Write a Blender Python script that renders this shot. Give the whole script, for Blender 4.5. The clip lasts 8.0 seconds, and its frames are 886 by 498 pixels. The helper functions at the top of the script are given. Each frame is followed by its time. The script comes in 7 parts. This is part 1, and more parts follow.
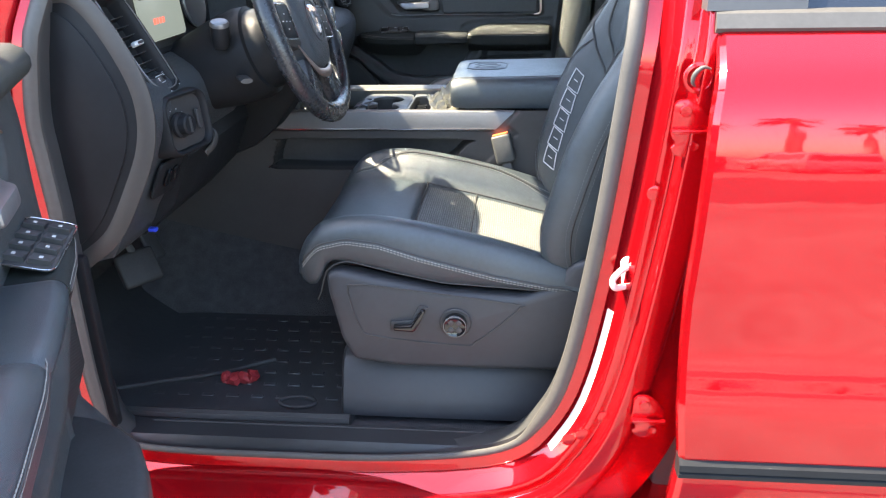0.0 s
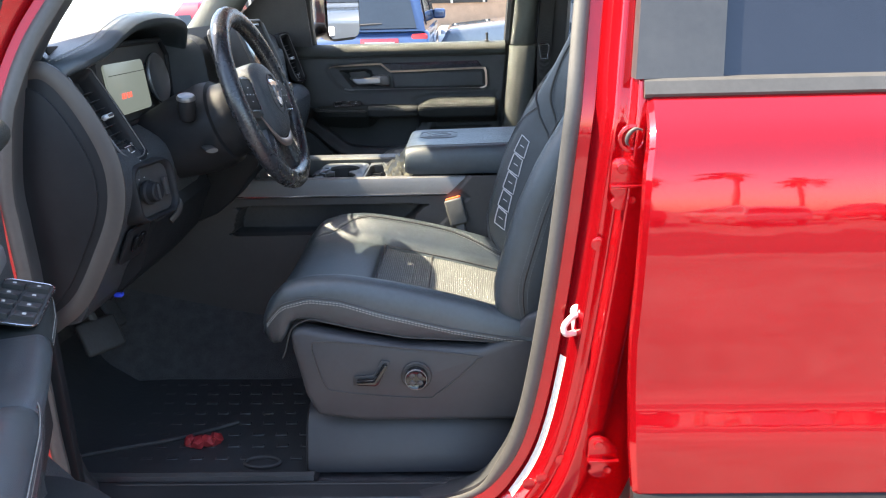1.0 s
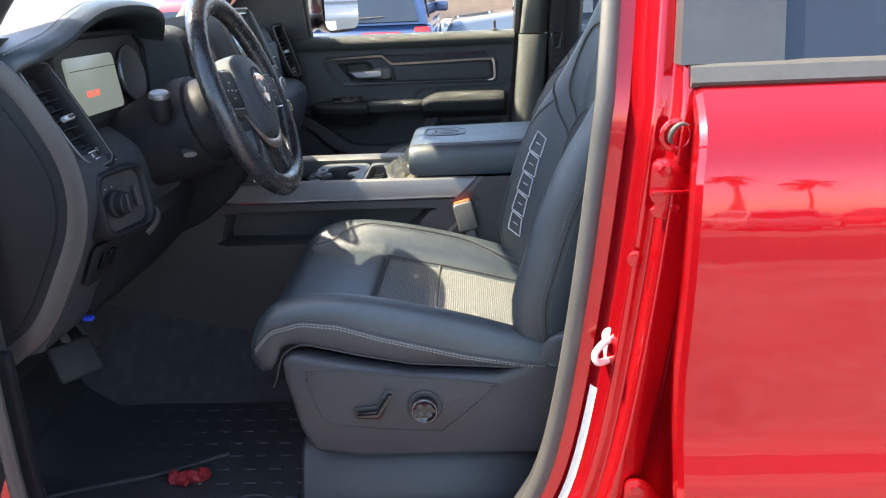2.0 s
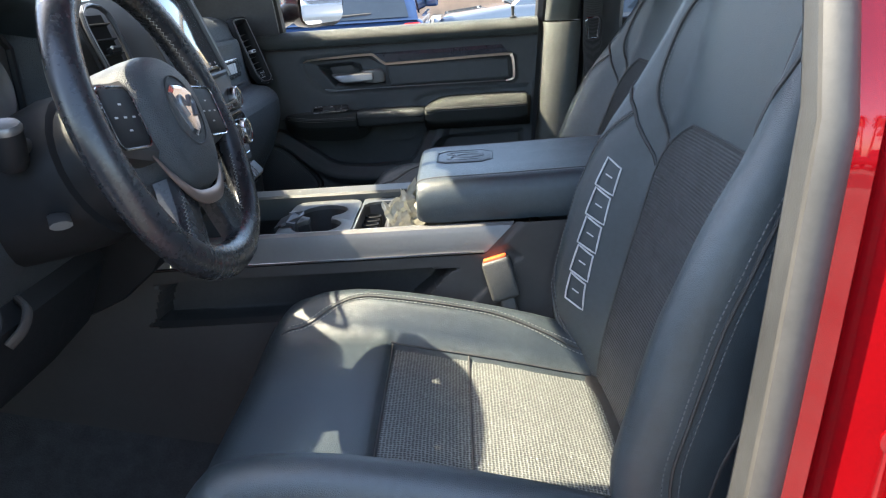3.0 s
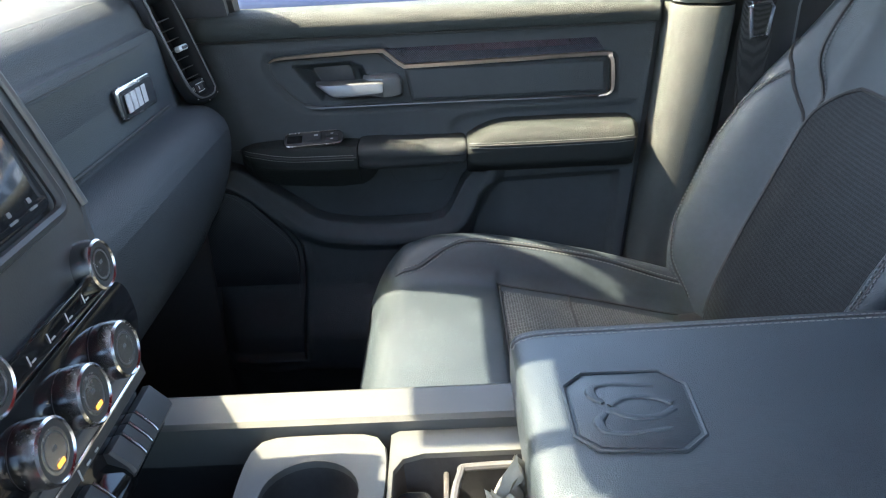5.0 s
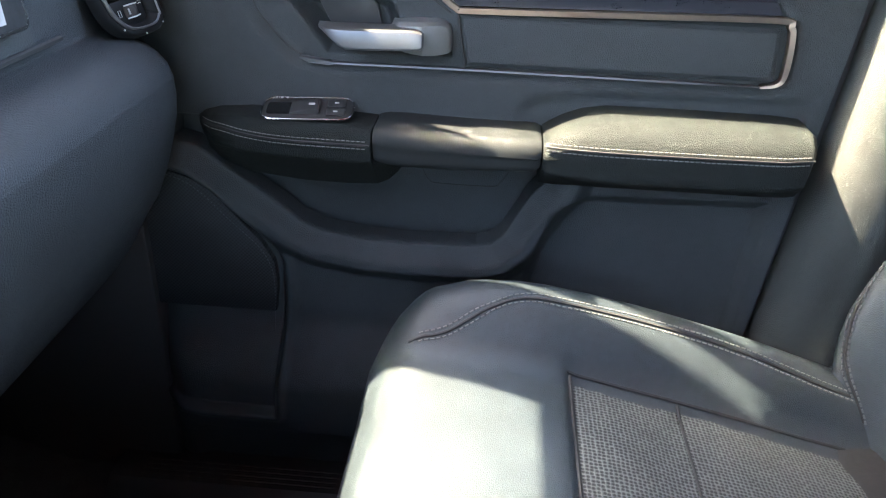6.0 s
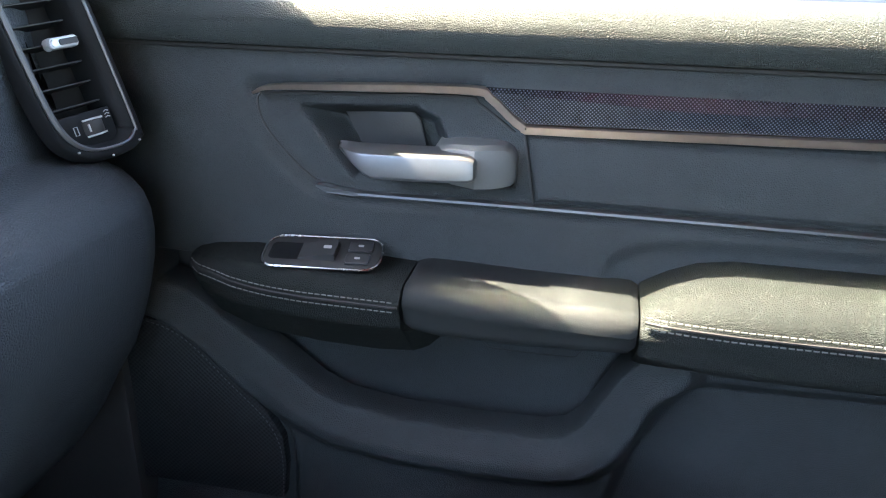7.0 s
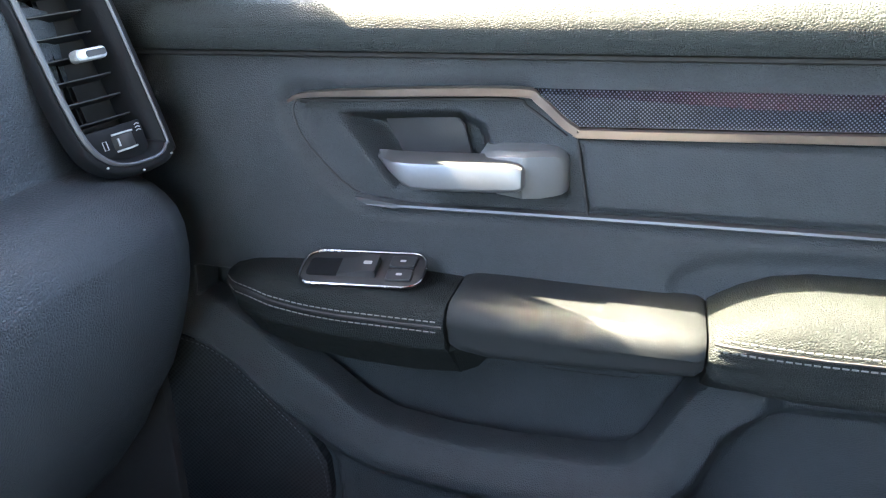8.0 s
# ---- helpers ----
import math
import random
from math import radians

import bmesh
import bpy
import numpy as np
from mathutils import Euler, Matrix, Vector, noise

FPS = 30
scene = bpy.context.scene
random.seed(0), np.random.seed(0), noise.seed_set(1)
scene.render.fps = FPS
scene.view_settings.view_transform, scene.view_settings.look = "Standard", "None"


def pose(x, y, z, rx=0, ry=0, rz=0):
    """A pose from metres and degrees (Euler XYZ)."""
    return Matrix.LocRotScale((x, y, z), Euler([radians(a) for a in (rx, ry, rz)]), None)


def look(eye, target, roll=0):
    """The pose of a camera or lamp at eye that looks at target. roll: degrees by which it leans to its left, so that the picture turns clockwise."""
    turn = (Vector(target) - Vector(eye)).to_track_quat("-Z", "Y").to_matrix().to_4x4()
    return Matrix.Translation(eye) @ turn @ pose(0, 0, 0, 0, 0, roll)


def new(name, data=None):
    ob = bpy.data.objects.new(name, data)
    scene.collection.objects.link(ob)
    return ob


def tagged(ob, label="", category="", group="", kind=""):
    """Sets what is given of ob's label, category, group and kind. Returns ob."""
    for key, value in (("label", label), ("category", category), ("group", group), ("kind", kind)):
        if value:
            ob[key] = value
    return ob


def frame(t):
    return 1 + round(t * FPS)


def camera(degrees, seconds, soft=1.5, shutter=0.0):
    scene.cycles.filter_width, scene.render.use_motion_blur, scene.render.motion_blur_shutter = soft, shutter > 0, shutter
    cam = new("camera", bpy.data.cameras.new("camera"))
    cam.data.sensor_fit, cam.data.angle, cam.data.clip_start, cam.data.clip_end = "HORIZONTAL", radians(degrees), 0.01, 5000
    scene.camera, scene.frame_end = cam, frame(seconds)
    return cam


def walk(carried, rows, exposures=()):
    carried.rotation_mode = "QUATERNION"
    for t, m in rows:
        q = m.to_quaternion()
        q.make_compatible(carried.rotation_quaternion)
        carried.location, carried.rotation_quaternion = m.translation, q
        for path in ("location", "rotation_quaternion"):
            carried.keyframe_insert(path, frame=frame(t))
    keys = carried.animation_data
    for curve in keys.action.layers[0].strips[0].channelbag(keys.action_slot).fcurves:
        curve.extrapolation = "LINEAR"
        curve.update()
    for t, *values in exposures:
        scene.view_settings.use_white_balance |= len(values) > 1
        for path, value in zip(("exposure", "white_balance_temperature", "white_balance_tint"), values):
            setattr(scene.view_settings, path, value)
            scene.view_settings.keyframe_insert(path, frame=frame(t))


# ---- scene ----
cam = camera(59.2, 8.0, soft=1.15)
PATH = [
    (0, (0.0062, 0.0407, 1.5424), (-0.1817, 1.8765, 0.7713), -1.30),
    (0.5, (0.0001, -0.0332, 1.5456), (-0.0960, 1.8557, 0.8954), -1.48),
    (1, (0.0002, -0.0374, 1.5418), (-0.0652, 1.8693, 0.9416), -1.54),
    (2.3, (-0.0261, 0.2597, 1.5136), (-0.1050, 2.1608, 0.8975), -2.66),
    (2.5, (-0.0569, 0.3655, 1.5070), (-0.1260, 2.2687, 0.8961), -2.65),
    (3, (-0.0744, 0.6468, 1.4847), (-0.1381, 2.5470, 0.8640), -3.94),
    (3.5, (-0.0614, 0.9091, 1.4852), (-0.1219, 2.7793, 0.7790), -4.41),
    (4, (-0.0996, 1.0938, 1.4938), (-0.1393, 2.9528, 0.7573), -4.17),
    (4.5, (-0.1840, 1.3214, 1.5454), (-0.2100, 3.1852, 0.8202), -4.36),
    (4.7, (-0.1977, 1.3828, 1.5743), (-0.2049, 3.2331, 0.8151), -4.12),
    (5.8, (-0.1803, 1.8027, 1.5176), (-0.3181, 3.5504, 0.5552), 1.24),
    (6, (-0.2133, 1.9131, 1.4807), (-0.3296, 3.6713, 0.5345), 2.07),
    (6.5, (-0.2089, 2.0796, 1.4662), (-0.4721, 3.8930, 0.6647), 1.79),
    (7, (-0.2047, 2.1493, 1.4561), (-0.5741, 3.9644, 0.7021), 1.01),
    (7.5, (-0.2014, 2.1809, 1.4478), (-0.6651, 3.9778, 0.7020), -0.35),
    (8, (-0.2044, 2.1908, 1.4462), (-0.7223, 3.9759, 0.7077), -1.45),
]
walk(cam, [(t, look(eye, target, roll)) for t, eye, target, roll in PATH],
     [(0, 3.34, 6900, 9), (0.6, 2.92, 6900, 9), (1.2, 2.86, 6850, 9), (2.5, 2.78, 6700, 8), (3.5, 2.98, 6600, 5), (4.0, 3.30, 6600, 4), (4.5, 3.34, 6550, 4), (6.0, 4.08, 6950, 9), (6.5, 4.42, 6780, 8), (7.0, 4.12, 6750, 7), (7.5, 4.28, 6750, 7), (8.0, 4.63, 6780, 8)])

# ---- world and sun ----
SUN_FROM = Vector((-0.558, 0.028, 0.828)).normalized()
world = bpy.data.worlds.new("sky")
scene.world = world
world.use_nodes = True
wt = world.node_tree
sky = wt.nodes.new("ShaderNodeTexSky")
sky.sky_type, sky.sun_disc = "NISHITA", False
sky.sun_elevation = math.asin(SUN_FROM.z)
sky.sun_rotation = math.atan2(SUN_FROM.x, SUN_FROM.y)
wt.links.new(sky.outputs[0], wt.nodes["Background"].inputs[0])
wt.nodes["Background"].inputs[1].default_value = 0.15
sun = new("sun", bpy.data.lights.new("sun", "SUN"))
sun.data.energy, sun.data.angle, sun.data.color = 3.8, radians(0.6), (1.0, 0.88, 0.68)
sun.matrix_world = look(SUN_FROM * 30, (0, 0, 0))


# ---- materials ----
def mat(name, base, rough=0.5, metal=0.0, grain=None, var=None, coat=0.0, spec=0.5, kind="noise", rvar=0.0, second=None):
    """A procedural surface: base colour, two scales of variation, and a fine relief (grain = scale, strength, depth)."""
    m = bpy.data.materials.new(name)
    m.use_nodes = True
    t = m.node_tree
    p = t.nodes["Principled BSDF"]
    p.inputs["Base Color"].default_value = (*base, 1)
    p.inputs["Roughness"].default_value = rough
    p.inputs["Metallic"].default_value = metal
    p.inputs["Specular IOR Level"].default_value = spec
    p.inputs["Coat Weight"].default_value = coat
    p.inputs["Coat Roughness"].default_value = 0.03
    co = t.nodes.new("ShaderNodeTexCoord")

    def tex(scale, detail=4.0):
        n = t.nodes.new("ShaderNodeTexNoise")
        n.inputs["Scale"].default_value, n.inputs["Detail"].default_value = scale, detail
        t.links.new(co.outputs["Object"], n.inputs["Vector"])
        return n
    if var:
        a, b = tex(var[0]), tex(var[0] * 9)
        mix = t.nodes.new("ShaderNodeMath")
        mix.operation = "MULTIPLY_ADD"
        mix.inputs[1].default_value = 0.6
        t.links.new(a.outputs["Fac"], mix.inputs[0])
        half = t.nodes.new("ShaderNodeMath")
        half.operation = "MULTIPLY"
        half.inputs[1].default_value = 0.4
        t.links.new(b.outputs["Fac"], half.inputs[0])
        t.links.new(half.outputs[0], mix.inputs[2])
        ramp = t.nodes.new("ShaderNodeMapRange")
        ramp.inputs[1].default_value, ramp.inputs[2].default_value = 0.3, 0.7
        t.links.new(mix.outputs[0], ramp.inputs[0])
        col = t.nodes.new("ShaderNodeMix")
        col.data_type = "RGBA"
        lo = second or tuple(c * (1 - var[1]) for c in base)
        hi = base if second else tuple(min(1, c * (1 + var[1])) for c in base)
        col.inputs[6].default_value, col.inputs[7].default_value = (*lo, 1), (*hi, 1)
        t.links.new(ramp.outputs[0], col.inputs[0])
        t.links.new(col.outputs[2], p.inputs["Base Color"])
        rr = t.nodes.new("ShaderNodeMapRange")
        rr.inputs[3].default_value, rr.inputs[4].default_value = rough * (1 - rvar), min(1, rough * (1 + rvar))
        t.links.new(ramp.outputs[0], rr.inputs[0])
        t.links.new(rr.outputs[0], p.inputs["Roughness"])
    if grain:
        if kind == "leather":
            n = t.nodes.new("ShaderNodeTexVoronoi")
            n.feature = "DISTANCE_TO_EDGE"
            n.inputs["Scale"].default_value = grain[0]
            warp = tex(grain[0] * 0.45, 2)
            add = t.nodes.new("ShaderNodeMixRGB")
            add.blend_type, add.inputs[0].default_value = "ADD", 0.35 / grain[0]
            t.links.new(co.outputs["Object"], add.inputs[1])
            t.links.new(warp.outputs["Color"], add.inputs[2])
            t.links.new(add.outputs[0], n.inputs["Vector"])
            low = t.nodes.new("ShaderNodeMapRange")
            low.interpolation_type = "SMOOTHSTEP"
            low.inputs[2].default_value, low.inputs[4].default_value = 0.28, 0.55
            t.links.new(n.outputs["Distance"], low.inputs[0])
            out = low.outputs[0]
        elif kind in ("facing_dots", "bright_dots"):
            turn = t.nodes.new("ShaderNodeMapping")
            turn.inputs["Rotation"].default_value = (0, radians(45), 0)
            t.links.new(co.outputs["Object"], turn.inputs["Vector"])
            xyz, flatten = t.nodes.new("ShaderNodeSeparateXYZ"), t.nodes.new("ShaderNodeCombineXYZ")
            t.links.new(turn.outputs[0], xyz.inputs[0])
            t.links.new(xyz.outputs["X"], flatten.inputs["X"])
            t.links.new(xyz.outputs["Z"], flatten.inputs["Y"])
            n = t.nodes.new("ShaderNodeTexVoronoi")
            n.voronoi_dimensions = "2D"
            n.inputs["Scale"].default_value, n.inputs["Randomness"].default_value = grain[0], 0.0
            t.links.new(flatten.outputs[0], n.inputs["Vector"])
            out = n.outputs["Distance"]
        elif kind == "dots":
            n = t.nodes.new("ShaderNodeTexVoronoi")
            n.inputs["Scale"].default_value = grain[0]
            n.inputs["Randomness"].default_value = 0.0 if len(grain) < 4 else 0.25
            n.voronoi_dimensions = "3D" if len(grain) < 4 else "2D"
            t.links.new(co.outputs["Object"], n.inputs["Vector"])
            out = n.outputs["Distance"]
        elif kind == "weave":
            w1, w2 = t.nodes.new("ShaderNodeTexWave"), t.nodes.new("ShaderNodeTexWave")
            w1.bands_direction, w2.bands_direction = "X", "Y"
            for w, k in ((w1, 1.0), (w2, 1.35)):
                w.inputs["Scale"].default_value = grain[0] * k
                w.inputs["Distortion"].default_value = 0.6
                w.inputs["Detail"].default_value = 1.0
                t.links.new(co.outputs["Object"], w.inputs["Vector"])
            mm = t.nodes.new("ShaderNodeMath")
            mm.operation = "MULTIPLY"
            t.links.new(w1.outputs["Fac"], mm.inputs[0])
            t.links.new(w2.outputs["Fac"], mm.inputs[1])
            out = mm.outputs[0]
        elif kind == "lines":
            n = t.nodes.new("ShaderNodeTexWave")
            n.bands_direction = "Z"
            n.inputs["Scale"].default_value = grain[0]
            n.inputs["Distortion"].default_value = 0.5
            t.links.new(co.outputs["Object"], n.inputs["Vector"])
            out = n.outputs["Fac"]
        else:
            out = tex(grain[0], 3).outputs["Fac"]
        if kind in ("weave", "dots", "facing_dots", "bright_dots"):
            # shade in holes and weave gaps is put into the colour; bright_dots is pattern
            deep = t.nodes.new("ShaderNodeMapRange")
            deep.inputs[1].default_value, deep.inputs[2].default_value = (0.15, 0.6) if kind == "weave" else (0.25, 0.5)
            deep.inputs[3].default_value, deep.inputs[4].default_value = 0.35, 1.25
            if kind == "bright_dots":
                deep.inputs[1].default_value, deep.inputs[2].default_value = 0.16, 0.34
                deep.inputs[3].default_value, deep.inputs[4].default_value = 5.0, 0.7
            t.links.new(out, deep.inputs[0])
            mul = t.nodes.new("ShaderNodeMix")
            mul.data_type, mul.blend_type = "RGBA", "MULTIPLY"
            mul.inputs[0].default_value = 1.0
            if p.inputs["Base Color"].links:
                t.links.new(p.inputs["Base Color"].links[0].from_socket, mul.inputs[6])
            else:
                mul.inputs[6].default_value = (*base, 1)
            t.links.new(deep.outputs[0], mul.inputs[7])
            t.links.new(mul.outputs[2], p.inputs["Base Color"])
        b = t.nodes.new("ShaderNodeBump")
        b.inputs["Strength"].default_value, b.inputs["Distance"].default_value = grain[1], grain[2]
        t.links.new(out, b.inputs["Height"])
        t.links.new(b.outputs[0], p.inputs["Normal"])
        if coat:
            t.links.new(b.outputs[0], p.inputs["Coat Normal"])
    return m


def glass(name, tint=(1, 1, 1), rough=0.0):
    m = bpy.data.materials.new(name)
    m.use_nodes = True
    t = m.node_tree
    p = t.nodes["Principled BSDF"]
    p.inputs["Base Color"].default_value = (*tint, 1)
    p.inputs["Roughness"].default_value = rough
    p.inputs["Transmission Weight"].default_value = 1.0
    p.inputs["IOR"].default_value = 1.05
    return m


def glow(name, colour, strength):
    m = mat(name, (0.02, 0.02, 0.02), 0.3)
    p = m.node_tree.nodes["Principled BSDF"]
    p.inputs["Emission Color"].default_value = (*colour, 1)
    p.inputs["Emission Strength"].default_value = strength
    return m


LEATHER = mat("black_leather", (0.028, 0.0375, 0.044), 0.39, grain=(620, 0.36, 0.0009), var=(14, 0.25), kind="leather", rvar=0.15, spec=0.66)
PEBBLE = mat("pebbled_vinyl", (0.0165, 0.0200, 0.0195), 0.58, grain=(600, 0.75, 0.0012), var=(160, 0.14), kind="leather", rvar=0.1, spec=0.24)
GRIPSKIN = mat("fine_textured_grip", (0.024, 0.027, 0.028), 0.60, grain=(1300, 0.3, 0.0004), var=(30, 0.1), kind="leather", rvar=0.1, spec=0.25)
PLASTIC = mat("dark_moulded_plastic", (0.033, 0.034, 0.036), 0.5, grain=(700, 0.25, 0.0005), var=(9, 0.2), rvar=0.1)
DASHSKIN = mat("black_dash_skin", (0.036, 0.042, 0.048), 0.48, grain=(480, 0.75, 0.0012), var=(7, 0.2), kind="leather", rvar=0.12, spec=0.38)
RIMSKIN = mat("worn_wheel_leather", (0.018, 0.019, 0.022), 0.27, grain=(700, 0.2, 0.0004), var=(20, 0.3), kind="leather", rvar=0.25)
TRIM = mat("dark_soft_trim", (0.039, 0.045, 0.048), 0.50, grain=(580, 0.6, 0.0009), var=(7, 0.2), kind="leather", rvar=0.14, spec=0.42)
SILLSKIN = mat("pebbled_sill_vinyl", (0.027, 0.0320, 0.0300), 0.56, grain=(600, 0.75, 0.0012), var=(160, 0.14), kind="leather", rvar=0.1, spec=0.30)
DARKPLASTIC = mat("black_dash_plastic", (0.013, 0.014, 0.016), 0.52, grain=(700, 0.25, 0.0005), var=(9, 0.2), rvar=0.1, spec=0.13)
DEEP = mat("deep_black_plastic", (0.027, 0.027, 0.028), 0.6, grain=(300, 0.2, 0.0006), var=(20, 0.3))
WARMGREY = mat("grey_brown_plastic", (0.045, 0.042, 0.041), 0.5, grain=(800, 0.2, 0.0004), var=(12, 0.12), rvar=0.1, spec=0.35)
SHIELD = mat("dark_grey_seat_plastic", (0.034, 0.035, 0.039), 0.48, grain=(800, 0.2, 0.0004), var=(12, 0.15), rvar=0.12, spec=0.35)
SUEDE = mat("dark_perforated_leather", (0.016, 0.020, 0.023), 0.62, grain=(420, 0.5, 0.0009, 2), var=(40, 0.18), kind="dots", spec=0.3)
GLOSSBLACK = mat("piano_black", (0.008, 0.008, 0.009), 0.08, var=(30, 0.2), rvar=0.3)
SATIN = mat("satin_grey_trim", (0.14, 0.14, 0.145), 0.36, metal=0.55, grain=(900, 0.1, 0.0003), var=(20, 0.06), rvar=0.15)
RAILGREY = mat("satin_grey_painted_trim", (0.075, 0.078, 0.075), 0.48, metal=0.08, grain=(900, 0.15, 0.0003), var=(20, 0.08), rvar=0.12)
RAILSILVER = mat("satin_silver_rail", (0.135, 0.135, 0.138), 0.42, metal=0.35, grain=(900, 0.12, 0.0003), var=(20, 0.08), rvar=0.12)
SILVER = mat("satin_silver", (0.20, 0.205, 0.215), 0.42, metal=0.75, grain=(900, 0.06, 0.0002), var=(40, 0.06), rvar=0.2)
CHROME = mat("chrome", (0.75, 0.75, 0.77), 0.12, metal=1.0, var=(50, 0.04), rvar=0.3)
HANDLEGREY = mat("satin_silver_paint", (0.20, 0.205, 0.21), 0.40, metal=0.3, grain=(900, 0.06, 0.0002), var=(40, 0.06), rvar=0.15)
SATINCHROME = mat("satin_chrome", (0.52, 0.52, 0.53), 0.24, metal=1.0, var=(50, 0.05), rvar=0.3)
BRIGHTLINE = mat("bright_satin_line", (0.58, 0.60, 0.62), 0.38, metal=0.35, var=(50, 0.05), rvar=0.2)
BOWTRIM = mat("rosy_satin_trim", (0.20, 0.145, 0.125), 0.36, metal=0.6, var=(20, 0.08), rvar=0.15)
BRONZE = mat("satin_chrome_strip", (0.60, 0.475, 0.395), 0.33, metal=1.0, var=(14, 0.14), rvar=0.15)
FABRIC = mat("woven_mesh_fabric", (0.105, 0.112, 0.108), 0.8, grain=(250, 0.9, 0.0016, 2), var=(60, 0.2), kind="dots")
FABRIC_BACK = mat("ribbed_mesh_fabric", (0.032, 0.034, 0.038), 0.78, grain=(80, 0.5, 0.0012), var=(60, 0.35), kind="lines")
GRILLE = mat("perforated_grille", (0.026, 0.028, 0.030), 0.55, grain=(300, 0.6, 0.0010), var=(20, 0.2), kind="facing_dots")
CARBON = mat("patterned_gloss_strip", (0.020, 0.021, 0.026), 0.25, grain=(520, 0.2, 0.0003), var=(80, 0.2), kind="bright_dots")
THREAD = mat("pale_thread", (0.21, 0.21, 0.20), 0.7, var=(200, 0.2))
SEATTHREAD = mat("grey_seat_thread", (0.10, 0.105, 0.11), 0.7, var=(200, 0.2))
# near black: the shade inside air ducts, put into the colour
DUCTSHADE = mat("dark_duct_shade", (0.004, 0.004, 0.004), 0.8, var=(20, 0.2))
LETTER = mat("pale_grey_applique", (0.5, 0.5, 0.52), 0.5, var=(200, 0.15))
RUBBER = mat("black_rubber", (0.02, 0.02, 0.021), 0.7, grain=(200, 0.3, 0.0008), var=(25, 0.3))
MATRUB = mat("floor_mat_rubber", (0.024, 0.025, 0.027), 0.5, grain=(60, 0.3, 0.002), var=(18, 0.35), rvar=0.2)
CARPET = mat("black_carpet", (0.036, 0.036, 0.039), 0.95, grain=(600, 0.8, 0.003), var=(40, 0.4))
SEAL = mat("grey_rubber_seal", (0.050, 0.048, 0.046), 0.6, grain=(300, 0.2, 0.0006), var=(15, 0.2))
RED = mat("red_paint", (0.36, 0.0042, 0.009), 0.27, metal=0.68, grain=(7, 0.12, 0.006), var=(6, 0.05), coat=0.95, spec=0.0)
PILLAR = mat("grey_pillar_trim", (0.066, 0.071, 0.066), 0.65, grain=(520, 0.35, 0.0008), var=(12, 0.1), kind="leather", spec=0.3)
HEADLINER = mat("grey_headliner", (0.52, 0.52, 0.51), 0.95, grain=(500, 0.4, 0.001), var=(20, 0.1))
BELT = mat("black_webbing", (0.02, 0.02, 0.02), 0.75, grain=(300, 0.7, 0.001), var=(60, 0.3), kind="weave")
BUCKLE = mat("textured_grey_plastic", (0.052, 0.052, 0.050), 0.55, grain=(500, 0.5, 0.001), var=(30, 0.2))
ORANGE = mat("orange_button", (0.75, 0.12, 0.03), 0.4, var=(60, 0.1))
CLEAR = glass("clear_glass")
SMOKED = glass("smoked_glass", (0.30, 0.31, 0.33))
TINTED = mat("dark_tinted_glass", (0.012, 0.014, 0.02), 0.03, spec=0.6, var=(2, 0.1))
MIRROR = mat("mirror_silvering", (0.6, 0.61, 0.63), 0.01, metal=1.0)
SCREEN = mat("dark_display_glass", (0.012, 0.013, 0.016), 0.06, spec=0.9, var=(3, 0.1))
DIAL = mat("dial_face", (0.03, 0.032, 0.036), 0.25, var=(30, 0.2))
PAPER = mat("crumpled_white_paper", (0.40, 0.385, 0.33), 0.7, grain=(90, 0.3, 0.002), var=(25, 0.10))
LEAF = mat("red_wrapper", (0.22, 0.016, 0.02), 0.5, grain=(200, 0.5, 0.003), var=(60, 0.4))
SILLBLACK = mat("scuffed_black_plastic", (0.020, 0.021, 0.023), 0.45, grain=(400, 0.25, 0.0006), var=(11, 0.35), rvar=0.25)
STEEL = mat("bare_white_steel", (0.72, 0.72, 0.70), 0.35, metal=0.4, var=(60, 0.1))
# white for the card in the tray and for the pillar's painted glare
CARDGLARE = mat("white_card_and_glare", (0.70, 0.68, 0.60), 0.4, var=(40, 0.08))
BLUE = mat("blue_connector", (0.02, 0.05, 0.5), 0.4, var=(60, 0.1))
REDINK = glow("red_readout", (1.0, 0.12, 0.08), 0.25)
# the greenish glare on the display is put in as a weak glow
GLARESCREEN = glow("pale_display_glare", (0.62, 0.72, 0.66), 0.055)
AMBER = glow("amber_lamp", (1.0, 0.35, 0.05), 0.3)
WHITEINK = mat("white_marking", (0.45, 0.45, 0.45), 0.5, var=(80, 0.1))


# ---- building helpers ----
BASE = {}


def thing(name, base, label, category, group="", kind=""):
    ob = tagged(new(name), label, category, group, kind)
    ob.location = base
    ob.empty_display_size = 0.05
    BASE[ob.name] = Vector(base)
    return ob


def part(name, bm, material, parent=None, label="", sharp=38, flip=None):
    if flip is not None:
        bm.transform(flip)
        if flip.determinant() < 0:
            bmesh.ops.reverse_faces(bm, faces=bm.faces[:])
    me = bpy.data.meshes.new(name)
    bm.to_mesh(me)
    bm.free()
    me.materials.append(material)
    for f in me.polygons:
        f.use_smooth = True
    me.set_sharp_from_angle(angle=radians(sharp))
    ob = new(name, me)
    if label:
        ob["label"] = label
    if parent is not None:
        ob.parent = parent
        if parent.name in BASE:
            ob.matrix_parent_inverse = Matrix.Translation(-BASE[parent.name])
    return ob


def single(name, bm, material, label, category, group="", kind="", sharp=38):
    return tagged(part(name, bm, material, sharp=sharp), label, category, group, kind)


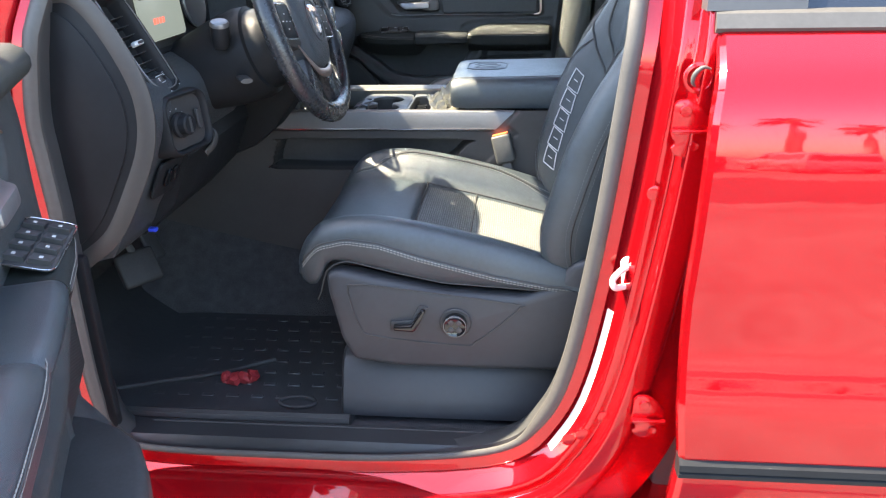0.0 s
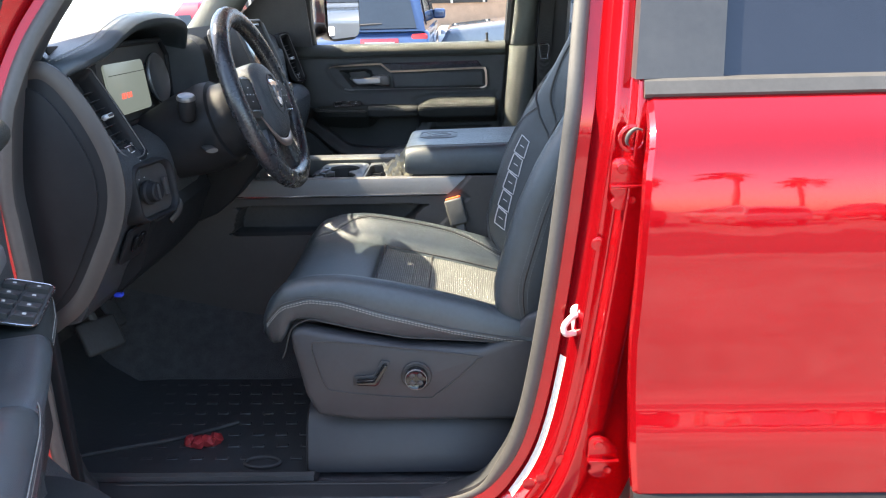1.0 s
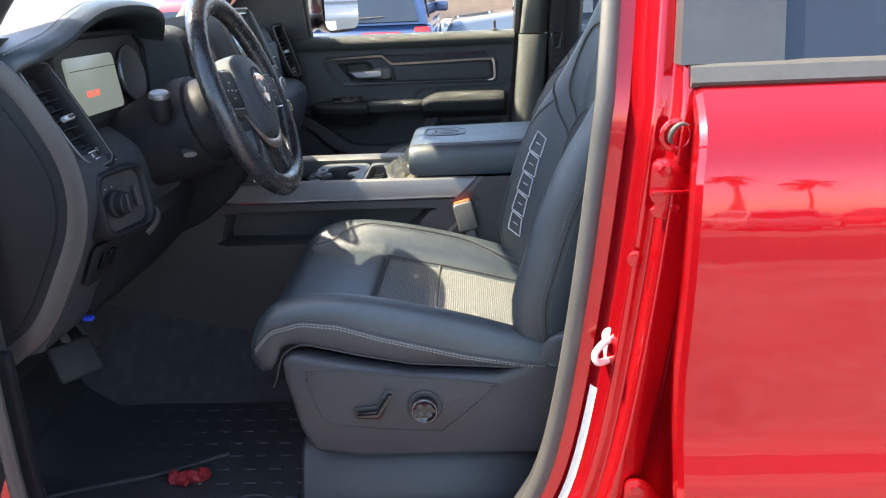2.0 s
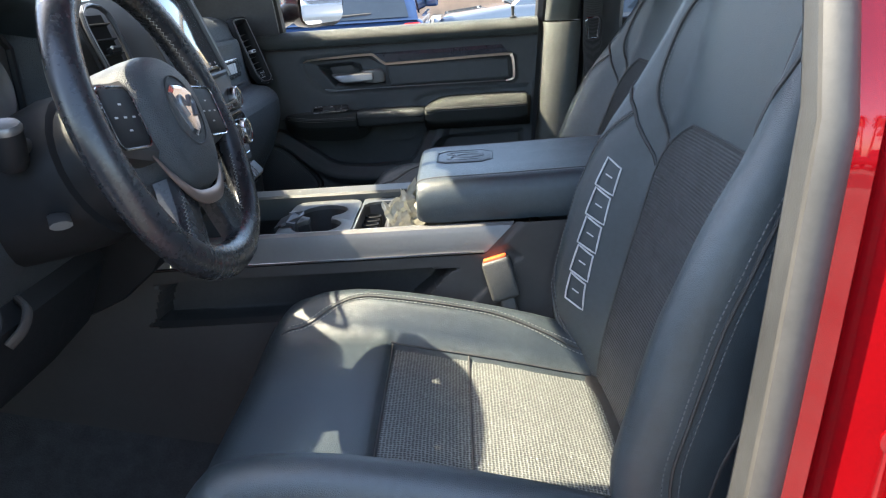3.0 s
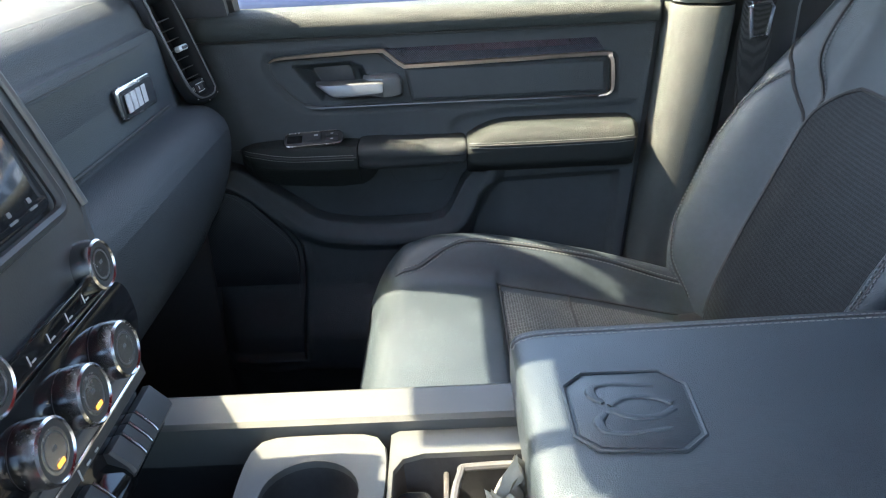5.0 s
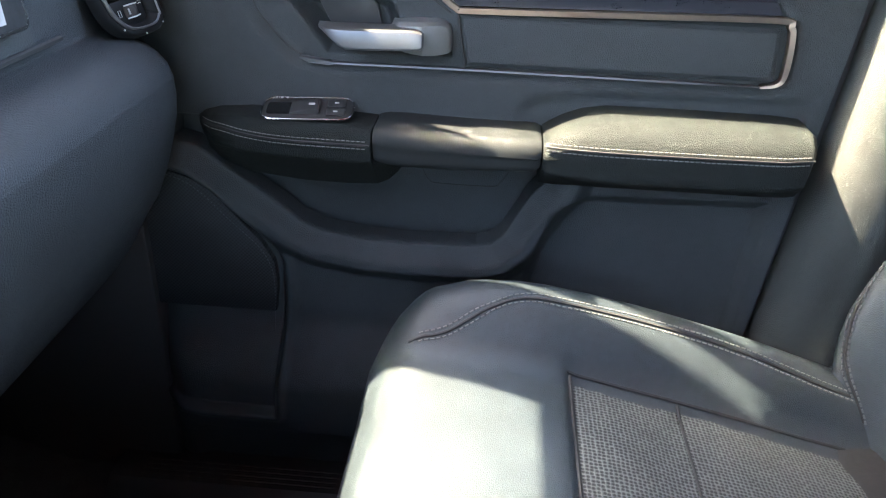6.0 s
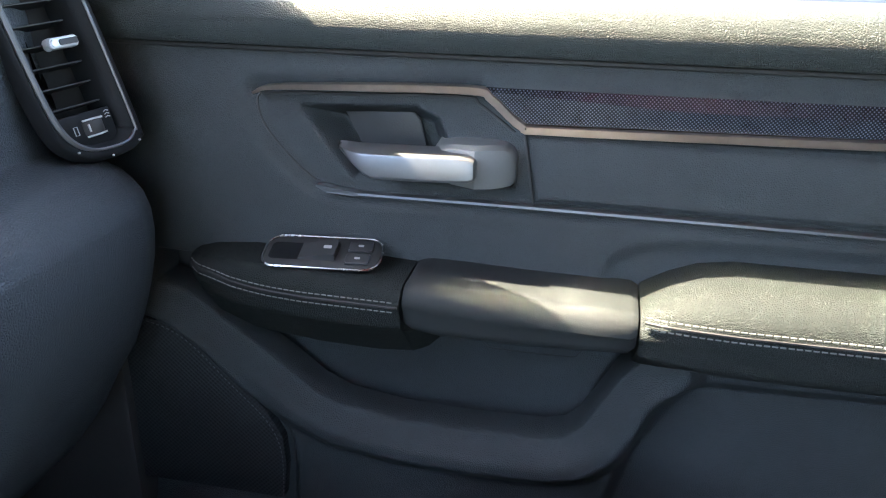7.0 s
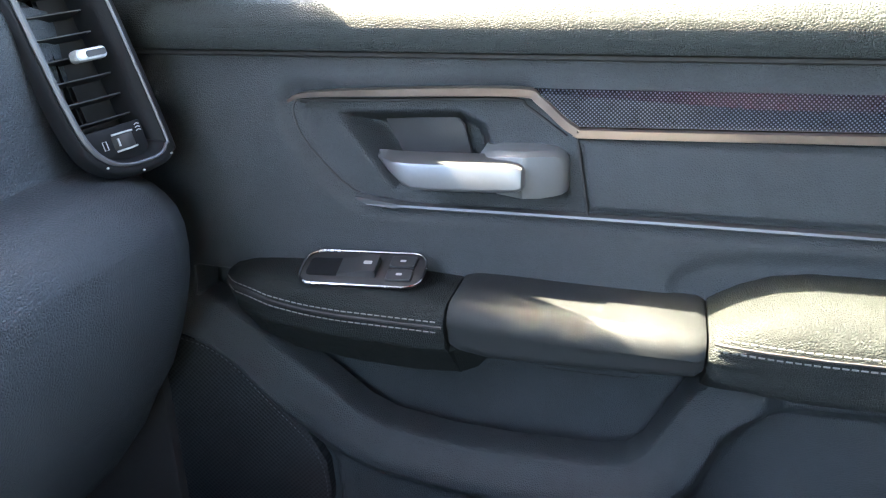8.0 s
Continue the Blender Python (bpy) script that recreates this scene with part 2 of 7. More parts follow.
def rbox(x0, x1, y0, y1, z0, z1, bev=0.004, seg=2, m=None):
    bm = bmesh.new()
    bmesh.ops.create_cube(bm, size=1)
    for v in bm.verts:
        v.co = Vector(((x0 + x1) / 2 + v.co.x * (x1 - x0), (y0 + y1) / 2 + v.co.y * (y1 - y0), (z0 + z1) / 2 + v.co.z * (z1 - z0)))
    if bev:
        bmesh.ops.bevel(bm, geom=bm.edges[:], offset=bev, segments=seg, profile=0.5, affect="EDGES")
    if m is not None:
        bm.transform(m)
    return bm


def loft(rings, closed=True, caps=True, bm=None):
    bm = bm or bmesh.new()
    vs = [[bm.verts.new(p) for p in r] for r in rings]
    n = len(rings[0])
    for a, b in zip(vs, vs[1:]):
        for i in range(n if closed else n - 1):
            j = (i + 1) % n
            bm.faces.new((a[i], a[j], b[j], b[i]))
    if caps and closed:
        bm.faces.new(list(reversed(vs[0])))
        bm.faces.new(vs[-1])
        bmesh.ops.recalc_face_normals(bm, faces=bm.faces[:])
    return bm


def grid(fn, nu, nv, flip=False):
    rows = [[Vector(fn(i / nu, j / nv)) for j in range(nv + 1)] for i in range(nu + 1)]
    bm = loft(rows, closed=False, caps=False)
    if flip:
        bmesh.ops.reverse_faces(bm, faces=bm.faces[:])
    return bm


def smooth_path(pts, n=8, closed=False):
    """Catmull-Rom through pts."""
    P = [Vector(p) for p in pts]
    k = len(P)
    out = []
    for i in range(k if closed else k - 1):
        a = P[(i - 1) % k] if closed or i else P[0] * 2 - P[1]
        b, c = P[i], P[(i + 1) % k]
        d = P[(i + 2) % k] if closed or i + 2 < k else P[-1] * 2 - P[-2]
        for j in range(n):
            t = j / n
            out.append(0.5 * (2 * b + (c - a) * t + (2 * a - 5 * b + 4 * c - d) * t * t + (3 * b - a - 3 * c + d) * t ** 3))
    if not closed:
        out.append(P[-1].copy())
    return out


def tube(path, r, n=8, closed=False, flat=1.0, side=None, bm=None):
    """A round or flattened rod along path; side: the direction in which it is flattened."""
    P = [Vector(p) for p in path]
    k = len(P)
    rings = []
    ref = Vector(side) if side is not None else None
    last = None
    for i in range(k):
        a = P[(i - 1) % k] if closed else P[max(i - 1, 0)]
        b = P[(i + 1) % k] if closed else P[min(i + 1, k - 1)]
        t = (b - a).normalized()
        u = ref if ref is not None else (last if last is not None else (Vector((0, 0, 1)) if abs(t.z) < 0.9 else Vector((1, 0, 0))))
        u = (u - t * u.dot(t)).normalized()
        last = u
        w = t.cross(u)
        rr = r[i] if isinstance(r, (list, tuple)) else r
        rings.append([P[i] + (u * math.cos(q) * flat + w * math.sin(q)) * rr for q in (2 * math.pi * s / n for s in range(n))])
    if closed:
        bm = loft(rings + [rings[0]], caps=False, bm=bm)
        bmesh.ops.remove_doubles(bm, verts=bm.verts[:], dist=1e-6)
        bmesh.ops.recalc_face_normals(bm, faces=bm.faces[:])
        return bm
    return loft(rings, bm=bm)


def stitches(path, step=0.0075, fill=0.62, r=0.0006, bm=None):
    """Short thread dashes along path."""
    P = [Vector(p) for p in path]
    bm = bm or bmesh.new()
    d = [0.0]
    for a, b in zip(P, P[1:]):
        d.append(d[-1] + (b - a).length)

    def at(s):
        for i in range(len(P) - 1):
            if d[i + 1] >= s:
                return P[i].lerp(P[i + 1], (s - d[i]) / max(d[i + 1] - d[i], 1e-9))
        return P[-1]
    s = 0.0
    while s + step * fill < d[-1]:
        a, b = at(s), at(s + step * fill)
        t = (b - a).normalized()
        u = t.orthogonal().normalized()
        w = t.cross(u)
        ra = [bm.verts.new(a + (u * math.cos(q) + w * math.sin(q)) * r) for q in (0, 1.57, 3.14, 4.71)]
        rb = [bm.verts.new(b + (u * math.cos(q) + w * math.sin(q)) * r) for q in (0, 1.57, 3.14, 4.71)]
        for i in range(4):
            bm.faces.new((ra[i], ra[(i + 1) % 4], rb[(i + 1) % 4], rb[i]))
        bm.faces.new(ra[::-1])
        bm.faces.new(rb)
        s += step
    return bm


def revolve(profile, n=32, m=None, bm=None):
    """profile: (radius, height) up the local z axis."""
    rings = [[Vector((r * math.cos(2 * math.pi * i / n), r * math.sin(2 * math.pi * i / n), h)) for i in range(n)] for r, h in profile]
    bm = loft(rings, bm=bm)
    if m is not None:
        bm.transform(m)
    return bm


def prism(poly, origin, ua, va, depth, bev=0.003, seg=2):
    """The polygon (in the plane of ua and va) pushed along ua x va by depth."""
    o, ua, va = Vector(origin), Vector(ua), Vector(va)
    n = ua.cross(va).normalized()
    bm = bmesh.new()
    a = [bm.verts.new(o + ua * x + va * y) for x, y in poly]
    b = [bm.verts.new(o + ua * x + va * y + n * depth) for x, y in poly]
    k = len(poly)
    bm.faces.new(a[::-1])
    bm.faces.new(b)
    for i in range(k):
        bm.faces.new((a[i], a[(i + 1) % k], b[(i + 1) % k], b[i]))
    bmesh.ops.recalc_face_normals(bm, faces=bm.faces[:])
    if bev:
        bmesh.ops.bevel(bm, geom=bm.edges[:], offset=bev, segments=seg, profile=0.5, affect="EDGES")
    return bm


def axis_at(origin, direction):
    """A matrix whose z axis points along direction."""
    return Matrix.Translation(origin) @ Vector(direction).to_track_quat("Z", "Y").to_matrix().to_4x4()


def rrect(w, h, r, n=5):
    """A rounded rectangle's outline, w by h, about the origin."""
    out = []
    for cx, cy, a0 in ((w / 2 - r, h / 2 - r, 0), (-w / 2 + r, h / 2 - r, 90), (-w / 2 + r, -h / 2 + r, 180), (w / 2 - r, -h / 2 + r, 270)):
        for i in range(n + 1):
            a = radians(a0 + 90 * i / n)
            out.append((cx + r * math.cos(a), cy + r * math.sin(a)))
    return out


def ss(a, b, x):
    t = min(1.0, max(0.0, (x - a) / (b - a)))
    return t * t * (3 - 2 * t)


def interp(table, x):
    return float(np.interp(x, [a for a, _ in table], [b for _, b in table]))

# ---- the ground and the cab's shell ----
MID = 1.93            # the truck's middle line
ASPHALT = mat("worn_asphalt", (0.155, 0.150, 0.143), 0.85, grain=(90, 0.6, 0.01), var=(0.8, 0.5))
ground_bm = grid(lambda u, v: ((u - 0.5) * 800, (v - 0.5) * 800, 0), 4, 4)
single("ground", ground_bm, ASPHALT, "sunlit grey asphalt of a parking lot", "ground", kind="structure")


# unseen dark strip, added only to put a dark band in the paint's reflection
DARKBAND = mat("dark_reflection_band", (0.045, 0.045, 0.047), 0.85, grain=(90, 0.6, 0.01), var=(0.6, 0.3))
single("reflection_band", grid(lambda u, v: ((u - 0.5) * 300, -12.5 + 5.5 * v, 0.004), 4, 2), DARKBAND, "unseen dark ground strip added for the reflection in the red paint", "road", kind="structure")


def tumble(z):
    return 0.42 * max(0.0, z - 1.40)


# outline of the driver's doorway, x and z
OPENING = [(-0.02, 0.721), (0.044, 0.781), (0.086, 0.890), (0.125, 1.130), (0.159, 1.445), (0.185, 1.70), (0.165, 1.86), (0.05, 1.915), (-0.2, 1.915),
           (-0.36, 1.875), (-0.50, 1.73), (-0.62, 1.56), (-0.675, 1.457), (-0.712, 1.30), (-0.714, 1.216), (-0.712, 1.134), (-0.714, 1.06),
           (-0.716, 0.95), (-0.714, 0.80), (-0.695, 0.718), (-0.63, 0.694), (-0.4, 0.690), (-0.194, 0.695)]
edge = smooth_path([(x, 0, z) for x, z in OPENING], 6, closed=True)
outward = []
for i, p in enumerate(edge):
    t = (edge[(i + 1) % len(edge)] - edge[i - 1]).normalized()
    outward.append(Vector((t.z, 0, -t.x)))


def doorway_band(profile, up=1.0, soft=0):
    rings = []
    if soft:
        profile = [(p.x, p.y) for p in smooth_path([(d, y, 0) for d, y in profile], soft)]
    for d, y in profile:
        rings.append([Vector((p.x + n.x * d, y + tumble(p.z + n.z * d), p.z + n.z * d * up)) for p, n in zip(edge, outward)])
    bm = loft(rings, caps=False)
    return bm


shell = thing("cab_body", (0.2, 1.1, 0.5), "glossy red pickup truck body round an open driver's doorway", "truck body", kind="structure")
part("door_frame", doorway_band([(0.010, 1.150), (0.014, 1.143), (0.036, 1.140), (0.040, 1.136), (0.061, 1.106), (0.064, 1.103), (0.068, 1.102),
                                 (0.079, 1.103), (0.083, 1.100), (0.086, 1.078), (0.089, 1.073), (0.094, 1.072), (0.125, 1.078), (0.135, 1.088), (0.20, 1.10)], soft=3), RED, shell, "red painted pillar and sill flange", sharp=50)
part("inner_trim", doorway_band([(0.07, 1.235), (0.012, 1.205), (0.001, 1.175), (0.003, 1.152), (0.012, 1.149)]), PLASTIC, shell, "dark plastic trim inside the seal", sharp=60)
seal_pts = [Vector((p.x + n.x * 0.006, 1.135 + tumble(p.z), p.z + n.z * 0.006)) for p, n in zip(edge, outward)]
part("weatherstrip", tube(seal_pts, [0.0125 - 0.006 * ss(0.80, 0.72, p.z) for p in seal_pts], 10, closed=True, flat=0.8, side=(0, 1, 0)), SEAL, shell, "grey rubber weatherstrip round the doorway")
# rocker below the doorway
part("rocker", loft([[Vector((x, y, z)) for y, z in ((1.16, 0.66), (1.085, 0.632), (1.02, 0.62), (0.985, 0.60), (0.972, 0.55), (0.985, 0.46), (1.05, 0.42), (1.2, 0.42), (1.2, 0.66))]
                     for x in (-0.80, -0.4, 0.0, 0.4, 0.8, 1.3)]), RED, shell, "red painted rocker panel under the sill", sharp=25)
# front fender and hinge pillar, beyond the dark seal
part("fender", grid(lambda u, v: (-0.80 - 1.5 * u, 1.06 - 0.03 * math.sin(u * 3), 0.55 + 0.80 * v), 10, 8), RED, shell, "red painted front fender")
part("hood", grid(lambda u, v: (-1.12 - 1.4 * u, 1.06 + 1.74 * v, 1.34 - 0.10 * u * u + 0.035 * math.sin(math.pi * v)), 12, 16), RED, shell, "red painted hood beyond the windscreen")
# quarter round the rear door and the bed side
part("rear_quarter", grid(lambda u, v: (1.24 + 2.2 * u, 1.0 + tumble(0.5 + 0.9 * v), 0.5 + 0.9 * v), 6, 6), RED, shell, "red painted cab and bed side")
# roof; its unseen sides are widened past the door frames to shade the seats
part("roof", loft([[Vector((x, MID + w * s, z)) for s, w, z in ((-1, 0.71, 1.900), (-1, 0.68, 1.945), (-1, 0.3, 1.99), (1, 0.3, 1.99), (1, 0.68, 1.955), (1, 0.715, 1.915))]
                   for x in (-0.535, -0.3, 0.3, 1.35)]), RED, shell, "red painted roof")
part("headliner", loft([[Vector((x, MID + w * s, z)) for s, w, z in ((-1, 0.57, 1.90), (-1, 0.5, 1.915), (1, 0.5, 1.915), (1, 0.57, 1.90), (1, 0.57, 1.93), (-1, 0.57, 1.93))]
                        for x in (-0.48, 0.3, 1.35)]), HEADLINER, shell, "pale grey headliner")
part("windscreen_header", rbox(-0.556, -0.45, MID - 0.56, MID + 0.56, 1.893, 1.938, 0.012), HEADLINER, shell)
part("roof_rail", tube(smooth_path([(-0.53, MID + 0.60, 1.885), (-0.2, MID + 0.60, 1.905), (0.4, MID + 0.60, 1.90), (1.3, MID + 0.60, 1.87)], 6), 0.045, 10), HEADLINER, shell)
part("roof_rail", tube(smooth_path([(-0.50, MID - 0.63, 1.90), (-0.2, MID - 0.635, 1.905), (0.4, MID - 0.635, 1.90), (1.3, MID - 0.62, 1.87)], 6), 0.055, 10), HEADLINER, shell)
# windscreen pillar on the far side
part("windscreen_pillar", tube(smooth_path([(-0.98, 2.69, 1.36), (-0.84, 2.645, 1.50), (-0.69, 2.575, 1.68), (-0.53, 2.50, 1.885)], 6), 0.058, 12), PILLAR, shell, "grey trimmed windscreen pillar")
part("windscreen_pillar", tube(smooth_path([(-1.0, 1.12, 1.36), (-0.86, 1.165, 1.50), (-0.71, 1.24, 1.68), (-0.53, 1.33, 1.885)], 6), 0.045, 12), PILLAR, shell, "grey trimmed windscreen pillar")
pane = part("windscreen", grid(lambda u, v: (-1.14 + 0.58 * u, MID + (v - 0.5) * (1.62 - 0.34 * u), 1.375 + 0.52 * u + 0.02 * math.sin(math.pi * u) - 0), 8, 8), CLEAR, shell, "clear windscreen glass")
pane.visible_shadow = False
part("cowl", rbox(-1.3, -1.0, 1.1, 2.76, 1.27, 1.36, 0.01), DEEP, shell)
# floor, tunnel and toe board
part("floor_pan", loft([[Vector((x, y, z)) for x, z in ((-1.12, 1.05), (-1.02, 0.86), (-0.88, 0.715), (-0.78, 0.675), (1.3, 0.675), (1.3, 0.62), (-0.9, 0.62), (-1.2, 1.05))] for y in (1.15, 1.5, 1.93, 2.3, 2.74)]), CARPET, shell, "black carpeted cab floor")
part("firewall", rbox(-1.16, -1.10, 1.1, 2.76, 0.65, 1.40, 0.005), DEEP, shell)
part("floor_tunnel", loft([[Vector((x, MID + s * w, z)) for s, w, z in ((-1, 0.30, 0.67), (-1, 0.22, h * 0.9), (-1, 0.15, h), (1, 0.15, h), (1, 0.22, h * 0.9), (1, 0.30, 0.67))]
                          for x, h in ((-1.12, 0.98), (-0.8, 0.90), (-0.5, 0.84), (0.4, 0.78), (1.3, 0.76))]), CARPET, shell)
part("kick_panel", rbox(-0.98, -0.70, 1.15, 1.17, 0.66, 1.05, 0.006), DARKPLASTIC, shell)
part("kick_panel", rbox(-1.05, -0.62, 2.705, 2.76, 0.60, 1.34, 0.006), WARMGREY, shell)
# rear of the cab
part("rear_wall", rbox(1.30, 1.36, 1.05, 2.80, 0.62, 1.42, 0.01), PLASTIC, shell)
part("rear_window", rbox(1.32, 1.325, 1.25, 2.61, 1.42, 1.90, 0.0), SMOKED, shell, "smoked rear window").visible_shadow = False
part("rear_side_wall", rbox(0.28, 1.32, 2.73, 2.80, 0.62, 1.40, 0.01), PLASTIC, shell, "dark trim of the closed rear door")
part("rear_side_glass", loft([[Vector((x, 2.755, 1.40)), Vector((x, 2.76, 1.40)), Vector((x, 2.57, 1.89)), Vector((x, 2.565, 1.89))] for x in (0.28, 1.32)]), SMOKED, shell, "smoked rear door window").visible_shadow = False
part("near_rear_trim", rbox(0.24, 1.32, 1.14, 1.18, 0.62, 1.41, 0.01), PLASTIC, shell)

part("far_fender", rbox(-1.2, -0.64, 2.765, 2.84, 0.45, 1.385, 0.01), RED, shell)
for nm, y0, y1, rot in (("sun_visor", 2.03, 2.56, 42), ("sun_visor", 1.38, 1.78, 4)):
    vz = thing(nm, (-0.55, (y0 + y1) / 2, 1.87), "grey cloth sun visor at the windscreen header", "sun visor", "sun visors")
    mv = Matrix.Translation((-0.51, 0, 1.889)) @ Matrix.Rotation(radians(-rot if rot > 10 else 180 + 4), 4, "Y")
    part("visor_panel", rbox(-0.19, -0.002, y0, y1, -0.009, 0.009, 0.007, 3, mv), HEADLINER, vz)
    part("visor_rod", tube([(-0.51, y0 - 0.02, 1.889), (-0.51, y1 + 0.02, 1.889)], 0.005, 8), PLASTIC, vz)

rvm = thing("rear_view_mirror", (-0.46, MID, 1.75), "dark rear view mirror on the windscreen", "mirror")
part("mirror_housing", loft([[Vector((x, MID + 0.03 + 0.10 * k * a, 1.79 + 0.036 * k * b)) for a, b in rrect(2, 2, 0.5)] for x, k in ((-0.487, 0.6), (-0.480, 0.9), (-0.465, 1.0), (-0.452, 1.0))]), DEEP, rvm)
part("mirror_stem", tube([(-0.48, MID, 1.80), (-0.56, MID, 1.84), (-0.64, MID, 1.825)], 0.010, 8), DEEP, rvm)

# far door pillar between the front and rear doors
pillar = thing("door_pillar", (0.2, 2.7, 0.7), "grey grained pillar trim behind the passenger door", "pillar trim", kind="structure")


def pillar_ring(z, x0, x1, y):
    return [Vector(p) for p in ((x0, y + 0.10, z), (x0, y + 0.03, z), (x0 + 0.012, y + 0.006, z), (x0 + 0.03, y, z), (x1 - 0.035, y - 0.012, z), (x1 - 0.012, y - 0.006, z), (x1, y + 0.012, z), (x1, y + 0.10, z))]


part("lower_trim", loft([pillar_ring(z, x0, x1, y) for z, x0, x1, y in ((0.70, 0.085, 0.20, 2.70), (0.90, 0.100, 0.205, 2.69), (1.10, 0.122, 0.215, 2.672), (1.25, 0.138, 0.228, 2.66), (1.385, 0.150, 0.238, 2.652), (1.40, 0.151, 0.239, 2.655))]), PILLAR, pillar, sharp=75)
part("upper_trim", loft([pillar_ring(z, x0, x1, y) for z, x0, x1, y in ((1.404, 0.155, 0.236, 2.662), (1.5, 0.163, 0.24, 2.63), (1.7, 0.18, 0.25, 2.55), (1.90, 0.19, 0.26, 2.47))]), PILLAR, pillar, sharp=75)
part("belt_slot_trim", loft([pillar_ring(z, x0, x1, y) for z, x0, x1, y in ((0.72, 0.204, 0.34, 2.70), (1.10, 0.219, 0.34, 2.69), (1.39, 0.242, 0.345, 2.675), (1.9, 0.264, 0.35, 2.49))]), PLASTIC, pillar, "black plastic trim with the seat belt")

sb = thing("seat_belt", (0.26, 2.66, 0.72), "black webbing seat belt with a metal tongue on the pillar", "seat belt")
part("webbing", tube(smooth_path([(0.285, 2.664, 0.74), (0.272, 2.645, 1.1), (0.262, 2.637, 1.38), (0.272, 2.60, 1.56), (0.285, 2.52, 1.74)], 8), 0.0235, 8, flat=0.06, side=(0, 1, 0)), BELT, sb)
part("tongue", tube([(0.247, 2.622, 1.405), (0.272, 2.622, 1.407), (0.277, 2.622, 1.40), (0.272, 2.622, 1.36), (0.250, 2.622, 1.358), (0.245, 2.622, 1.40)], 0.0035, 8, closed=True), CHROME, sb, "bright metal belt tongue")

# ---- doors ----
def sdf(poly, X, Z):
    """Signed distance to a polygon, positive inside."""
    best = np.full(X.shape, 1e9)
    inside = np.zeros(X.shape, bool)
    for (ax, az), (bx, bz) in zip(poly, poly[1:] + poly[:1]):
        ex, ez = bx - ax, bz - az
        t = np.clip(((X - ax) * ex + (Z - az) * ez) / (ex * ex + ez * ez), 0, 1)
        best = np.minimum(best, np.hypot(X - ax - t * ex, Z - az - t * ez))
        cross = ((az > Z) != (bz > Z)) & (X < ex * (Z - az) / (ez if ez else 1e-12) + ax)
        inside ^= cross
    return np.where(inside, best, -best)


def sm(d, w):
    t = np.clip(d / (2 * w) + 0.5, 0, 1)
    return t * t * (3 - 2 * t)


BEZEL = [(-0.470, 1.343), (-0.295, 1.350), (-0.260, 1.321), (-0.07, 1.325), (0.060, 1.326), (0.070, 1.318), (0.072, 1.268), (0.062, 1.259), (-0.06, 1.260), (-0.25, 1.261),
         (-0.405, 1.261), (-0.426, 1.266), (-0.445, 1.283), (-0.465, 1.306), (-0.473, 1.323), (-0.474, 1.336)]
BOWL = [(-0.435, 1.326), (-0.345, 1.330), (-0.328, 1.322), (-0.322, 1.305), (-0.275, 1.302), (-0.268, 1.276), (-0.395, 1.273)]
POCKET = [(-0.575, 1.168), (-0.552, 1.164), (-0.537, 1.157), (-0.508, 1.135), (-0.458, 1.099), (-0.432, 1.078), (-0.408, 1.067), (-0.357, 1.059), (-0.307, 1.057), (-0.229, 1.059), (-0.211, 1.064), (-0.198, 1.077), (-0.171, 1.128), (-0.155, 1.146), (-0.150, 1.165), (-0.150, 1.195), (-0.575, 1.195)]
LOWER = [(-0.131, 1.118), (-0.10, 1.124), (0.085, 1.128), (0.07, 0.86), (-0.20, 0.86), (-0.165, 1.024), (-0.143, 1.106)]
BEHIND_PAD = [(-0.192, 1.19), (-0.190, 1.222), (-0.180, 1.231), (-0.160, 1.239), (-0.11, 1.244), (0.11, 1.248), (0.11, 1.19)]
SPEAKER = [(-0.66, 1.145), (-0.575, 1.136), (-0.557, 1.130), (-0.531, 1.112), (-0.472, 1.047), (-0.459, 1.019), (-0.457, 0.985), (-0.470, 0.82), (-0.66, 0.82)]
DOOR_Y = 2.725


def panel_relief(X, Z):
    """How far the moulded panel stands into the cab."""
    h = 0.010 * np.exp(-((Z - 1.30) / 0.09) ** 2)
    h = h + 0.012 * sm(1.20 - Z, 0.10) * sm(Z - 0.78, 0.06)
    db = sdf(BEZEL, X, Z)
    h = h - 0.009 * sm(db + 0.004, 0.010)
    h = h - 0.030 * sm(sdf(BOWL, X, Z) - 0.004, 0.009)
    dp = sdf(POCKET, X, Z)
    below = sm(1.150 - Z, 0.02)
    far = -dp
    swell = (0.004 + 0.015 * sm(far - 0.013, 0.014)) * (1 - sm(far - 0.043, 0.012))
    h = h + np.where(far > -0.004, swell, 0.004) * sm(1.172 - Z, 0.010)
    h = h - 0.042 * sm(dp - 0.002, 0.0035) * sm(1.21 - Z, 0.01)
    h = h - 0.012 * sm(sdf(LOWER, X, Z), 0.008) * below
    h = h - 0.004 * sm(sdf(BEHIND_PAD, X, Z) - 0.001, 0.008)
    ds = sdf(SPEAKER, X, Z)
    h = h + 0.004 * np.exp(-((ds + 0.007) / 0.006) ** 2)
    h = h - 0.012 * sm(ds, 0.004)
    h = h + 0.045 * sm(0.90 - Z, 0.05) * sm(X + 0.62, 0.03)
    h = h - 0.035 * sm(0.785 - Z, 0.004) * sm(X + 0.60, 0.03)
    h = h - 0.05 * sm(-0.60 - X, 0.05) * 0.3
    return h


def face_y(z):
    """The plain face of the door beside the handle."""
    return DOOR_Y - 0.010 * math.exp(-((z - 1.30) / 0.09) ** 2)


def rear_edge(z):
    return 0.137 + (z - 1.372) * 0.10


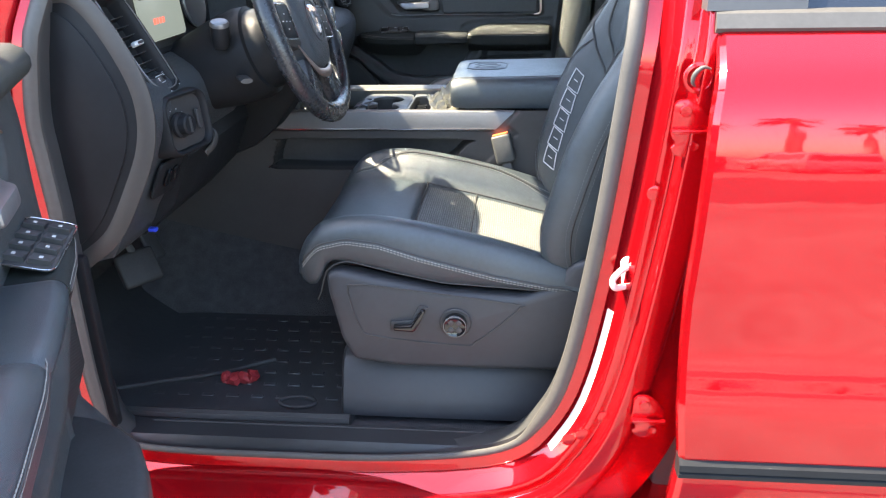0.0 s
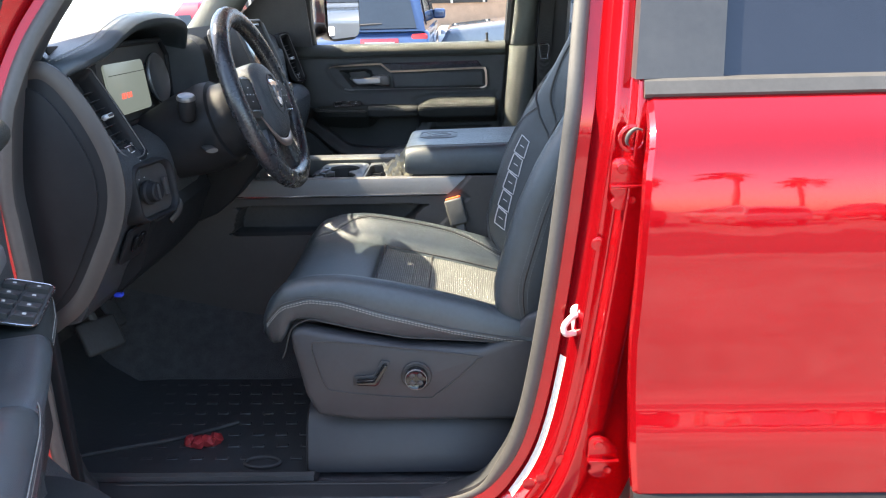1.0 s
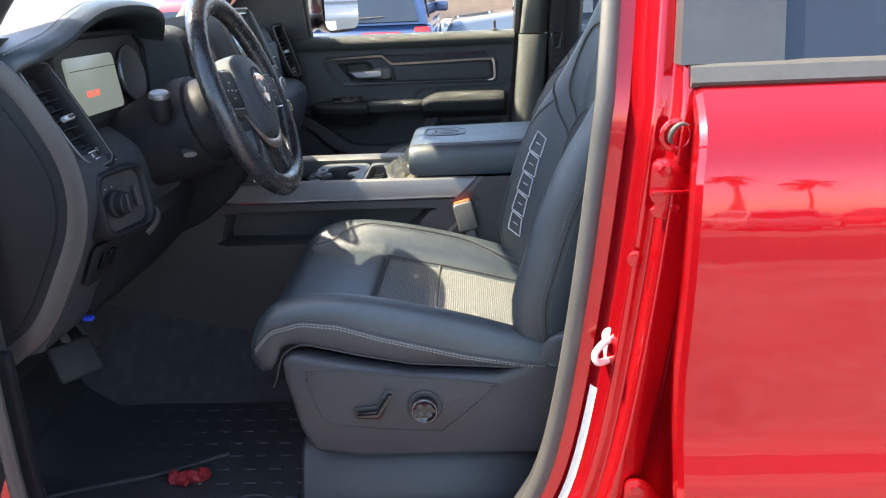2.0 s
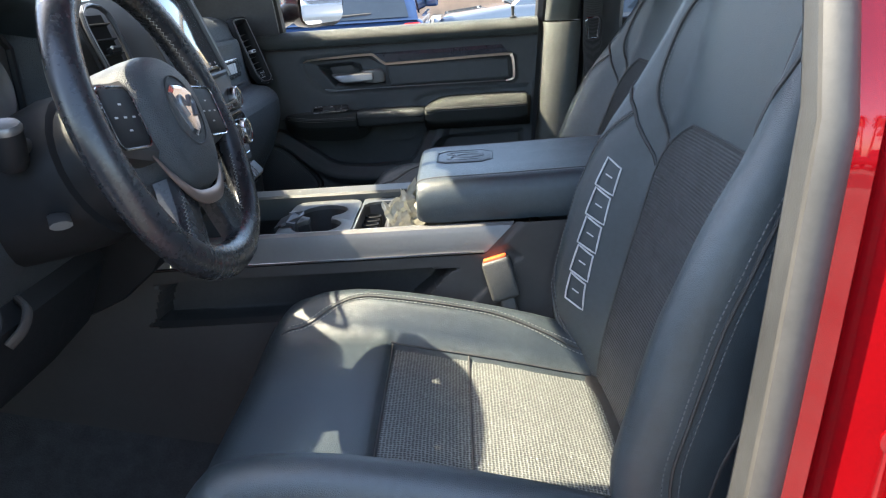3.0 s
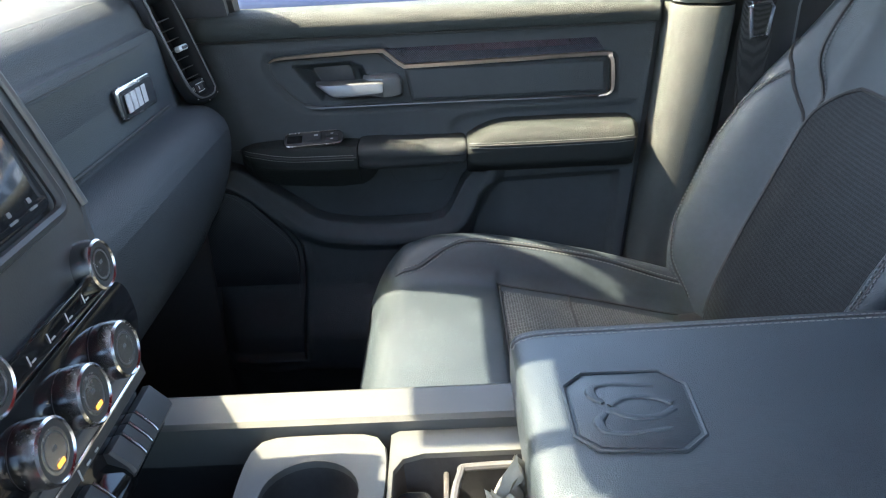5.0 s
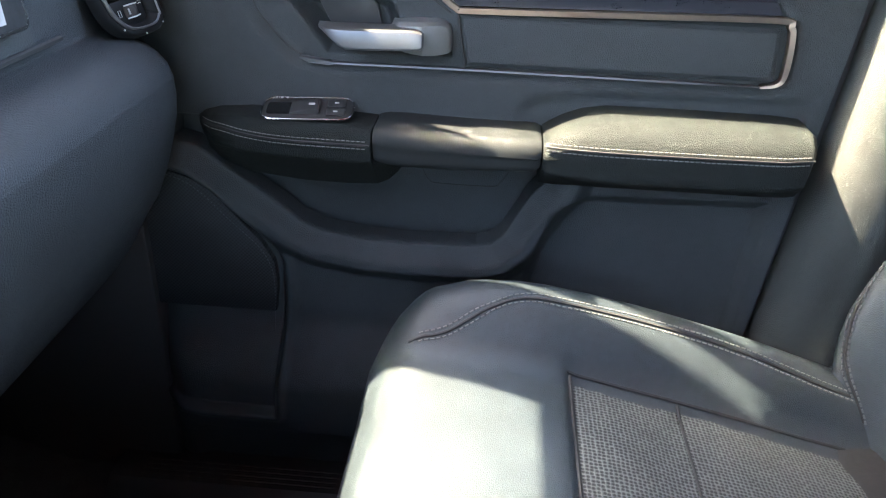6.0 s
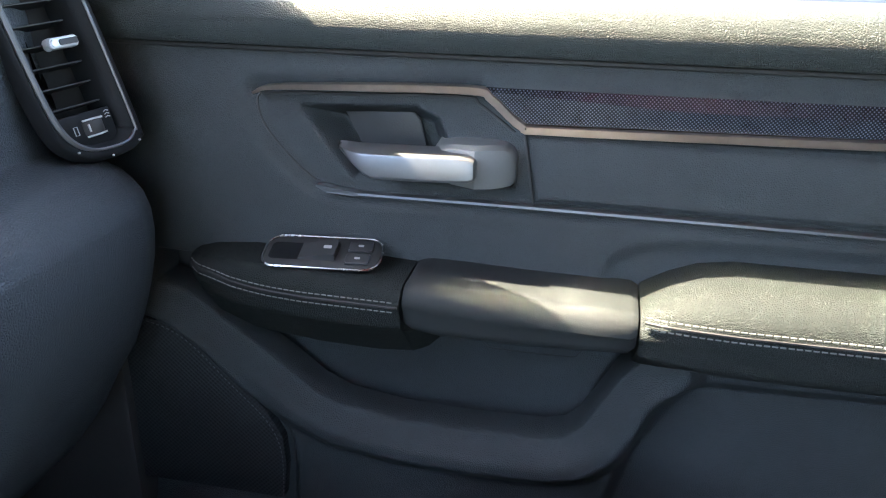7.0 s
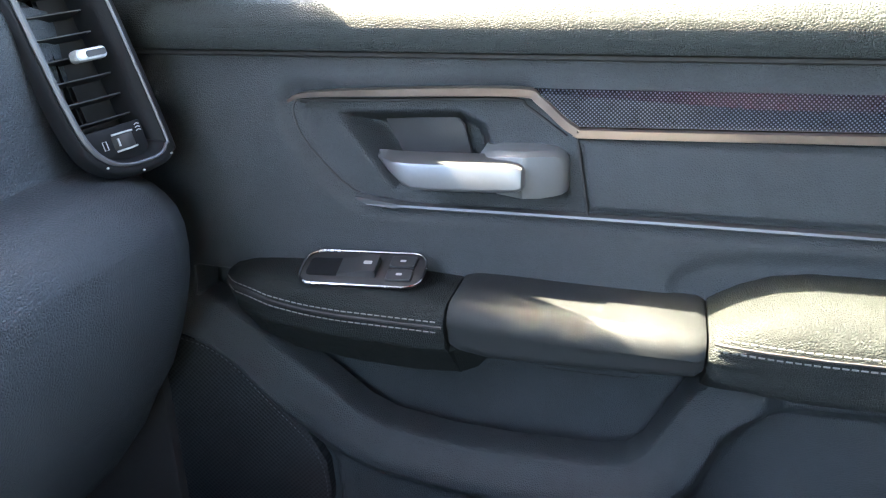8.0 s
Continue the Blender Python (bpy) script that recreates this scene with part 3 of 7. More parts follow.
def relief_mesh(x0, nx, z0, z1, nz):
    zs = np.linspace(z0, z1, nz + 1)
    us = np.linspace(0, 1, nx + 1)
    Z = np.repeat(zs[:, None], nx + 1, 1)
    X = x0 + (0.137 + (Z - 1.372) * 0.10 - x0) * us[None, :]
    hollow = sdf(POCKET, X, Z) > 0.0028
    kept = np.zeros(X.shape, bool)
    cell = ~(hollow[:-1, :-1] & hollow[1:, :-1] & hollow[:-1, 1:] & hollow[1:, 1:])
    for a, b in ((0, 0), (1, 0), (0, 1), (1, 1)):
        kept[a:a + nz, b:b + nx] |= cell
    for _ in range(2):
        # draw the last row of points back onto the lip's edge
        D, e = sdf(POCKET, X, Z), 0.0004
        gx, gz = (sdf(POCKET, X + e, Z) - D) / e, (sdf(POCKET, X, Z + e) - D) / e
        move = np.where(kept & hollow, D - 0.0028, 0.0)
        X, Z = X - move * gx, Z - move * gz
    Y = DOOR_Y - panel_relief(X, Z)
    bm = bmesh.new()
    vs = [[bm.verts.new((X[i, j], Y[i, j], Z[i, j])) for j in range(nx + 1)] for i in range(nz + 1)]
    for i in range(nz):
        for j in range(nx):
            if not (hollow[i, j] and hollow[i + 1, j] and hollow[i, j + 1] and hollow[i + 1, j + 1]):
                bm.faces.new((vs[i][j], vs[i][j + 1], vs[i + 1][j + 1], vs[i + 1][j]))
    for row in vs:
        for v in row:
            if not v.link_faces:
                bm.verts.remove(v)
    return bm


def pocket_y(z):
    """The back wall of the open door pocket."""
    return DOOR_Y + 0.038 - 0.010 * math.exp(-((z - 1.30) / 0.09) ** 2) - 0.012 * float(sm(np.array(1.20 - z), 0.10)) * float(sm(np.array(z - 0.78), 0.06))



def strip(pts, w, proud, taper=True):
    """A raised bright strip along pts (x, z) on the door face."""
    P = smooth_path([(x, 0, z) for x, z in pts], 5)
    n = len(P)
    rings = []
    for i, p in enumerate(P):
        t = (P[min(i + 1, n - 1)] - P[max(i - 1, 0)]).normalized()
        o = Vector((-t.z, 0, t.x))
        hw = w * (0.35 + 0.65 * min(1, 6 * i / n, 6 * (n - 1 - i) / n)) if taper else w
        y = DOOR_Y - 0.010 * math.exp(-((p.z - 1.30) / 0.09) ** 2) - proud
        rings.append([Vector((p.x, y + q, p.z)) + o * hw * a for a, q in ((-1, 0.007), (-1, 0.001), (-0.8, -0.0006), (0.8, -0.0012), (1, 0.0004), (1, 0.007))])
    return loft(rings)


def strip_line(pts, r):
    P = smooth_path([(x, 0, z) for x, z in pts], 5)
    return tube([(p.x, DOOR_Y - float(panel_relief(np.array([[p.x]]), np.array([[p.z]]))[0, 0]), p.z) for p in P], r, 6)


def arm_ring(x, yin, ztop, zbot, yout, r=0.016, rise=0.0):
    """A rounded armrest section at x, in y and z."""
    out = []
    n = 6
    for k in range(n + 1):
        a = radians(90 + 90 * k / n)
        out.append(Vector((x, yin + r + r * math.cos(a), ztop - r + r * math.sin(a))))
    rb = r * 0.9
    for k in range(n + 1):
        a = radians(180 + 90 * k / n)
        out.append(Vector((x, yin + rb + rb * math.cos(a) + 0.006, zbot + rb + rb * math.sin(a))))
    out.append(Vector((x, yout, zbot)))
    out.append(Vector((x, yout, ztop + rise)))
    return out


def pad_ring(x, yin, ztop, zf, zb, yb, yout, r):
    """An armrest section whose face tucks back under from zf to (yb, zb)."""
    out = [Vector((x, yin + r + r * math.cos(radians(90 + 15 * k)), ztop - r + r * math.sin(radians(90 + 15 * k)))) for k in range(7)]
    out += [Vector((x, yin + 0.0012, ztop - r - 0.3 * max(0.0, ztop - r - zf - 0.008))), Vector((x, yin + 0.0035, zf + 0.008)), Vector((x, yin + 0.004, zf + 0.003)), Vector((x, yin + 0.006, zf - 0.002)), Vector((x, yin + 0.011, zf - 0.006)), Vector((x, yb, zb)), Vector((x, yout, zb)), Vector((x, yout, ztop))]
    return out


def door(name, label, m, full):
    """A front door seen from inside; full: with the fine fittings that are seen close by."""
    base = m @ Vector((-0.25, DOOR_Y + 0.05, 0.7))
    d = thing(name, base, label, "car door")

    def add(pname, bm, material, parent=None, plabel="", sharp=38):
        return part(pname, bm, material, parent or d, plabel, sharp, flip=m)
    panel = add("inner_panel", relief_mesh(-0.66, 500 if full else 160, 0.66, 1.372, 440 if full else 150), TRIM, plabel="dark moulded inner door panel", sharp=60)
    add("pocket_wall", grid(lambda u, v: (-0.60 + 0.48 * u, pocket_y(0.99 + 0.23 * v), 0.99 + 0.23 * v), 24, 24), TRIM, panel, "inner wall of the open door pocket")
    # padded sill along the window
    prof = [(0.012, 1.3735), (0.022, 1.376), (0.028, 1.385), (0.028, 1.396), (0.022, 1.407), (0.010, 1.414), (-0.010, 1.4165), (-0.035, 1.415), (-0.05, 1.40), (-0.05, 1.372)]
    add("window_sill_pad", loft([[Vector((x + (0.004 * (z - 1.372)), DOOR_Y - q, z)) for q, z in prof] for x in np.linspace(-0.64, 0.136, 40)]), SILLSKIN, plabel="pebbled padded window sill")
    add("seam", tube([(-0.64, DOOR_Y - 0.009, 1.3722), (0.136, DOOR_Y - 0.009, 1.3722)], 0.0022, 6), DEEP)
    # outer skin and shell
    add("shell", loft([[Vector((x, DOOR_Y + q, z)) for q, z in ((0.012, 0.60), (0.075, 0.58), (0.095, 0.80), (0.085, 1.20), (0.06, 1.385), (0.055, 1.40), (0.04, 1.40), (0.03, 1.30), (0.06, 1.0), (0.012, 0.68))]
                       for x in (-0.69, -0.5, -0.2, 0.1, 0.155)]), RED, plabel="red painted outer door shell", sharp=30)
    add("edge_seal", grid(lambda u, v: (rear_edge(0.66 + 0.75 * v) - 0.015 + 0.065 * u, DOOR_Y + 0.008, 0.66 + 0.75 * v), 2, 8), RUBBER, plabel="black rubber edge seal")
    # window frame and glass
    add("window_frame", tube(smooth_path([(-0.53, DOOR_Y + 0.02, 1.41), (-0.528, DOOR_Y - 0.035, 1.54), (-0.50, DOOR_Y - 0.10, 1.70), (-0.36, DOOR_Y - 0.175, 1.87), (0.0, DOOR_Y - 0.185, 1.90), (0.15, DOOR_Y - 0.18, 1.88), (0.163, DOOR_Y - 0.1, 1.68), (0.15, DOOR_Y + 0.02, 1.41)], 6), 0.018, 8), DEEP, plabel="black window frame")
    if full:
        add("mirror_sail", loft([[Vector(p) for p in ((-0.92, DOOR_Y + o, 1.38), (-0.525, DOOR_Y + o, 1.38), (-0.525, DOOR_Y + o - 0.13, 1.70), (-0.62, DOOR_Y + o - 0.10, 1.63))] for o in (0.0, 0.02)]), DEEP, plabel="black triangular corner trim by the mirror")
    gl = add("window_glass", grid(lambda u, v: (-0.52 + 0.67 * u, DOOR_Y + 0.03 - 0.205 * v, 1.395 + 0.49 * v), 4, 4), CLEAR, plabel="clear side window")
    gl.visible_shadow = False
    add("lock_pin", revolve([(0.002, 0), (0.009, 0.001), (0.009, 0.004), (0.004, 0.006), (0.0038, 0.02), (0.005, 0.026), (0.004, 0.03)], 14, Matrix.Translation((0.075, DOOR_Y - 0.002, 1.4145))), DEEP, plabel="black lock pin")
    # armrest: switch block, grip and pad
    blk = add("armrest_front", loft([pad_ring(x, yi, zt - 0.008, zf, zb, yb, DOOR_Y + 0.004, r) for x, yi, zt, zf, zb, yb, r in (
        (-0.540, 2.714, 1.205, 1.190, 1.176, 2.722, 0.004), (-0.532, 2.694, 1.211, 1.184, 1.160, 2.715, 0.010), (-0.515, 2.676, 1.216, 1.180, 1.148, 2.708, 0.014), (-0.48, 2.664, 1.219, 1.177, 1.138, 2.702, 0.016), (-0.42, 2.657, 1.219, 1.175, 1.133, 2.700, 0.016), (-0.37, 2.655, 1.218, 1.175, 1.132, 2.700, 0.016), (-0.341, 2.655, 1.216, 1.176, 1.134, 2.700, 0.016))]
        + [pad_ring(x, yi, 1.172, 1.168, zb, yb, DOOR_Y + 0.004, 0.003) for x, yi, zb, yb in ((-0.340, 2.668, 1.134, 2.700), (-0.328, 2.676, 1.139, 2.702), (-0.318, 2.688, 1.148, 2.706), (-0.311, 2.702, 1.158, 2.712))]), PEBBLE, plabel="padded armrest front with window switch")
    grip = add("armrest_grip", loft([pad_ring(x, yi, zt, zf, zf - 0.012, 2.712, 2.722, r) for x, yi, zt, zf, r in (
        (-0.3392, 2.658, 1.209, 1.181, 0.014), (-0.334, 2.6555, 1.211, 1.179, 0.015), (-0.328, 2.655, 1.212, 1.178, 0.016), (-0.31, 2.652, 1.212, 1.177, 0.016), (-0.25, 2.650, 1.210, 1.178, 0.016), (-0.20, 2.650, 1.209, 1.180, 0.016), (-0.172, 2.651, 1.208, 1.181, 0.016), (-0.1665, 2.655, 1.205, 1.184, 0.012))]), GRIPSKIN if full else LEATHER, plabel="dark moulded pull grip")
    pad = add("armrest_pad", loft([pad_ring(x, yi, zt, zf, 1.147, yb, DOOR_Y + 0.004, r) for x, yi, zt, zf, yb, r in (
        (-0.1650, 2.655, 1.206, 1.182, 2.703, 0.014), (-0.160, 2.651, 1.210, 1.179, 2.700, 0.018), (-0.145, 2.648, 1.219, 1.177, 2.698, 0.024), (-0.125, 2.646, 1.227, 1.175, 2.698, 0.028), (-0.10, 2.645, 1.231, 1.174, 2.698, 0.030), (0.0, 2.645, 1.231, 1.174, 2.698, 0.030), (0.07, 2.647, 1.230, 1.174, 2.698, 0.030), (0.098, 2.655, 1.228, 1.177, 2.700, 0.026), (0.108, 2.675, 1.220, 1.182, 2.704, 0.018))]), PEBBLE if full else LEATHER, plabel="pebbled leather armrest pad")
    for z in (1.1935, 1.1855):
        for p, xs in ((blk, (-0.525, -0.342)), (pad, (-0.162, 0.10))):
            pts = []
            for x in np.linspace(xs[0], xs[1], 30):
                if p is blk:
                    yy = interp(((-0.540, 2.716), (-0.532, 2.694), (-0.515, 2.676), (-0.48, 2.664), (-0.42, 2.657), (-0.34, 2.655)), x)
                else:
                    yy = interp(((-0.165, 2.653), (-0.155, 2.650), (-0.13, 2.647), (-0.10, 2.645), (0.0, 2.645), (0.07, 2.647), (0.098, 2.655)), x)
                pts.append((x, yy - 0.0002, z + (0.011 - 0.006 * ss(-0.52, -0.44, x) if p is blk else 0.0165)))
            add("stitching", stitches(pts, 0.0052, 0.72, 0.0005 if p is blk else 0.0006), THREAD, p, "pale stitching")
            if z < 1.19:
                add("piping", tube([(x, y, zz + 0.004) for x, y, zz in pts], 0.0013, 6), DEEP, p)
    # bright strips, insert and handle
    add("bright_strip", strip([(-0.472, 1.338), (-0.455, 1.343), (-0.38, 1.3465), (-0.30, 1.3485), (-0.285, 1.343), (-0.262, 1.3245), (-0.24, 1.3225), (-0.07, 1.3255), (0.055, 1.3275), (0.066, 1.322), (0.070, 1.312), (0.0715, 1.275), (0.066, 1.264), (0.05, 1.2605)], 0.0033, 0.0045), BRONZE, plabel="satin metal strip round the insert")
    add("bright_strip", strip([(0.05, 1.2605), (-0.06, 1.2615), (-0.25, 1.2625), (-0.40, 1.2622), (-0.412, 1.2630)], 0.0011, 0.004), SATIN, plabel="satin metal lower strip")
    add("strip_tip", strip([(-0.4235, 1.2668), (-0.412, 1.2640), (-0.398, 1.2625), (-0.388, 1.2617)], 0.0026, 0.0042), SILVER, plabel="broad bright tip of the lower strip")
    add("bezel_joint", strip_line([(-0.470, 1.3385), (-0.4735, 1.332), (-0.4725, 1.322), (-0.465, 1.306), (-0.445, 1.283), (-0.430, 1.270), (-0.424, 1.267)], 0.0009), DEEP)
    add("bezel_slot", strip_line([(-0.468, 1.3365), (-0.40, 1.3385), (-0.31, 1.3415), (-0.295, 1.336), (-0.268, 1.317)], 0.0014), DEEP)
    facets = []
    for k in range(31):
        u = k / 30
        top, low = (-0.290 + 0.333 * u, 1.3510 + 0.0015 * u), (-0.259 + 0.317 * u, 1.3265 + 0.0050 * u)
        mid = (top[0] * (1 - 0.42 * min(1, u * 3)) + low[0] * 0.42 * min(1, u * 3), top[1] + (low[1] - top[1]) * (0.10 + 0.32 * min(1, u * 2.5)))
        facets.append([Vector((x, face_y(z) - q, z)) for (x, z), q in ((top, -0.002), (top, 0.0012), (mid, 0.0042), (low, 0.0008), (low, -0.002))])
    add("pattern_strip", loft(facets, closed=False, caps=False), CARBON, plabel="glossy dark strip with a fine dot pattern", sharp=8)

    def insert_face(u, v):
        x0, x1 = -0.2500 - 0.010 * u, 0.0635 - 0.003 * u
        x, z = x0 + (x1 - x0) * v, 1.2655 + 0.0535 * u
        roll = min(u, 1 - u) * 0.0535, min(v, 1 - v) * 0.31
        return x, face_y(z) + 0.0032 * (1 - ss(0, 0.005, min(roll))) - 0.0006, z
    ins = add("insert", grid(insert_face, 40, 160, True), TRIM, plabel="dark leather insert")
    add("insert_edge", tube([(-0.2502, face_y(1.264), 1.264), (-0.2600, face_y(1.32), 1.3195)], 0.0011, 6), DEEP)
    flap = [(-0.410, 1.3235), (-0.366, 1.3255), (-0.354, 1.3245), (-0.347, 1.318), (-0.340, 1.288), (-0.392, 1.288)]
    cup = add("handle_cup", prism(flap, (0, DOOR_Y + 0.026, 0), (1, 0, 0), (0, 0, 1), 0.005, 0.0015), PLASTIC, plabel="dark recessed cup behind the handle")
    add("cup_joint", tube([(x, DOOR_Y + 0.022, z) for x, z in flap[:5]], 0.0011, 6), DEEP, cup)
    blade = [[Vector((x, y, z)) for y, z in ((2.709, zt + 0.0035), (yf + 0.006, zt + 0.0010), (yf + 0.0018, zt - 0.0004), (yf + 0.0010, zt - 0.002), (yf + 0.0002, zb + 0.003), (yf + 0.0015, zb + 0.0008), (yf + 0.004, zb), (2.709, zb - 0.001))]
             for x, zt, zb, yf in ((-0.4005, 1.3025, 1.2995, 2.704), (-0.394, 1.3025, 1.2965, 2.697), (-0.386, 1.3020, 1.2915, 2.691), (-0.378, 1.3020, 1.2855, 2.6885), (-0.371, 1.3020, 1.2822, 2.688), (-0.34, 1.3025, 1.2825, 2.688), (-0.306, 1.3033, 1.2838, 2.688), (-0.297, 1.3025, 1.2845, 2.6883), (-0.2935, 1.3010, 1.2860, 2.689), (-0.2920, 1.2985, 1.2880, 2.691))]
    hb = add("door_handle", loft(blade), SILVER, plabel="brushed silver pull handle", sharp=28)
    root = [[Vector((x, y, z)) for y, z in ((2.745, zt + 0.002), (yf + 0.006, zt), (yf + 0.001, zt - 0.003), (yf, zt - 0.008), (yf, zb + 0.006), (yf + 0.002, zb + 0.001), (yf + 0.006, zb), (2.745, zb))]
            for x, zt, zb, yf in ((-0.327, 1.3050, 1.2880, 2.708), (-0.320, 1.3085, 1.2825, 2.702), (-0.312, 1.3100, 1.2790, 2.699), (-0.294, 1.3105, 1.2770, 2.697), (-0.282, 1.3105, 1.2765, 2.702), (-0.2735, 1.3095, 1.2768, 2.7075), (-0.2685, 1.3070, 1.2775, 2.711), (-0.2655, 1.3025, 1.2790, 2.715), (-0.2648, 1.2985, 1.2815, 2.719))]
    add("handle_root", loft(root), HANDLEGREY, hb, "satin silver handle root", sharp=28)
    # pocket lid line and speaker grille
    add("pocket_cover", strip_line([(-0.299, 1.144), (-0.295, 1.131), (-0.288, 1.120), (-0.276, 1.1165), (-0.216, 1.1165), (-0.206, 1.121), (-0.197, 1.135), (-0.194, 1.144)], 0.0008), DEEP)
    gx = [(-0.645, 1.132), (-0.58, 1.124), (-0.56, 1.118), (-0.536, 1.102), (-0.482, 1.040), (-0.469, 1.015), (-0.467, 0.985), (-0.472, 0.945), (-0.645, 0.945)]
    add("speaker_grille", prism(gx, (0, DOOR_Y + 0.004, 0), (1, 0, 0), (0, 0, 1), 0.014, 0.002), GRILLE, plabel="black perforated speaker grille")
    rim_line = [(-0.60, 1.1335), (-0.565, 1.1245), (-0.540, 1.108), (-0.51, 1.076), (-0.478, 1.043), (-0.4645, 1.016), (-0.462, 0.985), (-0.466, 0.92)]
    add("grille_lip", strip_line(rim_line, 0.0012), PLASTIC)
    inner_line = smooth_path([(x - 0.009, DOOR_Y - 0.0105, z - 0.007) for x, z in rim_line], 6)
    add("grille_stitching", stitches(inner_line, 0.005, 0.5, 0.0005), SEATTHREAD, plabel="grey stitching along the grille")
    # window and lock switch
    plate_w, plate_h = (0.094, 0.036) if full else (0.15, 0.058)
    SO = Vector((-0.412, 2.691, 1.2160)) if full else Vector((-0.43, 2.694, 1.2170))
    SU, SV = Vector((0.995, 0.06, 0.02)).normalized(), Vector((-0.06, 0.94, 0.30)).normalized()
    sw = add("switch_panel", prism(rrect(plate_w, plate_h, 0.012), SO, SU, SV, 0.003, 0.001), DEEP, plabel="black window switch panel")
    SW = SU.cross(SV).normalized()
    SO = SO + SW * 0.003

    def sp3(a, b, c):
        return SO + SU * a + SV * b + SW * c
    ring = [sp3(a, b, 0.0) for a, b in rrect(plate_w + 0.002, plate_h + 0.002, 0.013)]
    add("switch_surround", tube(ring, 0.0010, 6, closed=True), SATINCHROME, sw, "thin bright surround")
    if full:
        add("switch_pit", prism(rrect(0.028, 0.020, 0.004), sp3(-0.029, 0.0, -0.0005), SU, SV, 0.0008, 0), GLOSSBLACK, sw)
        add("window_switch", loft([[sp3(a, b, c) for b, c in ((-0.010, 0.0), (-0.009, h), (0.009, h), (0.010, 0.0))] for a, h in ((-0.018, 0.0012), (-0.008, 0.003), (0.004, 0.0058), (0.012, 0.0055))]), PLASTIC, sw, "black window rocker")
        for b in (-0.0075, 0.0075):
            add("lock_button", prism(rrect(0.020, 0.012, 0.002), sp3(0.030, b, 0.0), SU, SV, 0.0022, 0.001), PLASTIC, sw)
            add("button_mark", prism(rrect(0.0045, 0.0022, 0.0008), sp3(0.030, b, 0.0023), SU, SV, 0.0003, 0), WHITEINK, sw)
        add("button_mark", prism(rrect(0.0065, 0.0034, 0.001), sp3(0.005, 0.0, 0.0060), SU, SV, 0.0003, 0), WHITEINK, sw)
    else:
        for a in (-0.052, -0.016, 0.018, 0.050):
            for b in (-0.0135, 0.0135):
                add("window_switch", loft([[sp3(a + k, b + c, e) for c, e in ((-0.012, 0.0), (-0.011, hh), (0.011, hh), (0.012, 0.0))] for k, hh in ((-0.014, 0.002), (-0.004, 0.003), (0.010, 0.0065), (0.014, 0.006))]), PLASTIC, sw, "black window rocker")
                add("button_mark", prism(rrect(0.007, 0.004, 0.001), sp3(a + 0.006, b, 0.0060), SU, SV, 0.0004, 0), WHITEINK, sw)
        # deep moulded bin along the bottom
        add("door_bin", loft([arm_ring(x, yi, 0.945 - 0.05 * ss(-0.3, 0.0, x), 0.68, DOOR_Y, 0.014) for x, yi in ((-0.505, 2.712), (-0.49, 2.685), (-0.46, 2.655), (-0.42, 2.630), (-0.36, 2.618), (-0.2, 2.615), (0.0, 2.62), (0.06, 2.66))]), DEEP, plabel="black moulded door bin")
    return d


door("passenger_door", "closed passenger door with dark padded trim and silver handle", Matrix.Identity(4), True)
swing = Matrix.Translation((-0.757, 1.055, 0)) @ Matrix.Rotation(radians(-67), 4, "Z") @ Matrix.Translation((0.745, -1.055, 0))
flipy = Matrix.Translation((0, 2 * MID, 0)) @ Matrix.Diagonal((1, -1, 1, 1))
door("driver_door", "open driver's door with padded armrest and window switches", swing @ flipy, False)

# far outside mirror
mir = thing("side_mirror", (-0.55, 2.85, 1.42), "black and red outside mirror beyond the passenger window", "side mirror")
mm = Matrix.Translation((-0.455, 2.985, 1.535)) @ Matrix.Rotation(radians(-30), 4, "Z")
mb = loft([[mm @ Vector((x, w * a, h * b)) for a, b in rrect(1, 1, 0.25)] for x, w, h in ((-0.10, 0.08, 0.12), (-0.085, 0.15, 0.19), (-0.04, 0.20, 0.24), (-0.002, 0.205, 0.245))])
part("housing", mb, GLOSSBLACK, mir, "dark mirror housing")
part("mirror_glass", prism(rrect(0.185, 0.225, 0.03), mm @ Vector((0.001, 0, 0)), mm.to_3x3() @ Vector((0, 1, 0)), (0, 0, 1), 0.002, 0), MIRROR, mir, "mirror glass")
part("arm", tube([(-0.58, 2.79, 1.43), (-0.57, 2.88, 1.44), (-0.54, 2.96, 1.46)], 0.03, 10), GLOSSBLACK, mir)

# ---- seats ----
ZC = ((-0.385, 0.985), (-0.375, 1.008), (-0.36, 1.028), (-0.33, 1.040), (-0.25, 1.032), (-0.17, 1.012), (-0.05, 0.985), (0.09, 0.948), (0.15, 0.940))
ZB = ((-0.385, 0.990), (-0.375, 1.018), (-0.36, 1.040), (-0.33, 1.074), (-0.25, 1.087), (-0.13, 1.067), (0.0, 1.034), (0.06, 1.013), (0.15, 0.985))
CW = ((-0.385, 0.195), (-0.375, 0.218), (-0.36, 0.233), (-0.33, 0.243), (-0.28, 0.247), (0.15, 0.247))
XC = ((0.90, 0.10), (0.95, 0.098), (1.0, 0.108), (1.1, 0.138), (1.2, 0.168), (1.3, 0.198), (1.4, 0.224), (1.5, 0.248), (1.62, 0.278))
XB = ((0.90, 0.09), (0.955, 0.075), (1.01, 0.046), (1.07, 0.043), (1.137, 0.061), (1.21, 0.082), (1.297, 0.122), (1.346, 0.156), (1.42, 0.196), (1.5, 0.234), (1.62, 0.272))
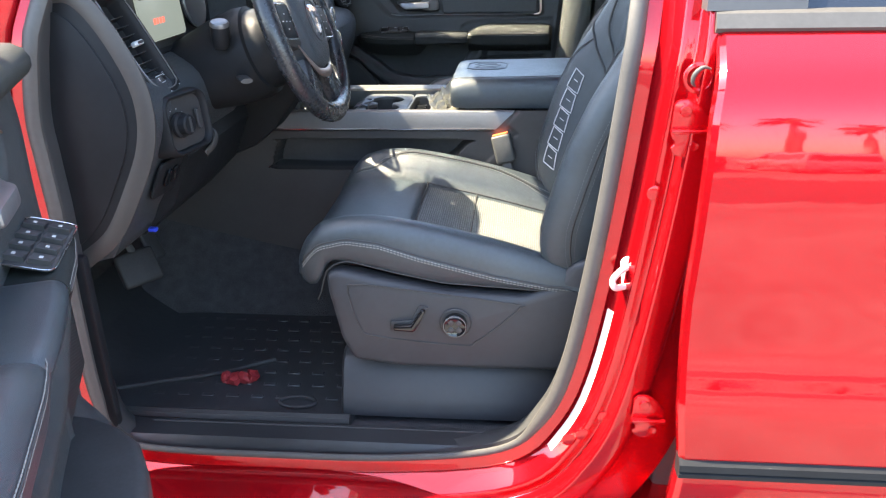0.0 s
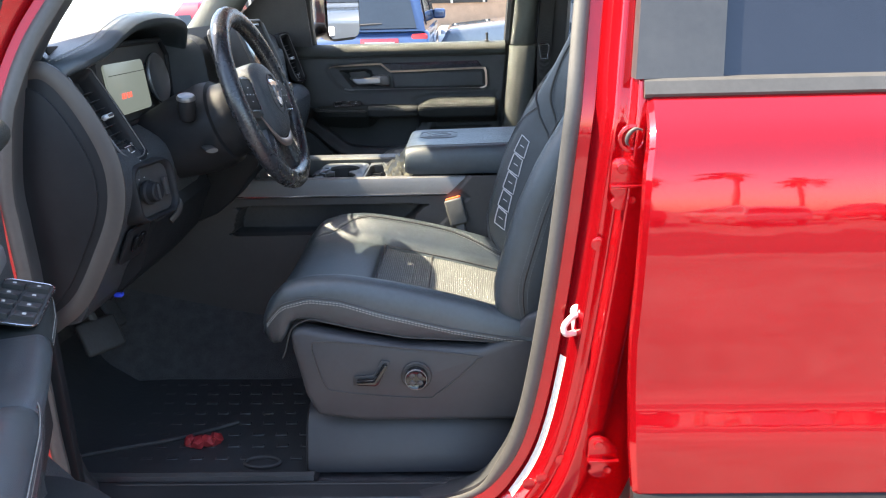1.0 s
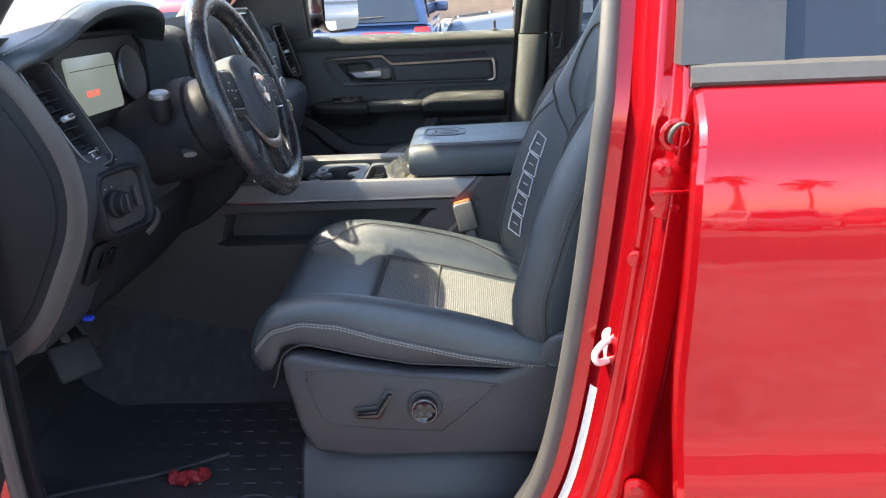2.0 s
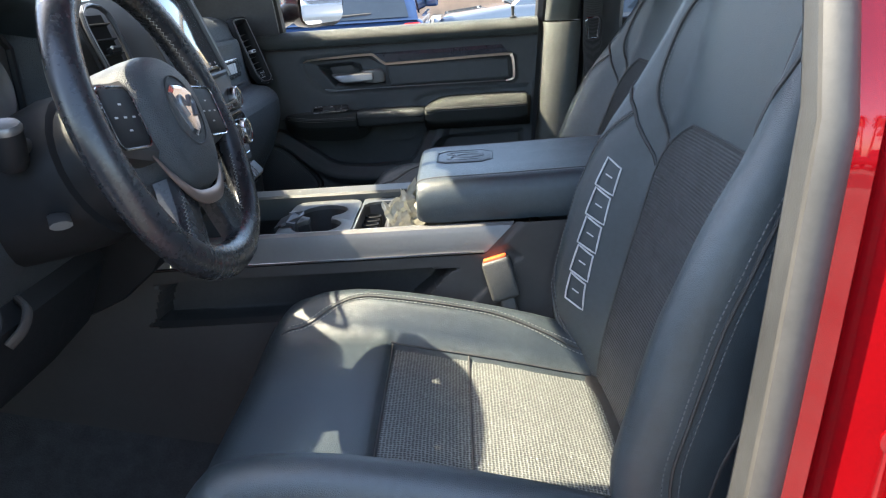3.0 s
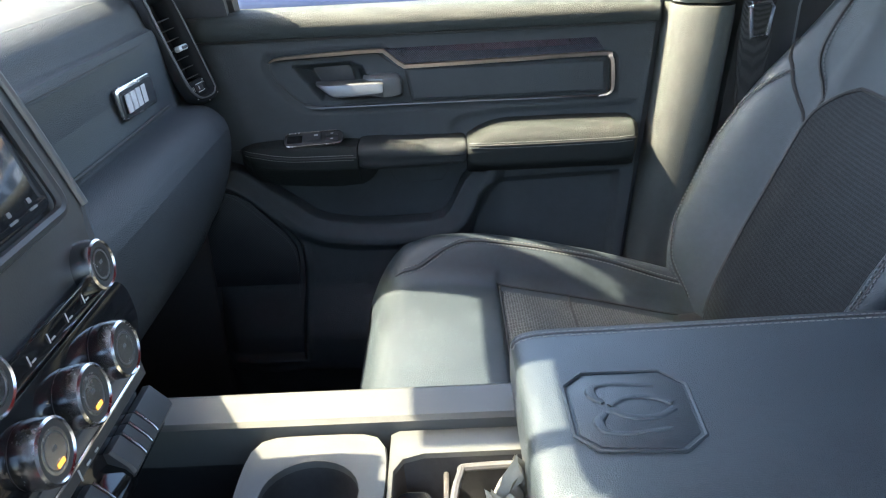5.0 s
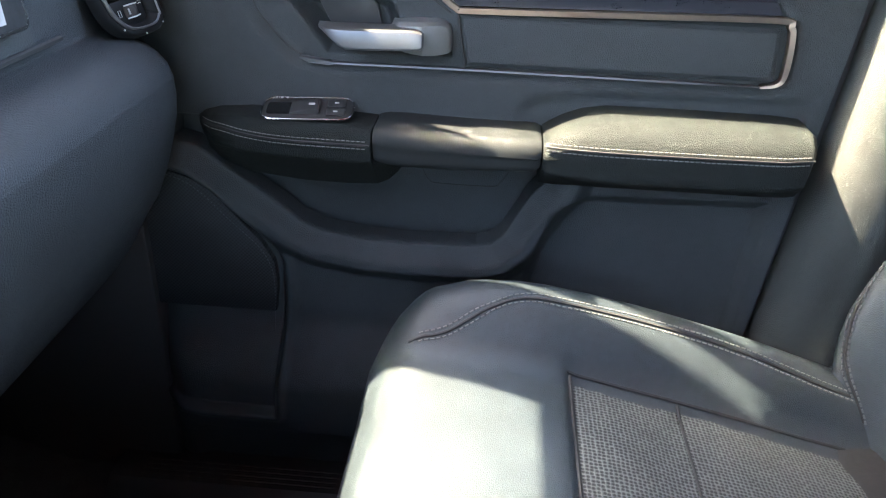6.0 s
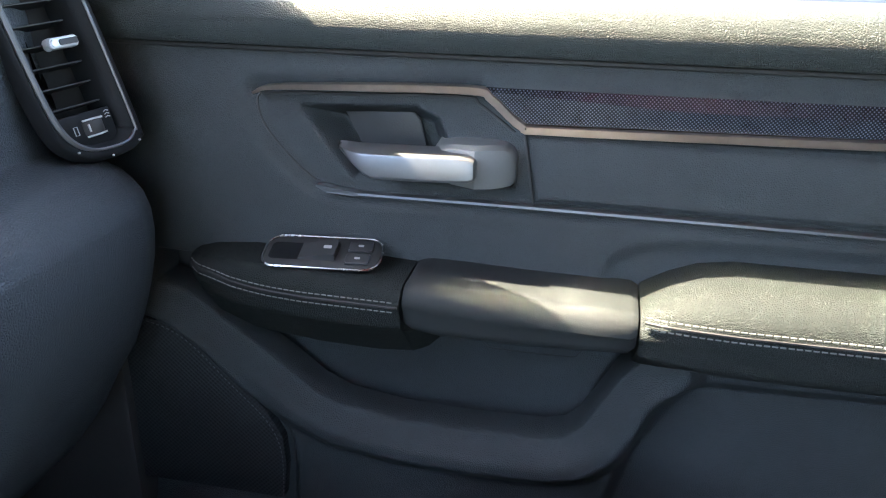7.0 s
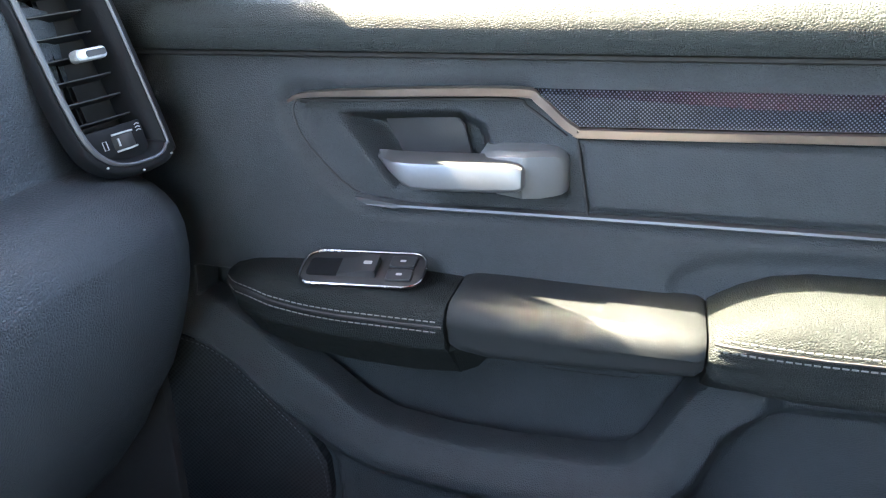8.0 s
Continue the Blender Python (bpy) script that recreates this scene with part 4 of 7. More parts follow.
HW = ((0.90, 0.20), (0.955, 0.218), (1.01, 0.238), (1.1, 0.250), (1.25, 0.252), (1.31, 0.245), (1.36, 0.232), (1.42, 0.215), (1.5, 0.195), (1.58, 0.165), (1.62, 0.12))
CSEC = ((0.0, 0.0, 0), (0.25, 0.0, 0), (0.52, -0.001, 0), (0.645, 0.004, 0.0), (0.70, 0.0, 0.42), (0.755, 0.0, 0.78), (0.825, 0.0, 0.98), (0.88, 0.001, 1.0), (0.935, -0.003, 1.0), (0.975, -0.012, 1.0), (1.0, -0.03, 1.0))
BSEC = ((0.0, 0.006, 0), (0.3, 0.005, 0), (0.55, 0.002, 0), (0.66, 0.0, 0.0), (0.70, 0.0, 0.12), (0.78, 0.0, 0.55), (0.86, 0.0, 0.90), (0.91, 0.0, 1.0), (0.955, 0.004, 1.0), (0.985, 0.016, 1.0), (1.0, 0.038, 1.0))


def smooth_table(table, x, w=0.02):
    return (interp(table, x - w) + 2 * interp(table, x) + interp(table, x + w)) / 4


def section(sec, s):
    a = abs(s)
    for (s0, o0, b0), (s1, o1, b1) in zip(sec, sec[1:]):
        if a <= s1:
            k = (a - s0) / (s1 - s0)
            return o0 + (o1 - o0) * k, b0 + (b1 - b0) * k
    return sec[-1][1], sec[-1][2]


def seat(name, label, ox, oy, driver, lean=0.0):
    st = thing(name, (ox - 0.1, oy, 0.68), label, "car seat", "front seats")
    at = Vector((ox, oy, 0))

    def cush(s, x, lift=0.0):
        o, b = section(CSEC, s)
        wd = 0.008 + 0.032 * ss(-0.36, -0.28, x)
        zc, zb = smooth_table(ZC, x, wd), smooth_table(ZB, x, wd)
        roll = 0.010 * ss(-0.33, -0.205, x) * (1 - ss(-0.196, -0.184, x)) * (1 - ss(0.56, 0.70, abs(s)))
        pillow = 0.004 * max(0.0, math.sin(math.pi * (x + 0.185) / 0.088)) if -0.185 < x < -0.097 else 0.004 * max(0.0, math.sin(math.pi * (x + 0.097) / 0.24)) if x > -0.097 else 0.0
        return at + Vector((x, s * interp(CW, x), zc + (zb - zc) * b + o + lift + roll + pillow * (1 - ss(0.49, 0.64, abs(s)))))

    def back(s, z, lift=0.0):
        o, b = section(BSEC, s)
        xc, xb = smooth_table(XC, z), smooth_table(XB, z)
        rec = (0.30 * lean + lean * (z - 1.0) * 1.2) if lean else 0.0
        xc, xb = xc + rec, xb + rec
        return at + Vector((xc + (xb - xc) * b + o - lift, s * smooth_table(HW, z) + (0.6 * lift * (1 if s > 0 else -1) * -1 if 0.66 < abs(s) < 0.9 else 0), z + 0.3 * lift))
    ss_ = [a for a, _, _ in CSEC]
    fr = [-a for a in reversed(ss_)] + ss_[1:]
    xs = [-0.385, -0.381, -0.376, -0.37, -0.36, -0.345, -0.335, -0.325, -0.31, -0.29, -0.27, -0.24, -0.22, -0.205, -0.197, -0.193, -0.189, -0.184, -0.17, -0.15, -0.12, -0.10, -0.097, -0.094, -0.07, -0.03, 0.01, 0.05, 0.09, 0.14]
    SEAM = ((-0.385, 1.000), (-0.376, 1.028), (-0.365, 1.048), (-0.345, 1.060), (-0.315, 1.056), (-0.228, 1.045), (-0.157, 1.022), (-0.03, 0.989), (0.06, 0.972), (0.14, 0.965))
    LOW = ((-0.385, 0.962), (-0.37, 0.955), (-0.350, 0.953), (-0.338, 0.965), (-0.325, 0.998), (-0.312, 1.006), (-0.289, 1.006), (-0.2, 0.984), (-0.118, 0.967), (0.0, 0.960), (0.14, 0.950))

    def side(sgn, x, d, out=0.0):
        """A point d below the seam on the cushion's side panel."""
        zs_, zl = min(interp(SEAM, x), cush(sgn, x).z), interp(LOW, x)
        k = min(1.0, d / max(0.004, zs_ - zl))
        return at + Vector((x, sgn * (interp(CW, x) * (1.0 - 0.055 * k * k) + out), zs_ - d))
    rings = []
    for x in xs:
        zs_ = min(interp(SEAM, x), cush(1.0, x).z)
        deep = max(0.004, zs_ - interp(LOW, x))
        crown = [cush(s, x) for s in fr[1:-1]]
        left = [side(-1, x, deep * k) for k in (1.0, 0.85, 0.55, 0.25)] + [side(-1, x, 0.002, 0.0004), side(-1, x, 0.0, -0.0018), side(-1, x, -0.003, -0.001)]
        right = [side(1, x, -0.003, -0.001), side(1, x, 0.0, -0.0018), side(1, x, 0.002, 0.0004)] + [side(1, x, deep * k) for k in (0.25, 0.55, 0.85, 1.0)]
        rings.append(left + crown + right)
    cu = part("cushion", loft(rings), LEATHER, st, "black leather seat cushion with raised bolsters", sharp=70)
    part("cushion_insert", grid(lambda u, v: cush(-0.63 + 1.26 * v, -0.185 + 0.275 * u, 0.0035 - 0.005 * (abs(2 * v - 1) ** 6)), 24, 24, True), FABRIC, cu, "dark woven mesh insert", sharp=70)
    part("insert_joint", tube([cush(s, -0.187, 0.0012) for s in np.linspace(-0.63, 0.63, 20)], 0.0022, 6), DEEP, cu)
    part("insert_joint", tube([cush(s, -0.082, 0.0032) for s in np.linspace(-0.62, 0.62, 20)], 0.0016, 6), DEEP, cu)
    for sgn in (-1, 1):
        part("seam", tube([cush(sgn * 0.648, x, 0.0) for x in np.linspace(-0.19, 0.09, 30)], 0.002, 6), DEEP, cu)
        # twin stitched seam along the bolster's crown, running out over the front edge
        dive = 0.09 if driver else 0.03
        if sgn > 0 or not driver:
            for k in (0.0, 0.03):
                path = [cush(sgn * (0.80 + k - 0.13 * ss(-0.22, -0.33, x) - dive * ss(-0.06, 0.10, x)), x, 0.0008) for x in np.linspace(-0.335, 0.11, 70)]
                part("stitching", stitches(path, 0.006, 0.65, 0.0008), THREAD, cu, "pale double stitching")
            part("seam", tube([cush(sgn * (0.815 - 0.13 * ss(-0.22, -0.33, x) - dive * ss(-0.06, 0.10, x)), x, 0.0002) for x in np.linspace(-0.345, 0.11, 60)], 0.0018, 6), DEEP, cu)
        # side seam with two rows of stitching under it
        xr = np.linspace(-0.368, 0.10, 70)
        part("seam", tube([side(sgn, x, 0.0, -0.0008) for x in xr], 0.0017, 6), DEEP, cu)
        for d in (0.0045, 0.0088):
            part("stitching", stitches([side(sgn, x, d, 0.0003) for x in xr], 0.006, 0.65, 0.0009), THREAD, cu, "pale double stitching")
        part("piping", tube([side(sgn, x, max(0.003, interp(SEAM, x) - interp(LOW, x) - 0.002), 0.0004) for x in np.linspace(-0.345, 0.08, 60)], 0.0016, 6), DEEP, cu)
    bs = [a for a, _, _ in BSEC]
    bf = [-a for a in reversed(bs)] + bs[1:]
    rings = []
    for z in [0.90, 0.93, 0.955, 0.98, 1.01, 1.04, 1.07, 1.10, 1.137, 1.17, 1.21, 1.25, 1.28, 1.31, 1.335, 1.36, 1.39, 1.42, 1.46, 1.50, 1.54, 1.58, 1.605, 1.62]:
        w, xc = smooth_table(HW, z), smooth_table(XC, z) + ((0.30 * lean + lean * (z - 1.0) * 1.2) if lean else 0.0)
        bk = 0.125 if z < 1.5 else 0.125 - 0.05 * ss(1.5, 1.62, z)
        r = [back(s, z) for s in bf]
        rings.append([at + Vector((xc + bk, -w * 0.6, z)), at + Vector((xc + bk - 0.02, -w * 0.92, z))] + r + [at + Vector((xc + bk - 0.02, w * 0.92, z)), at + Vector((xc + bk, w * 0.6, z))])
    bk_ = part("backrest", loft(rings), LEATHER, st, "black leather backrest with deep bolsters", sharp=70)

    def arch(u, v):
        z = 0.955 + 0.36 * u
        s = (-1 + 2 * v) * (0.665 if u < 0.8 else 0.665 * math.sqrt(max(0.0, 1 - ((u - 0.8) / 0.24) ** 2)) )
        return back(s, z, 0.0035)
    part("backrest_insert", grid(arch, 40, 24), FABRIC_BACK if driver else SUEDE, bk_, "dark ribbed mesh insert" if driver else "dark perforated insert", sharp=70)
    rim = [arch(u, 0) for u in np.linspace(0.02, 1, 40)] + [arch(1, v) for v in np.linspace(0, 1, 12)][1:] + [arch(u, 1) for u in np.linspace(1, 0.02, 40)][1:]
    part("insert_joint", tube(rim, 0.0018 if driver else 0.0030, 6), DEEP, bk_)
    OUTER = ((0.97, 0.77), (1.03, 0.86), (1.115, 0.915), (1.20, 0.925), (1.28, 0.895), (1.312, 0.83), (1.325, 0.79))
    for sgn in (-1, 1):
        r_ = 0.0008 if driver else 0.0011
        if sgn > 0 or not driver:
            for k in (0.0, 0.022):
                part("stitching", stitches([back(sgn * (smooth_table(OUTER, z, 0.012) + k), z, 0.001) for z in np.linspace(0.975, 1.322, 70)], 0.006, 0.62, r_), SEATTHREAD, bk_, "grey double stitching")
            part("seam", tube([back(sgn * (smooth_table(OUTER, z, 0.012) + 0.011), z, 0.0) for z in np.linspace(0.975, 1.322, 60)], 0.0016, 6), DEEP, bk_)
            part("seam", tube([back(sgn * p.x, p.y, 0.0004) for p in smooth_path([(0.975, 1.362, 0), (0.90, 1.345, 0), (0.82, 1.322, 0), (0.74, 1.285, 0), (0.675, 1.252, 0)], 8)], 0.0026, 6), DEEP, bk_)
        else:
            def flank(k, z, out=0.0):
                a, w = back(sgn, z), smooth_table(HW, z)
                b = at + Vector((smooth_table(XC, z) + 0.105, sgn * w * 0.92, z))
                return a.lerp(b, k) + Vector((0, sgn * out, 0))
            part("stitching", stitches([back(sgn * 0.86, z, 0.001) for z in np.linspace(0.97, 1.33, 60)], 0.007, 0.55, 0.0005), SEATTHREAD, bk_, "grey stitching")
            for k in (0.03, 0.14):
                part("stitching", stitches([flank(k, z, 0.001) for z in np.linspace(0.97, 1.40, 70)], 0.006, 0.62, 0.0007), SEATTHREAD, bk_, "grey double stitching")
            part("seam", tube([flank(0.085, z, 0.0004) for z in np.linspace(0.97, 1.40, 60)], 0.0018, 6), DEEP, bk_)
            part("seam", tube([flank(0.34 + 0.25 * ss(0.98, 1.3, z), z, 0.0004) for z in np.linspace(0.97, 1.36, 60)], 0.0018, 6), DEEP, bk_)
            part("seam", tube([back(sgn * p.x, p.y, 0.0004) for p in smooth_path([(0.65, 1.262, 0), (0.72, 1.30, 0), (0.84, 1.355, 0), (0.93, 1.405, 0), (0.985, 1.45, 0)], 8)], 0.0026, 6), DEEP, bk_)
        upper = smooth_path([(0.640, 1.266, 0), (0.655, 1.285, 0), (0.715, 1.315, 0), (0.775, 1.35, 0), (0.815, 1.40, 0), (0.82, 1.44, 0), (0.77, 1.462, 0), (0.6, 1.472, 0), (0.3, 1.475, 0), (0.0, 1.476, 0)], 8)
        part("stitching", stitches([back(sgn * (p.x - 0.022), p.y - 0.004, 0.001) for p in upper], 0.006, 0.65, r_ * 0.9), SEATTHREAD, bk_, "grey stitching")
        part("seam", tube([back(sgn * p.x, p.y, 0.0004) for p in upper], 0.0026, 6), DEEP, bk_)
    # headrest
    part("headrest", loft([[at + Vector((0.30 + lean + 0.24 * (z - 1.62) + dx * k, dy * w, z)) for dx, dy in rrect(0.10, 2.0, 0.045)] for z, w, k in ((1.645, 0.10, 0.7), (1.66, 0.125, 0.9), (1.72, 0.135, 1.0), (1.80, 0.125, 0.95), (1.825, 0.10, 0.7))]), LEATHER, st, "black leather headrest")
    for sgn in (-1, 1):
        part("headrest_post", tube([at + Vector((0.30 + lean, sgn * 0.06, 1.58)), at + Vector((0.315 + lean, sgn * 0.06, 1.67))], 0.006, 10), CHROME, st)
    # base and side shield
    out = -1 if driver else 1
    part("seat_base", rbox(ox - 0.30, ox + 0.14, oy - 0.20, oy + 0.20, 0.80, 0.955, 0.02), DEEP, st)
    for sgn in (-1, 1):
        part("seat_rail", loft([[Vector((x, oy + sgn * (y - t), z - 0.6 * t)) for y, z in ((0.236, 0.690), (0.238, 0.705), (0.232, 0.728), (0.214, 0.770), (0.200, 0.790), (0.180, 0.800), (0.13, 0.802), (0.13, 0.690))] for x, t in ((ox - 0.318, 0.008), (ox - 0.312, 0.0), (ox + 0.06, 0.0), (ox + 0.075, 0.006), (ox + 0.20, 0.010))]), SHIELD, st, "dark grey plastic rail cover", sharp=50)
    shield = [(-0.324, 0.985), (-0.30, 0.992), (-0.24, 0.978), (-0.12, 0.955), (0.02, 0.948), (0.07, 0.968), (0.10, 1.012), (0.16, 1.03), (0.19, 0.99), (0.18, 0.815), (0.14, 0.803), (-0.20, 0.803), (-0.285, 0.815), (-0.305, 0.86), (-0.322, 0.95)]
    sh = part("side_shield", prism(shield, (ox, oy + out * 0.20, 0), (1, 0, 0), (0, 0, 1), 0.045 * (1 if driver else -1), 0.012, 3), SHIELD, st, "dark grey moulded seat side shield")
    if driver:
        y = oy - 0.2455
        line = smooth_path([(-0.285, y, 0.955), (-0.27, y, 0.967), (-0.2, y, 0.962), (0.005, y, 0.936), (0.012, y, 0.928), (-0.015, y, 0.90), (-0.06, y, 0.862), (-0.09, y, 0.852), (-0.24, y, 0.866), (-0.268, y, 0.885)], 6, closed=True)
        part("control_panel_line", tube([at + Vector((p.x, p.y - oy, p.z)) for p in line], 0.0016, 6, closed=True), DEEP, sh)
        K = at + Vector((-0.098, -0.246, 0.898))
        part("control_recess", revolve([(0.026, 0), (0.028, 0.002), (0.026, 0.004)], 28, axis_at(K, (0, -1, 0))), DEEP, sh)
        kn = part("lumbar_knob", revolve([(0.021, 0), (0.021, 0.012), (0.018, 0.015), (0.012, 0.012)], 28, axis_at(K + Vector((0, -0.003, 0)), (0, -1, 0))), GLOSSBLACK, sh, "round black control knob with a bright cross")
        for a in range(4):
            q = Matrix.Rotation(radians(45 + 90 * a), 4, "Y")
            part("knob_petal", rbox(0.005, 0.016, -0.0165, -0.012, -0.005, 0.005, 0.002, m=Matrix.Translation(K) @ q), PLASTIC, kn)
        part("knob_edge", tube([K + Vector((0.0195 * math.cos(a), -0.0165, 0.0195 * math.sin(a))) for a in np.linspace(0, 2 * math.pi, 29)[:-1]], 0.0009, 6, closed=True), SATIN, kn)
        L = at + Vector((-0.178, -0.246, 0.893))
        part("control_recess", prism([(a - 0.002, b) for a, b in ((-0.034, -0.012), (0.012, -0.014), (0.036, 0.034), (0.02, 0.038), (0.004, 0.008), (-0.032, 0.006))], L, (1, 0, 0), (0, 0, 1), 0.004, 0.002), DEEP, sh)
        lv = part("seat_lever", prism([(-0.028, -0.007), (0.008, -0.009), (0.014, 0.0), (0.030, 0.033), (0.022, 0.034), (0.003, 0.004), (-0.028, 0.003)], L + Vector((0, -0.004, 0)), (1, 0, 0), (0, 0, 1), 0.012, 0.003), GLOSSBLACK, sh, "black seat adjusting lever")
        # raised pale outlines on the inner bolster: five slanting blocks, each with a short bar
        zs = np.linspace(1.050, 1.254, 6)
        for i in range(5):
            z0, z1 = zs[i] + 0.002, zs[i + 1] - 0.002
            lo, hi, lean_z = 0.767, 0.832, 0.007
            c4 = ((lo, z0 - lean_z), (hi, z0 + lean_z), (hi - 0.006, z1 + lean_z), (lo + 0.004, z1 - lean_z))
            loop = []
            for a, b in zip(c4, c4[1:] + c4[:1]):
                loop += [back(a[0] + (b[0] - a[0]) * k / 5, a[1] + (b[1] - a[1]) * k / 5, 0.0012) for k in range(5)]
            part("applique_outline", tube(loop, 0.0013, 6, closed=True), LETTER, bk_, "pale raised outline shape on the bolster")
            bar = [back(lo + 0.020 + 0.024 * k / 4, (z0 + z1) / 2 - 0.002 + 0.005 * k / 4, 0.0010) for k in range(5)]
            part("applique_bar", tube(bar, 0.0011, 6), LETTER, bk_)
    return st


seat("driver_seat", "black leather driver's seat with mesh inserts and pale stitching", 0.0, 1.49, True)
seat("passenger_seat", "black leather passenger seat with mesh inserts beside the console", 0.06, 2.37, False, 0.11)

bk = thing("belt_buckle", (-0.02, 1.765, 0.98), "grey seat belt buckle with orange button beside the seat", "belt buckle")
bm_axis = Matrix.Translation((-0.028, 1.757, 1.074)) @ Matrix.Rotation(radians(-14), 4, "Y") @ Matrix.Rotation(radians(-8), 4, "X")
part("buckle_body", rbox(-0.022, 0.022, -0.013, 0.013, -0.036, 0.028, 0.006, 3, bm_axis), BUCKLE, bk)
part("release_button", rbox(-0.018, 0.018, -0.009, 0.009, 0.026, 0.031, 0.002, 2, bm_axis), ORANGE, bk, "orange release button")
part("stalk", rbox(-0.011, 0.011, -0.005, 0.005, -0.16, -0.03, 0.003, 2, bm_axis), BUCKLE, bk)

# ---- dashboard ----
dash = thing("dashboard", (-0.7, MID, 1.0), "black padded dashboard across the cab", "dashboard")
DRV = [(-1.10, 1.36), (-0.88, 1.44), (-0.74, 1.455), (-0.725, 1.445), (-0.73, 1.43), (-0.735, 1.40), (-0.72, 1.352), (-0.62, 1.335), (-0.565, 1.305), (-0.56, 1.25), (-0.59, 1.18), (-0.645, 1.08), (-0.72, 1.02), (-1.10, 1.05)]
CEN = [(-1.10, 1.36), (-0.85, 1.465), (-0.66, 1.49), (-0.60, 1.485), (-0.575, 1.46), (-0.57, 1.43), (-0.565, 1.38), (-0.56, 1.34), (-0.555, 1.30), (-0.56, 1.25), (-0.60, 1.20), (-0.68, 1.12), (-0.75, 1.05), (-1.10, 1.05)]
PAS = [(-1.10, 1.36), (-0.85, 1.455), (-0.68, 1.470), (-0.628, 1.452), (-0.612, 1.418), (-0.600, 1.405), (-0.590, 1.318), (-0.582, 1.304), (-0.546, 1.294), (-0.524, 1.264), (-0.532, 1.20), (-0.575, 1.11), (-0.68, 1.02), (-1.10, 1.02)]


def blend(a, b, k):
    return [(p[0] + (q[0] - p[0]) * k, p[1] + (q[1] - p[1]) * k) for p, q in zip(a, b)]


stations = [(1.195, DRV), (1.215, DRV), (1.26, DRV), (1.40, DRV), (1.60, DRV), (1.66, blend(DRV, CEN, 0.5)), (1.70, CEN), (1.9, CEN), (2.0, CEN), (2.05, blend(CEN, PAS, 0.5)), (2.10, PAS), (2.3, PAS), (2.5, PAS), (2.58, PAS),
            (2.63, [(x - 0.004, z - 0.003) for x, z in PAS]), (2.665, [(x - 0.018, z - 0.010) for x, z in PAS]), (2.69, [(x - 0.05, z - 0.02) for x, z in PAS]), (2.705, [(x - 0.10, z - 0.03) for x, z in PAS])]


def dense(sec):
    P = smooth_path([(x, 0, z) for x, z in sec], 3)
    return [(p.x, p.z) for p in P]


CUT = 27
part("dash_body", loft([[Vector((x, y, z)) for x, z in dense(sec)[:CUT + 1]] + [Vector((-1.05, y, 1.2))] for y, sec in stations]), DASHSKIN, dash, "black padded dash", sharp=50)
part("lower_dash", loft([[Vector((x, y, z)) for x, z in dense(sec)[CUT:]] + [Vector((-1.0, y, 1.15))] for y, sec in stations]), DASHSKIN, dash, "dark lower dash", sharp=50)
part("end_rim", tube([(p.x, 1.186, p.z) for p in smooth_path([(x, 0, z) for x, z in ((-0.70, 1.455), (-0.655, 1.455), (-0.617, 1.415), (-0.582, 1.343), (-0.571, 1.285), (-0.58, 1.225), (-0.61, 1.160), (-0.66, 1.078), (-0.72, 1.03))], 6)], 0.017, 10, flat=0.35, side=(0, 1, 0)), WARMGREY, dash, "dark grey raised rim")
# instrument hood
HOOD = ((1.205, 1.452, -0.64), (1.215, 1.470, -0.628), (1.25, 1.484, -0.605), (1.29, 1.498, -0.590), (1.33, 1.519, -0.580), (1.40, 1.537, -0.575), (1.50, 1.542, -0.572), (1.60, 1.535, -0.575), (1.65, 1.518, -0.582), (1.685, 1.488, -0.60), (1.70, 1.450, -0.62), (1.704, 1.42, -0.63))
hood = []
for p in smooth_path([(y, h, lip) for y, h, lip in HOOD], 5):
    y, h, lip = p
    hood.append([Vector(q) for q in ((-0.90, y, min(1.44, h)), (-0.80, y, min(1.45, h) + (h - min(1.45, h)) * 0.6), (-0.70, y, h - 0.004), (lip - 0.03, y, h), (lip - 0.008, y, h - 0.004), (lip, y, h - 0.012), (lip - 0.002, y, h - 0.020), (lip - 0.008, y, h - 0.026), (lip - 0.03, y, h - 0.030), (-0.72, y, h - 0.032), (-0.90, y, 1.40))])
hd = part("instrument_hood", loft(hood), LEATHER, dash, "stitched black leather hood over the dials", sharp=50)
for k in (0.022, 0.034):
    path = [(lip - k, y, h + 0.0005) for y, h, lip in HOOD[1:9]]
    part("stitching", stitches(smooth_path(path, 6), 0.0065, 0.6, 0.0007), THREAD, hd, "pale double stitching")
# cluster
cl = thing("instrument_cluster", (-0.72, 1.49, 1.35), "instrument cluster with round dials behind the wheel", "instrument cluster")
CX = -0.632
part("cluster_shell", loft([[Vector((x, 1.475 + w * a, z)) for a, z in ((-1, 1.352), (-1, 1.455), (-0.8, 1.486), (0.8, 1.486), (1, 1.455), (1, 1.352), (0.6, 1.340), (-0.6, 1.340))] for x, w in ((CX - 0.03, 0.165), (CX - 0.004, 0.172))]), DEEP, cl, sharp=30)
part("cluster_rim", tube([(CX - 0.002, 1.475 + 0.172 * a, z) for a, z in ((-1, 1.352), (-1, 1.455), (-0.8, 1.486), (0.8, 1.486), (1, 1.455), (1, 1.352), (0.6, 1.340), (-0.6, 1.340))], 0.006, 8, closed=True), DARKPLASTIC, cl, "black moulded rim")
tilt = Vector((1, 0, 0.12)).normalized()
